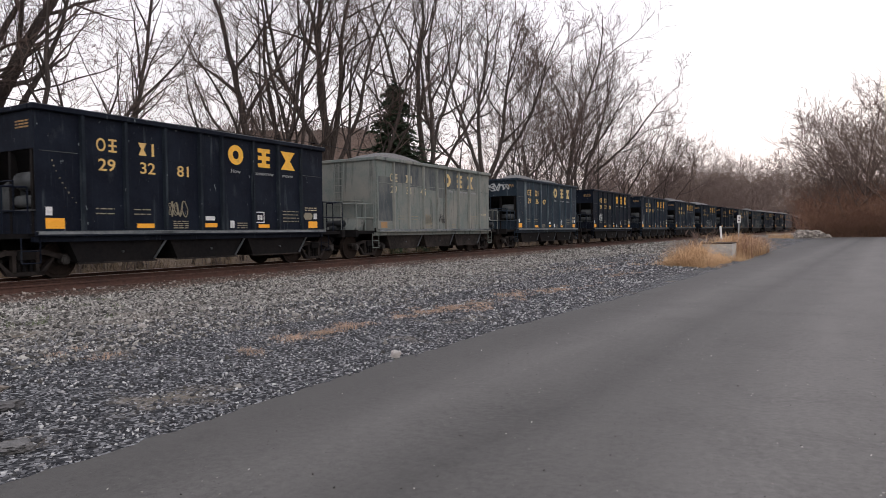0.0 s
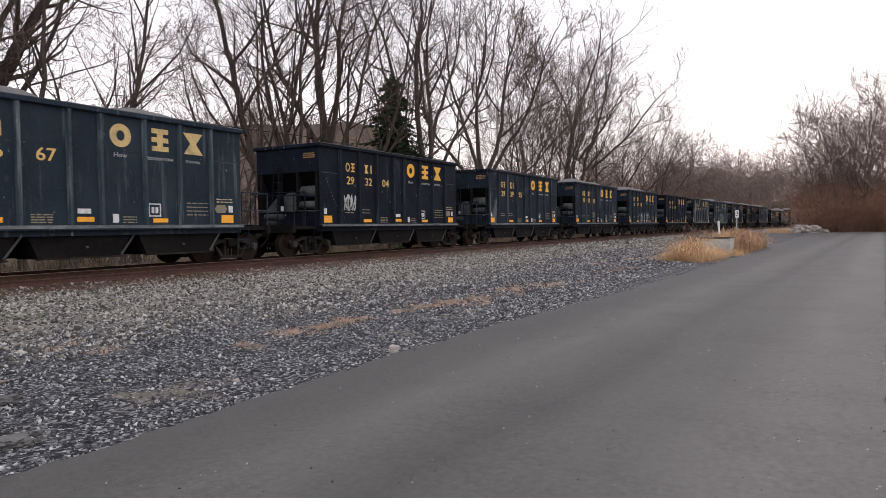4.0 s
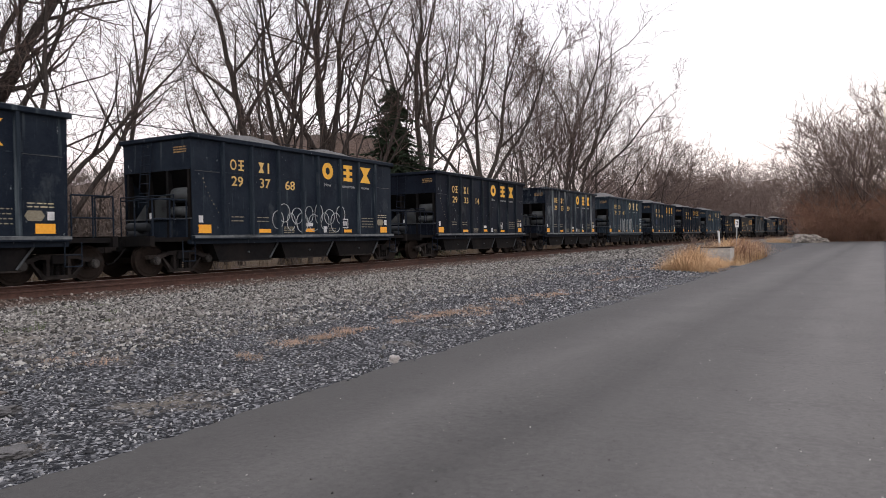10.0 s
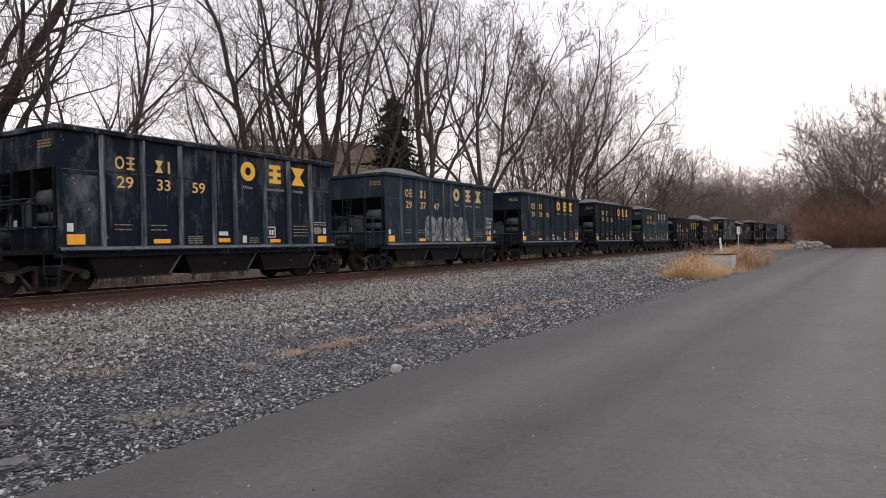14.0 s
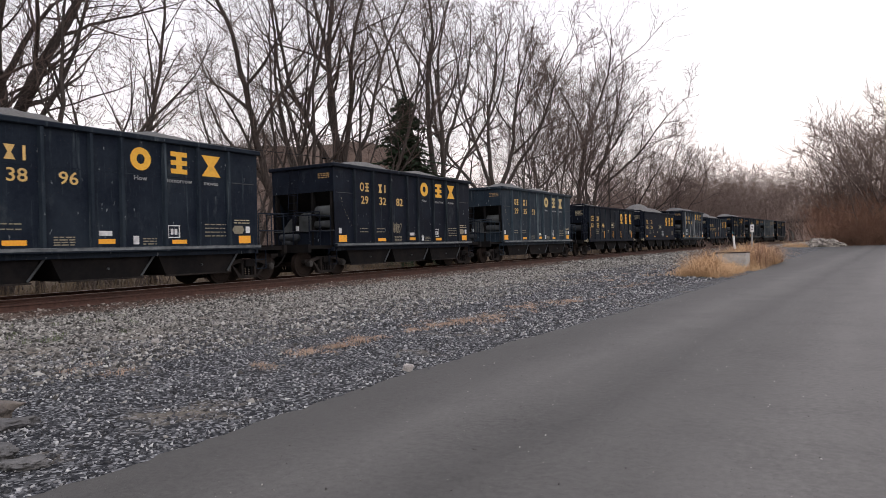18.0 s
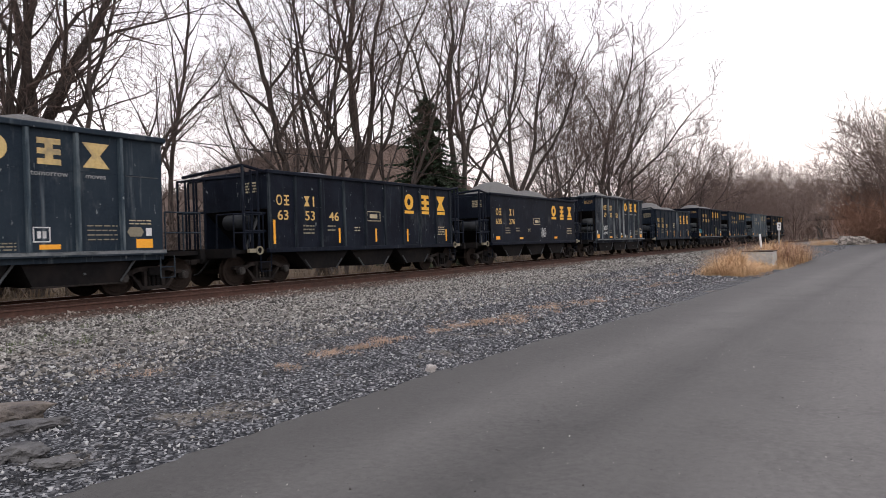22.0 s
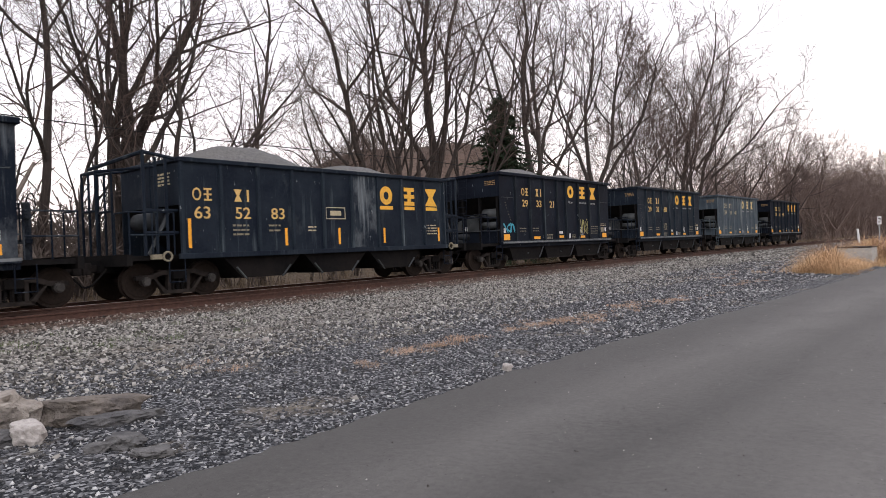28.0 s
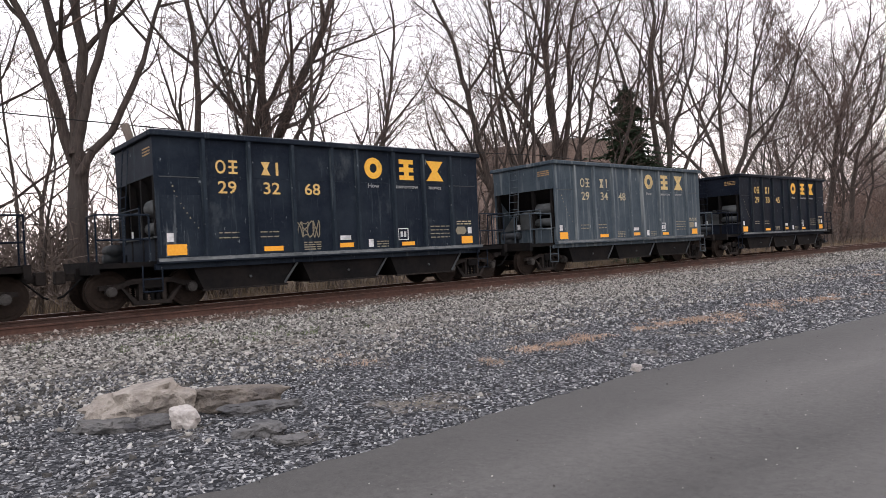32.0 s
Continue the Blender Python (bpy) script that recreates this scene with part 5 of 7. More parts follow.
# ---------------------------------------------------------------- small lineside things
def build_lineside():
    z = z_at(-4.9, 36)
    box_ob = tagged(new("concrete_box"), "weathered concrete box with a dark lid in dry grass", "concrete box")
    box_ob.matrix_basis = pose(-4.45, 36.0, z + 0.02, 0, 0, -2)
    part("wall", boxes((-0.72, 0.72, -0.7, 0.7, 0, 0.76), bevel=0.03), M_CONC, box_ob)
    part("lid", boxes((-0.74, 0.74, -0.73, 0.73, 0.76, 0.81), bevel=0.02), M_TIE, box_ob, "dark wooden lid")
    post = tagged(new("marker_post"), "short white plastic marker post beside the line", "post")
    x, y = -4.75, 40.0
    post.matrix_basis = pose(x, y, z_at(x, y), 0, -4, 0)
    part("shaft", tube(bmesh.new(), (0, 0, -0.2), (0, 0, 1.62), 0.055, 10), M_SIGNW, post)
    part("cap", tube(bmesh.new(), (0, 0, 1.62), (0, 0, 1.66), 0.06, 10, 0.03), M_SIGNW, post)
    sign = tagged(new("line_sign"), "small white sign with a dark mark on a thin steel post", "sign")
    x, y = -4.0, 40.5
    sign.matrix_basis = pose(x, y, z_at(x, y), 0, 1, 10)
    part("post", boxes((-0.03, 0.03, -0.02, 0.02, -0.2, 2.25)), M_GALV, sign)
    plate = part("plate", boxes((-0.09, 0.09, -0.035, -0.021, 1.84, 2.26)), M_SIGNW, sign)
    part("mark", boxes((-0.045, 0.045, -0.04, -0.034, 2.14, 2.17), (0.015, 0.045, -0.04, -0.034, 2.05, 2.14)), M_FRAME, plate)
    part("mark", boxes((-0.045, 0.045, -0.04, -0.034, 1.95, 1.99)), M_FRAME, plate)
    for k, (x, y, w, h) in enumerate(((-1.35, 104.0, 1.6, 0.85), (0.4, 106.0, 0.8, 0.45), (-3.0, 103.0, 0.6, 0.4))):
        boulder("boulder", (x, y, z_at(x, y) + h * 0.55), (w, 0.9, h), (0, 3, 8 * k), M_ROCK, "large pale rock at the foot of the brush", 20 + k)
    t = []
    rng = random.Random(90)
    for _ in range(70):
        x, y = rng.uniform(-6.2, -3.2), rng.uniform(100, 106)
        t.append((x, y, z_at(x, y), 0.5, rng.uniform(0.5, 1.2), 14))
    blades("bank_straw", t, M_STRAW, "tan dry grass beside a large pale rock", 14)
    # road bridge far along the line
    bridge = tagged(new("bridge"), "grey concrete road bridge over the railway", "bridge")
    bridge.matrix_basis = pose(-8, 240, 0.0, 0, 0, -4)
    part("deck", boxes((-45, 25, -4, 4, 6.15, 6.5), bevel=0.05), M_CONCD, bridge)
    part("parapet", boxes((-45, 25, -4.15, -3.9, 6.45, 6.9)), M_CONCD, bridge)
    part("girder", boxes((-45, 25, -3.7, -3.2, 5.75, 6.15)), M_FRAME, bridge)
    for x in (-19, -4, 11):
        part("pier", boxes((x - 0.4, x + 0.4, -3, 3, -0.5, 6.15)), M_CONCD, bridge)
    # pole line behind the track, and the dead trunk that leans under its cable
    tops = []
    for x, y, h, at in ((-24.4, -30.0, 9.2, 8.6), (-24.6, 28.7, 7.0, 6.46), (-23.6, 60.0, 7.0, 6.2), (-21.5, 105.0, 7.0, 6.2)):
        pole = tagged(new("utility_pole"), "weathered wooden utility pole behind the line", "pole")
        pole.matrix_basis = pose(x, y, z_at(x, y))
        part("shaft", tube(bmesh.new(), (0, 0, -0.5), (0, 0, h), 0.14, 10, 0.09), M_BARK, pole)
        part("bracket", boxes((0.08, 0.34, -0.03, 0.03, at - 0.08, at - 0.02)), M_FRAME, pole)
        tops.append(pole.matrix_basis @ Vector((0.3, 0, at)))
    pts = []
    for a, b, sag in zip(tops[:-1], tops[1:], (1.03, 0.25, 0.3)):
        n = 22
        pts += [a.lerp(b, i / n) + Vector((0, 0, -sag * 4 * (i / n) * (1 - i / n))) for i in range(n)]
    tagged(tube_line("cable", pts + [tops[-1]], 0.021, M_WIRE), "thin black overhead cable between poles", "cable")
    stub = tagged(new("dead_trunk"), "pale barkless dead trunk leaning over the bank", "tree")
    stub.matrix_basis = pose(-24.0, 9.0, z_at(-24, 9), 20, 0, 0)
    rng = random.Random(3)
    pts = [Vector((rng.gauss(0, 0.05), rng.gauss(0, 0.05), -0.3 + 0.7 * i)) for i in range(11)]
    bm = bmesh.new()
    rings = []
    for i, c in enumerate(pts):
        r = 0.27 - 0.013 * i
        rings.append([bm.verts.new(c + Vector((math.cos(0.7854 * k) * r * rng.uniform(0.9, 1.1), math.sin(0.7854 * k) * r * rng.uniform(0.9, 1.1), 0))) for k in range(8)])
    for u, v in zip(rings[:-1], rings[1:]):
        for k in range(8):
            bm.faces.new((u[k], u[(k + 1) % 8], v[(k + 1) % 8], v[k]))
    bm.faces.new(rings[-1])
    part("trunk", bm, M_DEAD, stub, "", True)
    part("snag", tube(bmesh.new(), (0, 0.1, 3.4), (0.2, 1.3, 4.6), 0.10, 7, 0.05), M_DEAD, stub)


# ---------------------------------------------------------------- the train
SIDE = 1.52           # outer face of a car's side sheets
RIBS = (-5.0, -3.87, -2.73, -1.55, -0.38, 0.42, 1.66, 2.76, 3.85, 5.0)


def ring_mark(cy, cz, w, h, x, inner=0.2):
    """A heavy closed oval band."""
    bm = bmesh.new()
    n = 20
    out = [(cy + 0.5 * w * math.cos(6.2832 * i / n), cz + 0.5 * h * math.sin(6.2832 * i / n)) for i in range(n)]
    inn = [(cy + inner * w * math.cos(6.2832 * i / n), cz + (inner + 0.02) * h * math.sin(6.2832 * i / n)) for i in range(n)]
    loops = [[bm.verts.new((xx, a, b)) for a, b in pts] for pts, xx in ((out, x), (out, x + 0.006), (inn, x + 0.006), (inn, x))]
    for q in range(4):
        for i in range(n):
            j = (i + 1) % n
            bm.faces.new((loops[q][i], loops[q][j], loops[(q + 1) % 4][j], loops[(q + 1) % 4][i]))
    return bm


def slab_mark(cy, cz, w, h, x):
    """Three stacked bars on a middle stem."""
    bm = bmesh.new()
    t, q = h * (0.22 if h > 0.4 else 0.15), w * (0.17 if h > 0.4 else 0.12)
    poly = []
    for s in (1, -1):
        col = [(q, cz - h / 2 + t), (q, cz - t / 2), (w / 2, cz - t / 2), (w / 2, cz + t / 2), (q, cz + t / 2), (q, cz + h / 2 - t), (w / 2, cz + h / 2 - t), (w / 2, cz + h / 2)]
        col = [(w / 2, cz - h / 2), (w / 2, cz - h / 2 + t)] + col
        poly += [(cy + s * a, b) for a, b in (col if s > 0 else col[::-1])]
    prism(bm, poly, "x", x, x + 0.006)
    return bm


def glass_mark(cy, cz, w, h, x):
    """An hourglass."""
    bm = bmesh.new()
    q = w * 0.15
    prism(bm, [(cy - w / 2, cz - h / 2), (cy + w / 2, cz - h / 2), (cy + q, cz), (cy + w / 2, cz + h / 2), (cy - w / 2, cz + h / 2), (cy - q, cz)], "x", x, x + 0.006)
    return bm


def post_mark(cy, cz, w, h, x):
    """A plain upright bar."""
    return boxes((x, x + 0.006, cy - w * 0.14, cy + w * 0.14, cz - h / 2, cz + h / 2))


DIGITS = {}


def digits_mesh(text, size):
    """Painted numerals as a thin solid; they read along +y, seen from +x."""
    if (text, size) not in DIGITS:
        cu = bpy.data.curves.new("numerals", "FONT")
        cu.body, cu.size, cu.align_x, cu.align_y, cu.extrude, cu.offset, cu.resolution_u = text, size, "CENTER", "CENTER", 0.003, 0.004 if size > 0.3 else 0.0015, 3
        tmp = new("numerals", cu)
        me = bpy.data.meshes.new_from_object(tmp.evaluated_get(bpy.context.evaluated_depsgraph_get()))
        bpy.data.objects.remove(tmp)
        me.materials.clear()
        me.transform(Matrix(((0, 0, 1, 0), (1.15, 0, 0, 0), (0, 1, 0, 0), (0, 0, 0, 1))))
        DIGITS[(text, size)] = me
    return DIGITS[(text, size)]


def flat(y0, y1, z0, z1, x=SIDE, t=0.005):
    return boxes((x, x + t, y0, y1, z0, z1))


def lines_mesh(y, z, w, rows, pitch, x, seed, t=0.03):
    """Rows of small print as plain bars."""
    rng = random.Random(seed)
    bm = bmesh.new()
    for k in range(rows):
        q, zz = y, z - k * pitch
        while q < y + w:
            e = min(q + rng.uniform(0.06, 0.2), y + w)
            box(bm, x, x + 0.004, q, e, zz - t, zz)
            q = e + rng.uniform(0.02, 0.05)
    return bm


def printed(name, bm, material, parent):
    return tagged(part(name, bm, material, parent), kind="stuff")


def stroke_mesh(y0, y1, z0, z1, x, seed, loops, width, n=26):
    """Looping spray-paint strokes as flat ribbons inside a rectangle."""
    rng = random.Random(seed)
    bm = bmesh.new()
    for k in range(loops):
        cy = y0 + (y1 - y0) * (k + 0.5) / loops
        hw, hh = (y1 - y0) / loops * 0.62, (z1 - z0) * 0.46
        a0, f1, f2, p1, p2 = rng.uniform(0, 6.28), rng.choice((1, 1, 2)), rng.choice((1, 2, 2, 3)), rng.uniform(0, 6.28), rng.uniform(0, 6.28)
        pts = [(cy + hw * math.sin(f1 * 6.28 * i / n + p1), (z0 + z1) / 2 + hh * math.sin(f2 * 6.28 * i / n + p2) * (0.8 + 0.2 * math.sin(a0 + i))) for i in range(n + 1)]
        for (a, b), (c, d) in zip(pts[:-1], pts[1:]):
            dx, dz = c - a, d - b
            ln = math.hypot(dx, dz) or 1
            px, pz = -dz / ln * width / 2, dx / ln * width / 2
            xx = x + 0.0006 * k
            vs = [bm.verts.new((xx, q, r)) for q, r in ((a - px, b - pz), (c - px, d - pz), (c + px, d + pz), (a + px, b + pz))]
            bm.faces.new(vs)
    return bm


def blob_mesh(y0, y1, z0, z1, x, count, seed):
    rng = random.Random(seed)
    bm = bmesh.new()
    for k in range(count):
        cy, w = y0 + (y1 - y0) * (k + 0.5) / count, (y1 - y0) / count * 0.56
        cz, h = (z0 + z1) / 2, (z1 - z0) / 2
        ph = rng.uniform(0, 6)
        poly = []
        for i in range(24):
            a = 6.283 * i / 24
            sq = (abs(math.cos(a)) ** 3 + abs(math.sin(a)) ** 3) ** (-1 / 3)
            poly.append((cy + w * math.cos(a) * sq * (1 + 0.05 * math.sin(3 * a + ph)), cz + h * math.sin(a) * sq * (1 + 0.05 * math.sin(2 * a + ph))))
        prism(bm, poly, "x", x, x + 0.003 + 0.001 * (k % 2))
    return bm


def build_truck(parent, y):
    """A two-axle truck under a car."""
    truck = new("truck")
    truck.parent = parent
    truck.matrix_basis = pose(0, y, 0)
    for sx in (-1, 1):
        x0, x1 = (sx * 0.93, sx * 1.08) if sx > 0 else (sx * 1.08, sx * 0.93)
        bm = bmesh.new()
        top = [(-1.12, 0.60), (-0.72, 0.62), (-0.45, 0.72), (0.45, 0.72), (0.72, 0.62), (1.12, 0.60), (1.12, 0.50), (0.74, 0.50), (0.44, 0.60), (-0.44, 0.60), (-0.74, 0.50), (-1.12, 0.50)]
        for a, b in zip(range(0, 5), range(11, 6, -1)):
            prism(bm, [top[a], top[a + 1], top[b - 1], top[b]], "x", x0, x1)
        for s in (-1, 1):
            prism(bm, [(s * 0.70, 0.56), (s * 0.60, 0.50), (s * 0.32, 0.20), (s * 0.40, 0.13)], "x", x0, x1)
            prism(bm, [(s * 0.30, 0.62), (s * 0.22, 0.62), (s * 0.22, 0.18), (s * 0.30, 0.18)], "x", x0, x1)
        box(bm, x0, x1, -0.42, 0.42, 0.12, 0.21)
        part("side_frame", bm, M_TRUCK, truck)
        for k in (-0.14, 0.0, 0.14):
            bm = bmesh.new()
            tube(bm, (sx * 1.0, k, 0.21), (sx * 1.0, k, 0.48), 0.035, 6)
            for i in range(5):
                tube(bm, (sx * 1.0, k, 0.22 + i * 0.055), (sx * 1.0, k, 0.25 + i * 0.055), 0.055, 7)
            part("spring", bm, M_FRAME, truck)
        for s in (-1, 1):
            bm = tube(bmesh.new(), (sx * 0.98, s * 0.89, 0.46), (sx * 1.16, s * 0.89, 0.46), 0.115, 12)
            tube(bm, (sx * 1.16, s * 0.89, 0.46), (sx * 1.19, s * 0.89, 0.46), 0.085, 10)
            part("bearing", bm, M_BEARING, truck)
    part("bolster", boxes((-1.15, 1.15, -0.2, 0.2, 0.48, 0.70), bevel=0.02), M_FRAME, truck)
    for s in (-0.89, 0.89):
        bm = bmesh.new()
        tube(bm, (-1.1, 0, 0), (1.1, 0, 0), 0.08, 8)
        for sx in (-1, 1):
            tube(bm, (sx * 0.70, 0, 0), (sx * 0.82, 0, 0), 0.457, 28)
            tube(bm, (sx * 0.67, 0, 0), (sx * 0.70, 0, 0), 0.485, 28)
            tube(bm, (sx * 0.82, 0, 0), (sx * 0.835, 0, 0), 0.40, 24, 0.36)
            tube(bm, (sx * 0.83, 0, 0), (sx * 0.86, 0, 0), 0.16, 12)
        wheel = part("wheelset", bm, M_WHEEL, truck)
        wheel.matrix_basis = pose(0, s, 0.457)
    return truck


def ends_gear(car, y_body, y_end, paint_m, flip):
    """Deck, coupler, ladder, hand rails and brake gear at one end; flip is the sign of y."""
    s = flip

    def span(a, b):
        return (min(s * a, s * b), max(s * a, s * b))
    part("end_deck", boxes((-1.35, 1.35, *span(y_body - 0.3, y_end - 0.52), 0.98, 1.10), (-1.45, 1.45, *span(y_end - 0.62, y_end - 0.48), 0.86, 1.14)), M_FRAME, car)
    bm = boxes((-0.10, 0.10, *span(y_end - 0.5, y_end - 0.12), 0.74, 0.92), (-0.17, 0.17, *span(y_end - 0.22, y_end - 0.01), 0.68, 0.98), bevel=0.02)
    part("coupler", bm, M_TRUCK, car)
    part("air_hose", chain([Vector((0.35, s * (y_end - 0.5), 0.8)), Vector((0.38, s * (y_end - 0.3), 0.6)), Vector((0.36, s * (y_end - 0.12), 0.42)), Vector((0.30, s * (y_end - 0.01), 0.38))], 0.025, 6), M_FRAME, car)
    # corner hand rails over the deck
    x = 1.42
    a, b = s * (y_body + 0.12), s * (y_end - 0.58)
    segs = [((x, a, 1.1), (x, a, 2.15)), ((x, b, 1.1), (x, b, 2.15)), ((x, a, 2.15), (x, b, 2.15)), ((x, (a + b) / 2, 1.1), (x, (a + b) / 2, 2.15)), ((x, a, 1.6), (x, b, 1.6))]
    segs += [((x, b, 2.15), (x - 0.75, b, 2.15)), ((x - 0.75, b, 2.15), (x - 0.75, b, 1.1))]
    for seg in segs:
        part("hand_rail", tubes([seg], 0.022, 5), paint_m, car)
    # stirrup step below the sill
    c = s * (y_body - 0.1)
    part("stirrup", tubes([((1.5, c, 1.0), (1.5, c, 0.42)), ((1.5, c + s * 0.42, 1.0), (1.5, c + s * 0.42, 0.42)), ((1.5, c, 0.42), (1.5, c + s * 0.42, 0.42)), ((1.5, c, 0.7), (1.5, c + s * 0.42, 0.7))], 0.016, 5), paint_m, car)


def end_ladder(car, y, x0, x1, z0, z1, lean, material, rungs=7):
    segs = [((x0, y + lean, z0), (x0, y, z1)), ((x1, y + lean, z0), (x1, y, z1))]
    for i in range(rungs):
        f = (i + 0.5) / rungs
        segs.append(((x0, y + lean * (1 - f), z0 + (z1 - z0) * f), (x1, y + lean * (1 - f), z0 + (z1 - z0) * f)))
    part("ladder", tubes(segs, 0.015, 5), material, car)


def hopper_car():
    """A ribbed three-bay open hopper, 13.6 m over couplers, at the origin on the rails; x to its right, y along it."""
    car, pm = new("hopper_car"), PAINTS["navy"]
    top = 4.0
    for sx in (-1, 1):
        a, b = sorted((sx * (SIDE - 0.03), sx * SIDE))
        bm = prism(bmesh.new(), [(-4.97, 1.12), (4.97, 1.12), (5.01, top - 0.04), (-5.01, top - 0.04)], "x", a, b)
        part("side_sheet", bm, pm, car)
        a, b = sorted((sx * (SIDE - 0.06), sx * (SIDE + 0.115)))
        part("top_chord", boxes((a, b, -5.08, 5.08, top - 0.07, top + 0.06), bevel=0.02), pm, car)
        bm = boxes((a, b, -5.0, 5.0, 1.03, 1.14), bevel=0.012)
        box(bm, *sorted((sx * (SIDE - 0.2), sx * (SIDE - 0.04))), -5.02, 5.02, 0.90, 1.03)
        part("side_sill", bm, pm, car)
        part("sill_ledge", boxes((*sorted((sx * SIDE, sx * (SIDE + 0.12))), -5.0, 5.0, 1.144, 1.156)), M_LEDGE, car, "pale ledge of the sill")
        part("sill_lip", boxes((*sorted((sx * (SIDE + 0.116), sx * (SIDE + 0.122))), -5.0, 5.0, 1.075, 1.14)), M_LEDGE, car, "pale lip of the sill")
        if sx > 0:
            part("train_line", tube(bmesh.new(), (1.44, -4.9, 0.93), (1.44, 4.9, 0.93), 0.018, 6), M_LEDGE, car, "thin pale pipe under the sill")
        part("chord_cap", boxes((*sorted((sx * (SIDE - 0.05), sx * (SIDE + 0.09))), -5.05, 5.05, top + 0.062, top + 0.072)), M_LEDGE, car, "dusty cap of the top chord")
        a, b = sorted((sx * SIDE, sx * (SIDE + 0.075)))
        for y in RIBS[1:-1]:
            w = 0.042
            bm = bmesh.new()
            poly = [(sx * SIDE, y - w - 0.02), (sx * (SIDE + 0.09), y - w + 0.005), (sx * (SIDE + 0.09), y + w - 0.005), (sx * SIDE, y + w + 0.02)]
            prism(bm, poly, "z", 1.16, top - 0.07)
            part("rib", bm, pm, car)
        bm = bmesh.new()
        for (y0, y1) in zip(RIBS[:-1], RIBS[1:]):
            box(bm, *sorted((sx * SIDE, sx * (SIDE + 0.008))), y0 + 0.1, y1 - 0.1, 3.02, 3.045)
        part("weld_seam", bm, pm, car)
        if sx > 0:
            for y0, y1 in ((-4.88, -3.98), (3.98, 4.88)):
                part("weld_seam", boxes((SIDE, SIDE + 0.010, y0, y1, 3.005, 3.022)), M_TANKL, car, "pale weld line")
            bm = bmesh.new()
            rng = random.Random(8)
            for y0, y1, z0, z1, n in ((-4.6, -3.98, 2.85, 1.75, 9),):
                for i in range(n):
                    f = (i + 0.5) / n + rng.uniform(-0.02, 0.02)
                    y, z, e = y0 + (y1 - y0) * f ** 1.4, z0 + (z1 - z0) * f, rng.uniform(0.006, 0.015)
                    box(bm, SIDE, SIDE + 0.006, y - e, y + e, z - 1.6 * e, z + 1.6 * e)
            printed("rust_speckle", bm, M_SMALL, car)
    for s in (-1, 1):
        part("end_chord", boxes((-1.46, 1.46, *sorted((s * 4.95, s * 5.09)), top - 0.07, top + 0.06), bevel=0.02), pm, car)
        part("end_panel", boxes((-1.49, 1.49, *sorted((s * 4.97, s * 5.0)), 3.05, top - 0.07)), pm, car)
        bm = bmesh.new()
        prism(bm, [(s * 4.99, 3.08), (s * 4.96, 3.08), (s * 2.9, 1.14), (s * 2.96, 1.10)], "x", -1.48, 1.48)
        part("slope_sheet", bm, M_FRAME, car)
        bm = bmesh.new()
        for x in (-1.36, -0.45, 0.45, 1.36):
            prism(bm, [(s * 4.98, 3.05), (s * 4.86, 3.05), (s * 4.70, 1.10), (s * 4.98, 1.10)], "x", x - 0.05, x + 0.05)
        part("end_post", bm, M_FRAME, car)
        part("end_apron", boxes((-1.48, 1.48, *sorted((s * 4.93, s * 4.97)), 1.10, 1.62)), pm, car)
        part("apron_angle", boxes((-1.48, 1.48, *sorted((s * 4.90, s * 5.03)), 1.62, 1.66)), M_TANK, car)
        part("air_reservoir", tube(bmesh.new(), (0.55, s * 4.75, 2.34), (1.36, s * 4.75, 2.34), 0.22, 14), M_TANKL, car, "dusty grey air reservoir", True)
        part("air_reservoir", tube(bmesh.new(), (0.45, s * 4.8, 1.86), (1.40, s * 4.8, 1.86), 0.15, 14), M_TANKL, car, "dusty grey air reservoir", True)
        bm = bmesh.new()
        prism(bm, [(-1.3, 1.66), (-0.85, 2.1), (0.0, 2.38), (0.5, 1.66)], "y", *sorted((s * 4.5, s * 4.78)))
        part("slope_hump", bm, M_TANKL, car, "dusty grey hump of the slope sheet")
        for seg in (((-1.42, s * 5.2, 2.32), (1.0, s * 5.2, 2.32)), ((-1.42, s * 5.2, 2.22), (1.0, s * 5.2, 2.22)), ((1.0, s * 5.2, 2.32), (1.0, s * 5.2, 1.5)), ((-0.2, s * 5.2, 2.32), (-0.2, s * 5.2, 1.5)), ((-1.42, s * 5.2, 2.32), (-1.42, s * 5.2, 1.1))):
            part("grab_rail", tubes([seg], 0.02, 5), pm, car)
        part("placard", boxes((-0.35, -0.2, *sorted((s * 5.0, s * 5.004)), 1.62, 1.84)), M_WHITE, car, "small white placard")
        ends_gear(car, 5.0, 6.8, pm, s)
        end_ladder(car, s * 5.06, -0.55, -0.10, 2.0, 3.95, s * 0.16, pm)
        printed("warning_print", lines_mesh(0, 0, 0.55, 3, 0.07, 0, 40 + s, 0.035), M_ENDPRINT, car).matrix_basis = pose(0.78, s * 5.0, 3.72, 0, 0, -90 if s < 0 else 90)
    for yc in (-2.85, 0.0, 2.85):
        bay = bmesh.new()
        for sgn in (-1, 1):
            prism(bay, [(yc - 1.36, 1.03), (yc + 1.36, 1.03), (yc + 1.08, 0.40), (yc + 0.98, 0.36), (yc - 0.98, 0.36), (yc - 1.08, 0.40)], "x", *sorted((sgn * 0.28, sgn * 1.36)))
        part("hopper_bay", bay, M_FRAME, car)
        part("door_lip", boxes((1.30, 1.38, yc - 1.1, yc + 1.1, 0.34, 0.38)), M_TRUCK, car)
        part("door_lock", tube(bmesh.new(), (1.40, yc + 1.42, 0.95), (1.40, yc + 1.0, 0.40), 0.028, 6), M_TANK, car)
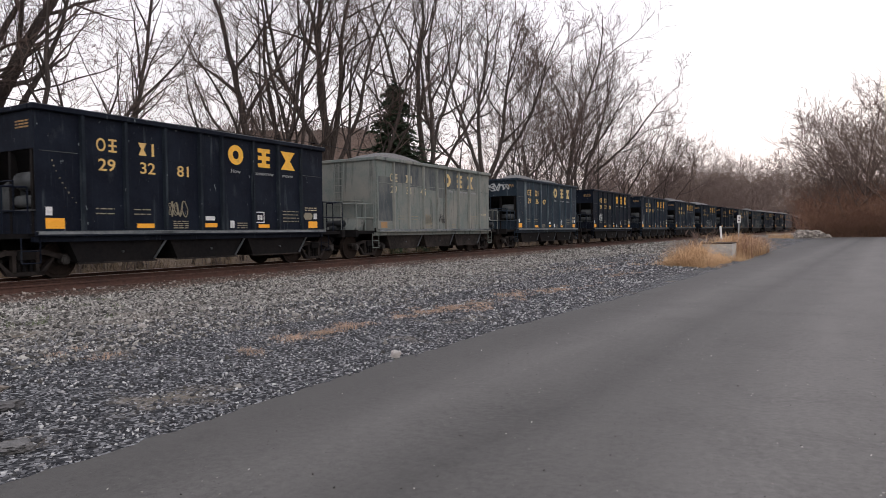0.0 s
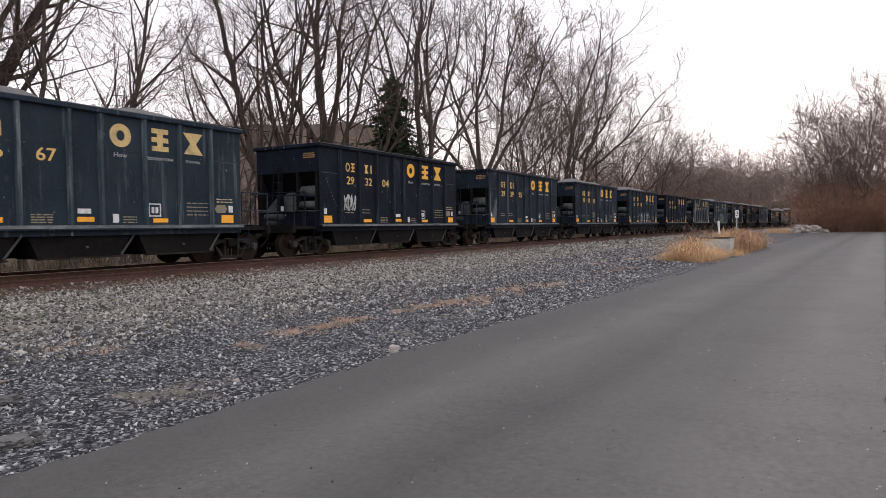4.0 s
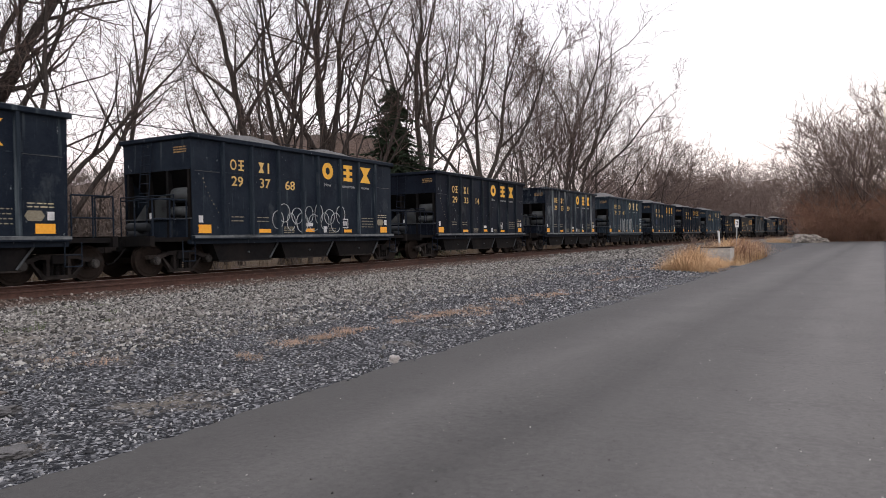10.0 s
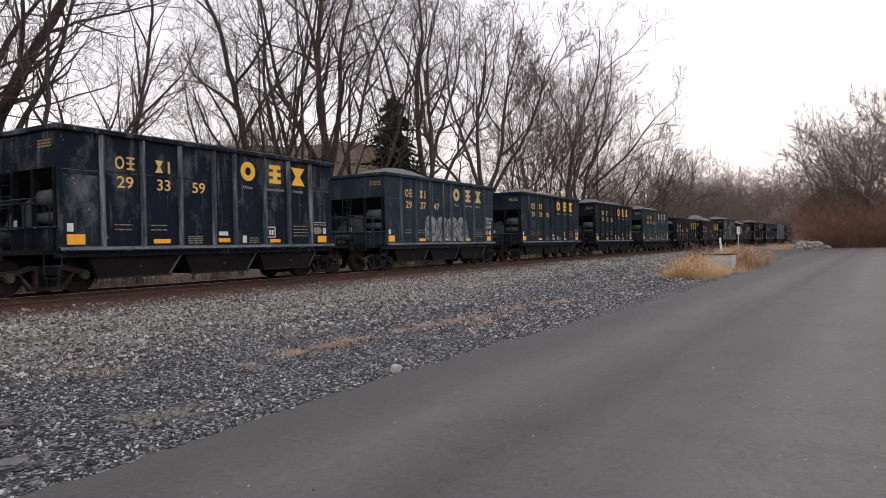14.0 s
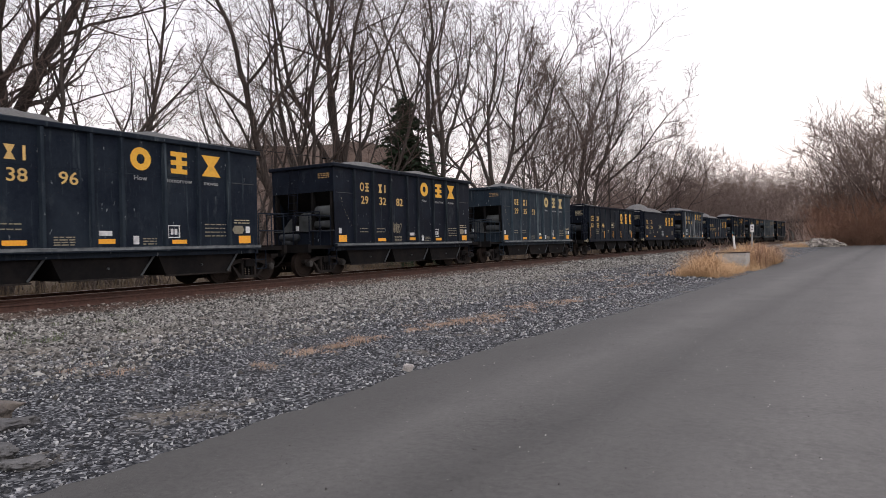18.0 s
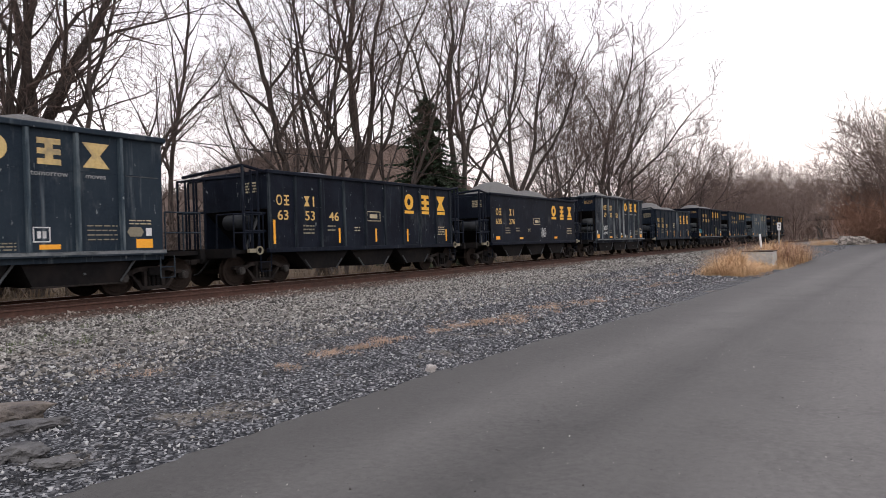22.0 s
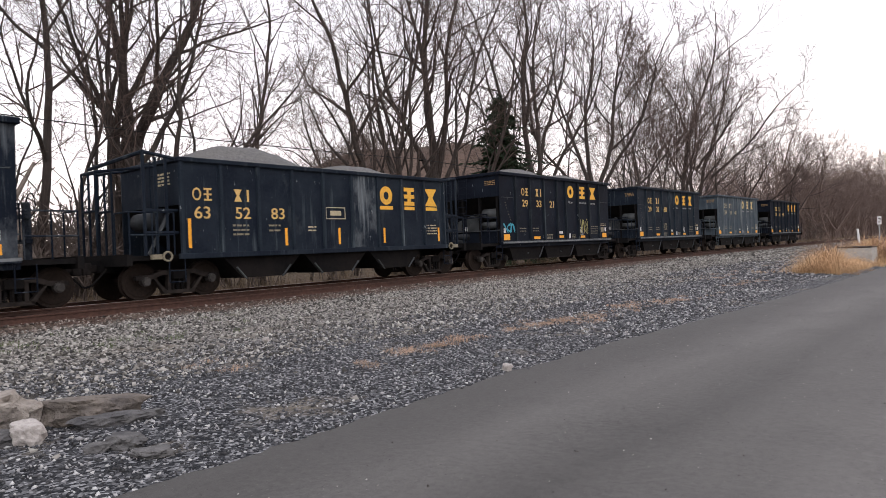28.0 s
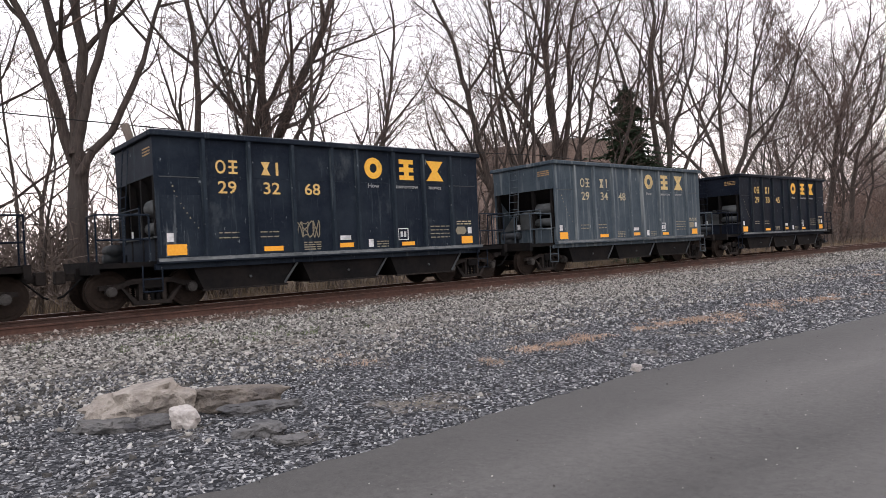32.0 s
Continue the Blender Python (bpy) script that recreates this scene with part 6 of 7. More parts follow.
        part("lock_pin", tube(bmesh.new(), (1.36, yc + 0.1, 0.62), (1.41, yc + 0.1, 0.62), 0.03, 8), M_TANK, car)
    part("center_sill", boxes((-0.26, 0.26, -6.4, 6.4, 0.72, 1.02)), M_FRAME, car)
    bm = tube(bmesh.new(), (-0.6, -5.5, 1.40), (0.2, -5.5, 1.40), 0.14, 12)
    box(bm, -0.4, -0.1, -5.7, -5.2, 1.1, 1.30)
    part("brake_cylinder", bm, M_BAY, car, "", True)
    part("brake_stand", boxes((-0.9, -0.75, 5.9, 6.05, 1.1, 2.5), (-1.1, -0.55, 5.85, 6.0, 1.5, 1.6), (-1.1, -0.55, 5.85, 6.0, 2.1, 2.2)), pm, car)
    bm = bmesh.new()
    for i in range(16):
        a, b = 6.283 * i / 16, 6.283 * (i + 1) / 16
        tube(bm, (-0.82 + 0.28 * math.cos(a), 6.08, 2.45 + 0.28 * math.sin(a)), (-0.82 + 0.28 * math.cos(b), 6.08, 2.45 + 0.28 * math.sin(b)), 0.015, 5)
    part("brake_wheel", bm, M_FRAME, car)
    # placards and small print on the visible side
    part("placard", flat(-4.78, -4.33, 1.21, 1.46), M_ORANGE, car, "orange reflector plate")
    part("placard", flat(-4.77, -4.62, 1.52, 1.72), M_WHITE, car, "white placard")
    part("placard", flat(-2.42, -1.9, 1.22, 1.34), M_ORANGE, car, "orange reflector strip")
    part("placard", flat(-0.2, 0.14, 1.44, 1.56), M_WHITE, car, "white placard")
    part("placard", flat(-0.22, 0.22, 1.24, 1.36), M_ORANGE, car, "orange reflector strip")
    part("placard", flat(0.72, 0.88, 1.22, 1.44), M_WHITE, car, "white placard")
    bm = boxes(*[(SIDE, SIDE + 0.005, *q) for q in ((1.75, 2.13, 1.38, 1.41), (1.75, 2.13, 1.70, 1.73), (1.75, 1.78, 1.41, 1.70), (2.10, 2.13, 1.41, 1.70), (1.84, 1.92, 1.47, 1.63), (1.96, 2.04, 1.47, 1.63))])
    part("stencil_box", bm, M_WHITE, car, "white stencilled box")
    part("placard", flat(1.88, 2.35, 1.22, 1.33), M_ORANGE, car, "orange reflector strip")
    bm = bmesh.new()
    prism(bm, [(3.98, 1.62), (4.06, 1.74), (4.36, 1.74), (4.44, 1.62), (4.36, 1.50), (4.06, 1.50)], "x", SIDE, SIDE + 0.005)
    part("placard", bm, M_SMALL, car, "grey six-sided stencil")
    part("placard", flat(4.50, 4.66, 1.52, 1.72), M_WHITE, car, "white placard")
    part("placard", flat(4.22, 4.68, 1.21, 1.44), M_ORANGE, car, "orange reflector plate")
    printed("small_print", lines_mesh(-3.55, 1.72, 0.5, 2, 0.12, SIDE, 1), M_SMALL, car)
    printed("small_print", lines_mesh(-2.5, 1.72, 0.5, 2, 0.12, SIDE, 2), M_SMALL, car)
    printed("small_print", lines_mesh(-1.3, 1.42, 0.5, 4, 0.06, SIDE, 3), M_SMALL, car)
    printed("small_print", lines_mesh(1.0, 1.38, 0.4, 3, 0.07, SIDE, 4), M_SMALL, car)
    printed("small_print", lines_mesh(2.98, 1.78, 0.75, 4, 0.11, SIDE, 5), M_SMALL, car)
    printed("small_print", lines_mesh(4.05, 1.92, 0.6, 2, 0.08, SIDE, 6), M_FADED, car)
    for text, y in (("How", 0.96), ("tomorrow", 2.15), ("moves", 3.22)):
        me = digits_mesh(text, 0.168)
        if not me.materials:
            me.materials.append(M_TAGLINE)
        ob = tagged(new("tagline", me), kind="stuff")
        ob.parent = car
        ob.matrix_basis = pose(SIDE + 0.012, y, 2.94)
    build_truck(car, -5.0)
    build_truck(car, 5.0)
    return car


def long_hopper_car():
    """A lower, flat-sided coal hopper with railed end platforms, 14.15 m over couplers."""
    car, pm = new("coal_hopper"), PAINTS["navy"]
    off, top = 0.0, 3.5
    y0, y1 = off - 5.25, off + 5.25
    ribs = [y0 + (y1 - y0) * i / 9 for i in range(10)]
    for sx in (-1, 1):
        part("side_sheet", boxes((*sorted((sx * (SIDE - 0.03), sx * SIDE)), y0, y1, 1.1, top - 0.04)), pm, car)
        a, b = sorted((sx * (SIDE - 0.06), sx * (SIDE + 0.085)))
        part("top_chord", boxes((a, b, y0 - 0.05, y1 + 0.05, top - 0.07, top + 0.05), bevel=0.02), pm, car)
        part("side_sill", boxes((a, b, y0 - 0.05, y1 + 0.05, 0.98, 1.12), bevel=0.012), pm, car)
        for y in ribs:
            y = max(y0 + 0.05, min(y1 - 0.05, y))
            bm = bmesh.new()
            prism(bm, [(sx * SIDE, y - 0.06), (sx * (SIDE + 0.06), y - 0.04), (sx * (SIDE + 0.06), y + 0.04), (sx * SIDE, y + 0.06)], "z", 1.12, top - 0.07)
            part("rib", bm, pm, car)
    for s, yb, ye in ((-1, -y0, 7.075), (1, y1, 7.075)):
        part("end_chord", boxes((-1.46, 1.46, *sorted((s * (yb - 0.08), s * (yb + 0.06))), top - 0.07, top + 0.05), bevel=0.02), pm, car)
        part("end_panel", boxes((-1.49, 1.49, *sorted((s * (yb - 0.04), s * yb)), 2.35, top - 0.07)), pm, car)
        bm = bmesh.new()
        prism(bm, [(s * yb, 2.38), (s * (yb - 0.05), 2.38), (s * (yb - 1.5), 1.12), (s * (yb - 1.42), 1.08)], "x", -1.48, 1.48)
        part("slope_sheet", bm, M_FRAME, car)
        ends_gear(car, yb, ye, pm, s)
        x, d = 1.40, s * (yb + 0.85)
        segs = [((x, d, 1.1), (x, d, 3.62)), ((x, s * yb, 2.2), (x, d, 2.2)), ((x, s * yb, 1.65), (x, d, 1.65))]
        bm = bmesh.new()
        for i in range(14):
            a, b = 6.283 * i / 14, 6.283 * (i + 1) / 14
            tube(bm, (1.5, s * (yb + 0.35) + 0.11 * math.cos(a), 1.06 + 0.11 * math.sin(a)), (1.5, s * (yb + 0.35) + 0.11 * math.cos(b), 1.06 + 0.11 * math.sin(b)), 0.028, 6)
        box(bm, 1.4, 1.52, *sorted((s * (yb + 0.5), s * (yb + 0.75))), 1.0, 1.12)
        part("rope_pulley", bm, M_SMALL, car, "dusty pale steel pulley ring")
        part("platform_beam", tubes([((1.4, s * yb, 3.5), (1.4, s * (yb + 0.85), 3.62)), ((1.4, s * (yb + 0.85), 3.62), (-1.3, s * (yb + 0.95), 3.45))], 0.05, 6), pm, car)
        for dy in (0.28, 0.55):
            part("platform_post", tubes([((x, s * (yb + dy), 1.1), (x, s * (yb + dy), 3.5))], 0.04, 6), pm, car)
        part("platform_rail", tubes(segs, 0.045, 6), pm, car)
        part("platform_brace", tubes([((1.36, s * (yb + 0.75), 1.12), (1.36, s * (yb + 0.2), 2.2))], 0.045, 4), M_TANK, car)
        end_ladder(car, s * (yb + 0.55), 1.15, 1.45, 1.1, 3.5, 0.0, pm, 8)
        printed("warning_print", lines_mesh(0, 0, 0.6, 4, 0.09, 0, 60 + s, 0.05), M_FADED, car).matrix_basis = pose(0.5, s * (yb + 0.005), 3.2, 0, 0, -90 if s < 0 else 90)
    segs = []
    for y in (y0 - 1.15, y0 - 0.75):
        for x in (-1.3, -0.9, -0.5):
            segs.append(((x, y, 1.1), (x, y, 3.3)))
    segs += [((-1.3, y0 - 1.15, 2.3), (-0.5, y0 - 1.15, 2.3)), ((-1.3, y0 - 0.75, 2.3), (-0.5, y0 - 0.75, 2.3)), ((-1.3, y0 - 1.15, 3.3), (-0.5, y0 - 1.15, 3.3)), ((-1.3, y0 - 0.75, 3.3), (-0.5, y0 - 0.75, 3.3)), ((-1.3, y0 - 1.15, 3.3), (-1.3, y0, 3.45)), ((0.6, y0 - 0.1, 3.4), (-0.5, y0 - 1.15, 3.3))]
    for seg in segs:
        part("brake_platform_post", tubes([seg], 0.035, 6), pm, car)
    part("air_reservoir", tube(bmesh.new(), (0.1, y0 - 0.35, 1.95), (1.1, y0 - 0.35, 1.95), 0.24, 14), M_BAY, car, "dark grey air reservoir", True)
    for yc in (off - 2.7, off, off + 2.7):
        bay = bmesh.new()
        for sgn in (-1, 1):
            prism(bay, [(yc - 1.3, 1.0), (yc + 1.3, 1.0), (yc + 0.7, 0.40), (yc - 0.7, 0.40)], "x", *sorted((sgn * 0.28, sgn * 1.38)))
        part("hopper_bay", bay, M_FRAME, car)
        part("door_lock", tubes([((1.4, yc + 0.9, 0.7), (1.4, yc + 0.6, 0.38)), ((1.4, yc - 0.9, 0.7), (1.4, yc - 0.6, 0.38))], 0.025, 6), M_TANK, car)
    part("center_sill", boxes((-0.26, 0.26, -6.7, 6.7, 0.72, 1.02)), M_FRAME, car)
    for y in (off - 5.05, off - 2.05, off - 0.02, off + 1.98, off + 4.82):
        part("placard", flat(y, y + 0.09, 1.25, 1.75 if y > -3 else 2.0), M_ORANGE, car, "orange reflector strip")
    printed("small_print", lines_mesh(off - 3.75, 1.85, 0.5, 3, 0.12, SIDE, 21, 0.05), M_SMALL, car)
    printed("small_print", lines_mesh(off - 2.6, 1.85, 0.4, 2, 0.14, SIDE, 22, 0.05), M_SMALL, car)
    printed("small_print", lines_mesh(off - 1.2, 1.8, 0.3, 2, 0.1, SIDE, 23, 0.04), M_FADED, car)
    printed("small_print", lines_mesh(off + 4.05, 1.85, 0.7, 4, 0.1, SIDE, 24, 0.04), M_FADED, car)
    bm = boxes(*[(SIDE, SIDE + 0.005, off + a, off + b, c, d) for a, b, c, d in ((-0.5, 0.3, 2.02, 2.05), (-0.5, 0.3, 2.36, 2.39), (-0.5, -0.47, 2.05, 2.36), (0.27, 0.3, 2.05, 2.36), (-0.32, 0.12, 2.13, 2.28))])
    part("stencil_box", bm, M_FADED, car, "dull yellow outlined emblem box")
    build_truck(car, -5.2 + 0.1)
    build_truck(car, 5.2 - 0.1)
    return car


def load_heap(y0, y1, top, humps, seed):
    """Crushed stone heaped in a car: a bumpy mound between its sides."""
    nx, ny = 13, 60
    verts, faces = [], []
    for i in range(ny):
        y = y0 + (y1 - y0) * i / (ny - 1)
        for j in range(nx):
            x = -1.44 + 2.88 * j / (nx - 1)
            edge = max(0.0, 1 - (abs(x) / 1.44) ** 2.2)
            h = -0.22
            for c, w, k in humps:
                h = max(h, -0.22 + (k + 0.22) * max(0.0, 1 - abs((y - c) / w) ** 2.1))
            z = top - 0.22 + (h + 0.22) * edge + 0.05 * noise.fractal(Vector((x * 2, y * 2, seed)), 0.8, 2, 4) * edge
            verts.append((x, y, z))
    for i in range(ny - 1):
        for j in range(nx - 1):
            faces.append((i * nx + j, i * nx + j + 1, (i + 1) * nx + j + 1, (i + 1) * nx + j))
    return verts, faces


def letter_car(car, number, style, long, faded=False):
    """Road number and owner's marks on a car's visible side."""
    col = M_FADED if faded else M_NUMBER
    bright = M_PALEY if faded or style == "blue" else M_YELLOW
    if long:
        off, zc, zn, zb, hb = 0.0, 2.63, 2.14, 2.83, 0.62
        ys, big, size = (off - 4.70, off - 3.50, off - 2.34), (off + 2.16, off + 3.31, off + 4.47), 0.44
    else:
        zc, zn, zb, hb = 3.29, 2.78, 3.44, 0.60
        ys, big, size = (-3.30, -2.15, -0.99), (0.98, 2.15, 3.24), 0.42
    ys = tuple(y + {"21": 0.22, "68": 0.0}.get(number[-1], 0.07) for y in ys)
    if style == "grey":
        ys, big = tuple(y - 0.6 for y in ys), tuple(y - 0.35 for y in big)
    if len(number) == 2:
        ys, size = (-4.45, -3.05), 0.38
    for text, y in zip(number, ys):
        me = digits_mesh(text, size).copy()
        me.materials.clear()
        me.materials.append(col)
        ob = new("road_number", me)
        ob.parent = car
        ob.matrix_basis = pose(SIDE + 0.012, y, zn)
    x = SIDE + 0.009
    part("reporting_mark", ring_mark(ys[0] - 0.15, zc, 0.25, 0.33, x, 0.33), col, car)
    part("reporting_mark", slab_mark(ys[0] + 0.16, zc, 0.22, 0.33, x), col, car)
    part("reporting_mark", glass_mark(ys[1] - 0.14, zc, 0.24, 0.33, x), col, car)
    part("reporting_mark", post_mark(ys[1] + 0.17, zc, 0.23, 0.33, x), col, car)
    part("emblem", ring_mark(big[0], zb, 0.60, hb, x), bright, car, "worn yellow painted emblem" if bright == M_PALEY else "yellow painted emblem")
    part("emblem", slab_mark(big[1], zb, 0.52, hb, x), bright, car, "worn yellow painted emblem" if bright == M_PALEY else "yellow painted emblem")
    part("emblem", glass_mark(big[2], zb, 0.66, hb, x), bright, car, "worn yellow painted emblem" if bright == M_PALEY else "yellow painted emblem")
    if long:
        for y, w in zip(big, (0.62, 0.52, 0.66)):
            part("underline", flat(y - w / 2, y + w / 2, 2.36, 2.48, x), M_YELLOW, car)


def spray(car, k):
    """Spray-painted tags on single cars, as plain loops and blobs."""
    x = SIDE + 0.012
    if k == 2:
        ob = part("graffiti", stroke_mesh(-1.2, 0.9, 0, 0.45, 0, 5, 7, 0.06), M_SPRAYW, car, "white spray-painted tag")
        ob.matrix_basis = pose(0.1, -5.03, 3.35, 0, 0, -90)
    if k == 3:
        part("graffiti", stroke_mesh(-3.6, -2.95, 1.62, 2.3, x, 11, 3, 0.05), M_SPRAYW, car, "white spray-painted tag")
    if k == 1:
        part("graffiti", stroke_mesh(-1.45, -0.85, 1.35, 1.85, x, 12, 4, 0.03), M_SMALL, car, "pale spray-painted tag")
        part("graffiti", stroke_mesh(-0.2, 0.3, 1.4, 1.85, x, 13, 3, 0.03), M_SPRAYK, car, "dark spray-painted tag")
        for y0, y1, z0, z1 in ((0.5, 1.58, 3.0, 3.9), (1.74, 2.68, 3.0, 3.9), (2.84, 3.4, 3.04, 3.88), (-2.65, -1.63, 2.98, 3.9), (-1.47, -0.46, 2.9, 3.9), (-0.3, 0.34, 2.6, 3.9), (-3.79, -2.81, 3.1, 3.9), (-4.9, -3.95, 1.5, 3.3)):
            part("patch", flat(y0, y1, z0, z1, SIDE + 0.002, 0.004), M_PATCH, car, "dark blue-grey repainted panel")
    if k == 6:
        rng = random.Random(21)
        for i in range(12):
            cy, cz = -1.55 + 0.29 * i + rng.uniform(-0.05, 0.05), 1.62 + 0.22 * (i % 2) + rng.uniform(-0.06, 0.06)
            part("graffiti", ring_mark(cy, cz, rng.uniform(0.42, 0.6), rng.uniform(0.5, 0.75), x + 0.0008 * i, 0.45), M_SPRAYW, car, "pale blue-white looping graffiti")
    if k == 9:
        for i in range(4):
            part("graffiti", blob_mesh(-1.9 + 0.98 * i, -0.98 + 0.98 * i, 1.2, 2.35, x, 1, 30 + i), M_SILVER, car, "silver bubble graffiti")
            part("graffiti", stroke_mesh(-1.8 + 0.98 * i, -1.05 + 0.98 * i, 1.3, 2.25, x + 0.008, 40 + i, 2, 0.05), M_SPRAYK, car, "dark outline of silver graffiti")
        for text, z in (("CHROME", 2.34), ("TO YA", 2.14), ("DOME", 1.95)):
            me = digits_mesh(text, 0.19)
            me.materials.clear()
            me.materials.append(M_SPRAYW)
            ob = tagged(new("graffiti", me), "white hand-lettered words")
            ob.parent = car
            ob.matrix_basis = pose(x, 4.42, z)
    if k == 15:
        part("graffiti", stroke_mesh(-3.7, -2.85, 1.75, 2.1, x, 51, 4, 0.05), M_SPRAYW, car, "white scribbled tag")
        part("graffiti", stroke_mesh(-3.7, -2.9, 1.45, 1.65, x, 52, 1, 0.05), M_SPRAYW, car, "white scribbled tag")
    if k == 17:
        part("graffiti", stroke_mesh(-4.75, -4.0, 1.5, 1.95, x, 61, 3, 0.05), M_SPRAYB, car, "light blue spray-painted tag")
        part("graffiti", stroke_mesh(1.75, 2.6, 1.35, 2.2, x, 62, 5, 0.035), M_SPRAYY, car, "olive yellow scribbled tag")
    wash = {16: ((0.66, 1.67, 1.14, 3.42),), 15: ((-2.62, -1.66, 1.18, 3.9), (-4.86, -3.98, 1.18, 2.4)), 8: ((-4.86, -3.98, 1.18, 2.9),), 4: ((-4.86, -3.98, 1.18, 3.9),), 18: ((-4.86, -3.98, 1.18, 2.6),)}
    for y0, y1, z0, z1 in wash.get(k, ()):
        part("whitewash", flat(y0, y1, z0, z1, SIDE + 0.0012, 0.002), M_WASH, car, "whitish smeared side panel")
    if k == 10:
        part("graffiti", blob_mesh(-3.45, -2.7, 1.95, 2.4, x - 0.008, 1, 77), M_BLUESPOT, car, "dark blue sprayed-over patch")
    if k == 14:
        part("graffiti", stroke_mesh(0.4, 1.0, 1.3, 1.9, x, 71, 4, 0.03), M_SPRAYW, car, "white scribbled tag")
    if k in (0, 5, 18, 11):
        part("graffiti", stroke_mesh(-1.5, -0.85, 1.5, 2.0, x, 80 + k, 4, 0.025), M_SMALL, car, "faint grey scribble")


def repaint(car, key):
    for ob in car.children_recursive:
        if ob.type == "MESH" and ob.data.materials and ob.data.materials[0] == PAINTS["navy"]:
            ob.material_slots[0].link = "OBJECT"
            # ribs take the coat with painted-in sky light
            ob.material_slots[0].material = (RIB_LIT_PAINTS if ob.name.startswith("rib") else PAINTS)[key]


# centre of each car along the line at the start in units of UNIT, number, paint, long, heap style
UNIT = 15.5
CARS = ((0.966, ("29", "32", "81"), "black", 0, 0), (1.826, ("29", "31", "45"), "grey", 0, 2), (2.704, ("29", "36", "67"), "blue", 0, 1), (3.588, ("29", "32", "04"), "black", 0, 0),
        (4.465, ("29", "39", "95"), "navy", 0, 0), (5.342, ("29", "38", "15"), "navy", 0, 1), (6.219, ("29", "37", "68"), "navy", 0, 1), (7.101, ("29", "33", "14"), "black", 0, 0),
        (7.972, ("29", "33", "59"), "streaked", 0, 0), (8.836, ("29", "37", "47"), "blue", 0, 2), (9.720, ("29", "38", "96"), "navy", 0, 1), (10.602, ("29", "32", "82"), "black", 0, 1),
        (11.479, ("29", "35", "53"), "blue", 0, 1), (12.375, ("63", "53", "46"), "black", 1, 0), (13.288, ("635", "276"), "black", 1, 2), (14.183, ("29", "33", "52"), "streaked", 0, 1),
        (15.078, ("63", "52", "83"), "navy", 1, 1), (15.974, ("29", "33", "21"), "black", 0, 1), (16.862, ("29", "32", "68"), "navy", 0, 0), (17.750, ("29", "34", "48"), "pale", 0, 0), (18.640, ("29", "33", "45"), "black", 0, 0))
COATS = {"navy": "dark navy blue", "black": "sooty blue-black", "blue": "dusty slate blue", "pale": "faded pale blue-grey", "grey": "weathered grey-green", "streaked": "black whitewash-streaked"}
TRAIN = []


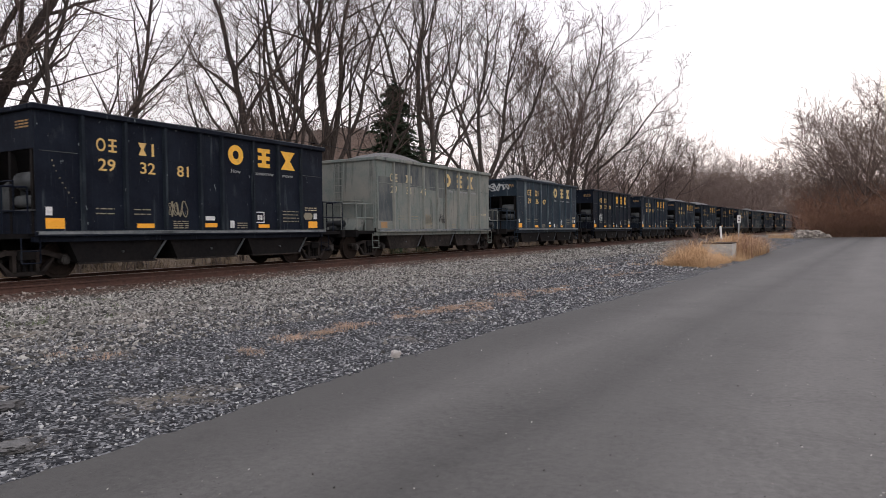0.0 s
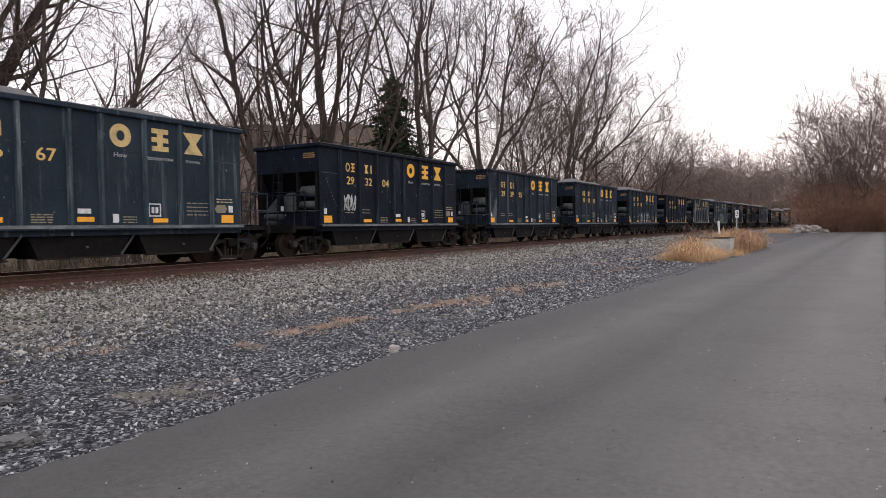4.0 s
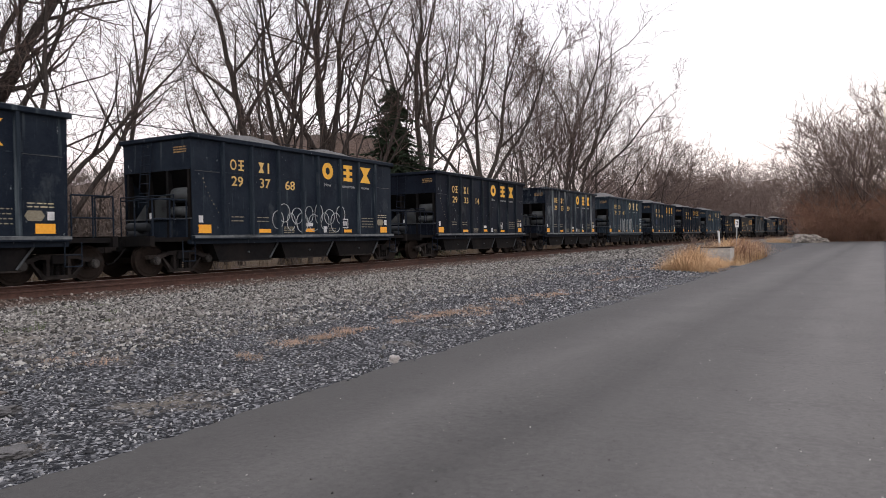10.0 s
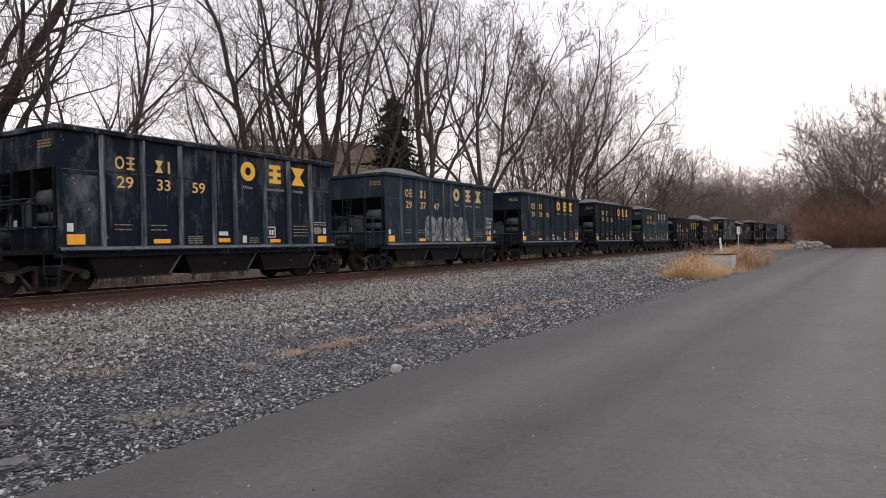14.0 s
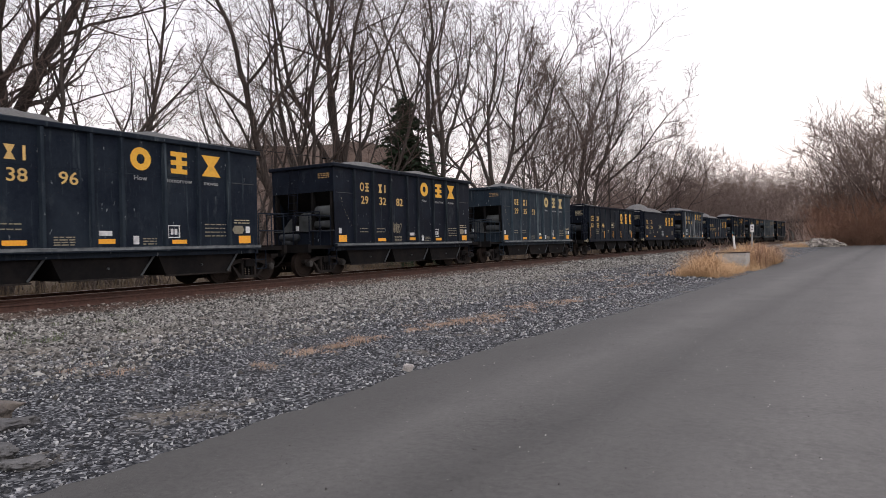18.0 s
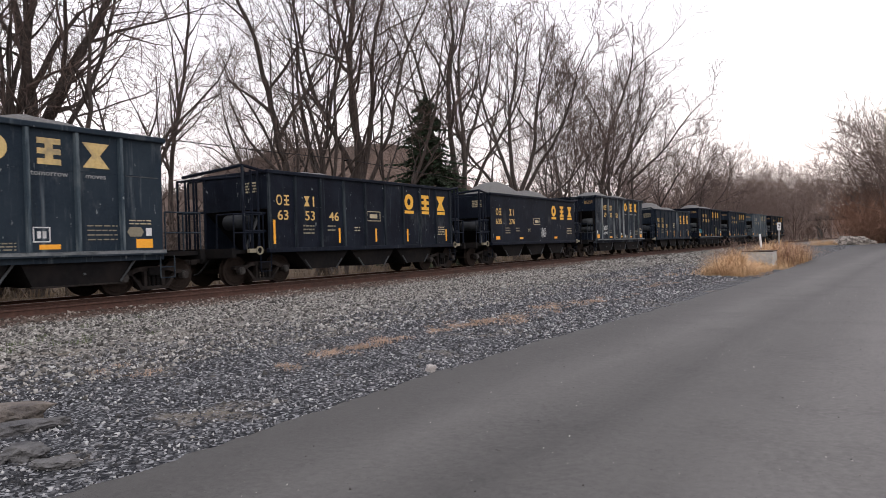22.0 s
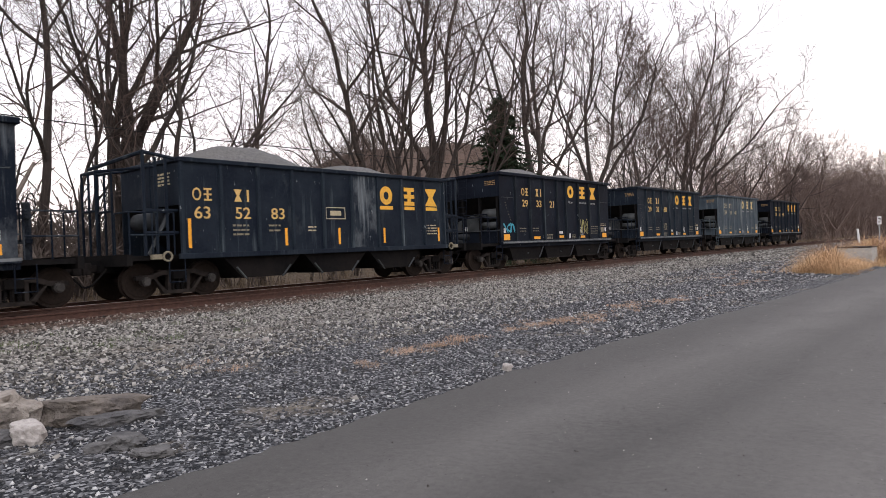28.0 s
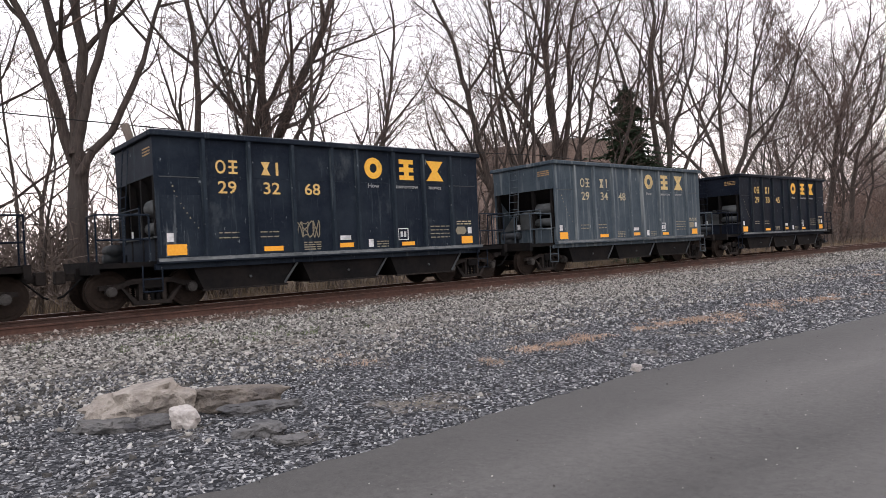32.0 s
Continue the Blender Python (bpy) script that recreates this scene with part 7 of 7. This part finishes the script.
def build_train():
    short, long = hopper_car(), long_hopper_car()
    heaps = {}
    for k, (phase, number, key, is_long, heap) in enumerate(CARS):
        base = long if is_long else short
        car = copy_thing(base, Matrix.Identity(4))
        letter_car(car, number, key, is_long, key in ("grey", "pale"))
        if key == "grey":
            for s in (-1, 1):
                part("end_sheet", boxes((-1.49, 1.49, *sorted((s * 5.0, s * 5.02)), 1.62, 3.95), (-1.46, -1.36, *sorted((s * 5.0, s * 5.06)), 1.2, 3.95), (1.36, 1.46, *sorted((s * 5.0, s * 5.06)), 1.2, 3.95)), PAINTS["navy"], car)
                bm = bmesh.new()
                prism(bm, [(s * 5.3, 1.12), (s * 5.02, 1.62), (s * 5.0, 1.55), (s * 5.2, 1.12)], "x", -1.0, 0.9)
                part("end_slope", bm, PAINTS["navy"], car)
            for ob in list(car.children):
                if ob.name.startswith(("placard", "stencil_box")):
                    bpy.data.objects.remove(ob)
                elif ob.name.startswith(("ladder", "grab_rail", "hand_rail", "apron_angle", "stirrup")):
                    ob.material_slots[0].link = "OBJECT"
                    ob.material_slots[0].material = RIB_LIT_PAINTS["grey"]
                elif ob.name.startswith("hopper_bay"):
                    ob.material_slots[0].link = "OBJECT"
                    ob.material_slots[0].material = M_TRUCK
            part("placard", flat(-4.78, -4.33, 1.21, 1.46), M_RUSTY, car, "faded orange reflector plate")
        if number[0] == "635":
            for ob in [o for o in car.children if o.name.startswith(("rib", "placard"))]:
                bpy.data.objects.remove(ob)
            part("placard", flat(-4.75, -4.35, 1.25, 1.42), M_ORANGE, car, "orange reflector plate")
            part("placard", flat(-2.2, -1.8, 1.25, 1.36), M_ORANGE, car, "orange reflector strip")
            part("placard", flat(2.2, 2.6, 1.25, 1.36), M_ORANGE, car, "orange reflector strip")
        repaint(car, key)
        spray(car, k)
        kind = "coal hopper with railed end platforms" if is_long else "ribbed open hopper car"
        tagged(car, f"{COATS[key]} {kind} with yellow lettering", "hopper car", "cars of the freight train")
        top = 3.5 if is_long else 4.0
        if is_long:
            heap += 3
        hump = (((-2.6, 2.6, 0.10), (2.2, 2.4, 0.05)), ((-1.6, 2.2, 0.52), (2.4, 2.2, 0.46)), ((-2.0, 3.2, 0.55), (2.6, 2.6, 0.36)), ((-2.0, 2.4, 0.3), (2.0, 2.4, 0.2)), ((-2.5, 2.6, 0.72), (1.9, 2.4, 0.45)), ((-2.2, 2.4, 0.85), (1.6, 2.2, 0.6)))[heap]
        tag = (is_long, heap)
        if tag not in heaps:
            v, f = load_heap(-4.8, 4.8, top, hump, 3.0 * heap + is_long)
            heaps[tag] = mesh_object("stone_load", v, f, M_LOAD, None, True)
            pile = heaps[tag]
        else:
            pile = new("stone_load", heaps[tag].data)
        tagged(pile, "grey crushed stone heaped in an open hopper", "load", "loads of the freight train")
        TRAIN.append((car, pile, phase, 0.0))
    for base in (short, long):
        for ob in list(base.children_recursive) + [base]:
            bpy.data.objects.remove(ob)


def travel(phase, t):
    """Metres along the line of a car's middle at t seconds."""
    return UNIT * (phase - 0.5039 * t - 0.000351 * (t - 16) ** 2 - 1.8e-6 * (t - 16) ** 3)


def car_pose(phase, t, shift=0.0):
    x, y, a = course(travel(phase, t))
    return pose(x, y, RAIL_Z, 0, 0, -math.degrees(a)) @ pose(0, shift, 0)


def motions():
    for car, pile, phase, shift in TRAIN:
        walk(car, [(float(t), car_pose(phase, t)) for t in range(33)])
        walk(pile, [(float(t), car_pose(phase, t, shift)) for t in range(33)])
        for wheel in [o for o in car.children_recursive if o.name.startswith("wheelset")]:
            at = wheel.matrix_basis.translation.copy()
            near = [k for k in range(481) if -22 < travel(phase, k / 15) < 62]
            ks = sorted({0, *near, 480})
            start, end = travel(phase, near[0] / 15), travel(phase, near[-1] / 15)
            walk(wheel, [(k / 15, pose(*at, math.degrees((start - max(end, min(start, travel(phase, k / 15)))) / 0.457) % 360)) for k in ks])


# ---------------------------------------------------------------- build
build_ground()
build_road()
build_rocks()
build_grass()
build_lineside()
build_hill()
build_banks()
build_trees()
build_grove()
build_train()
build_gravel()
build_track()
motions()
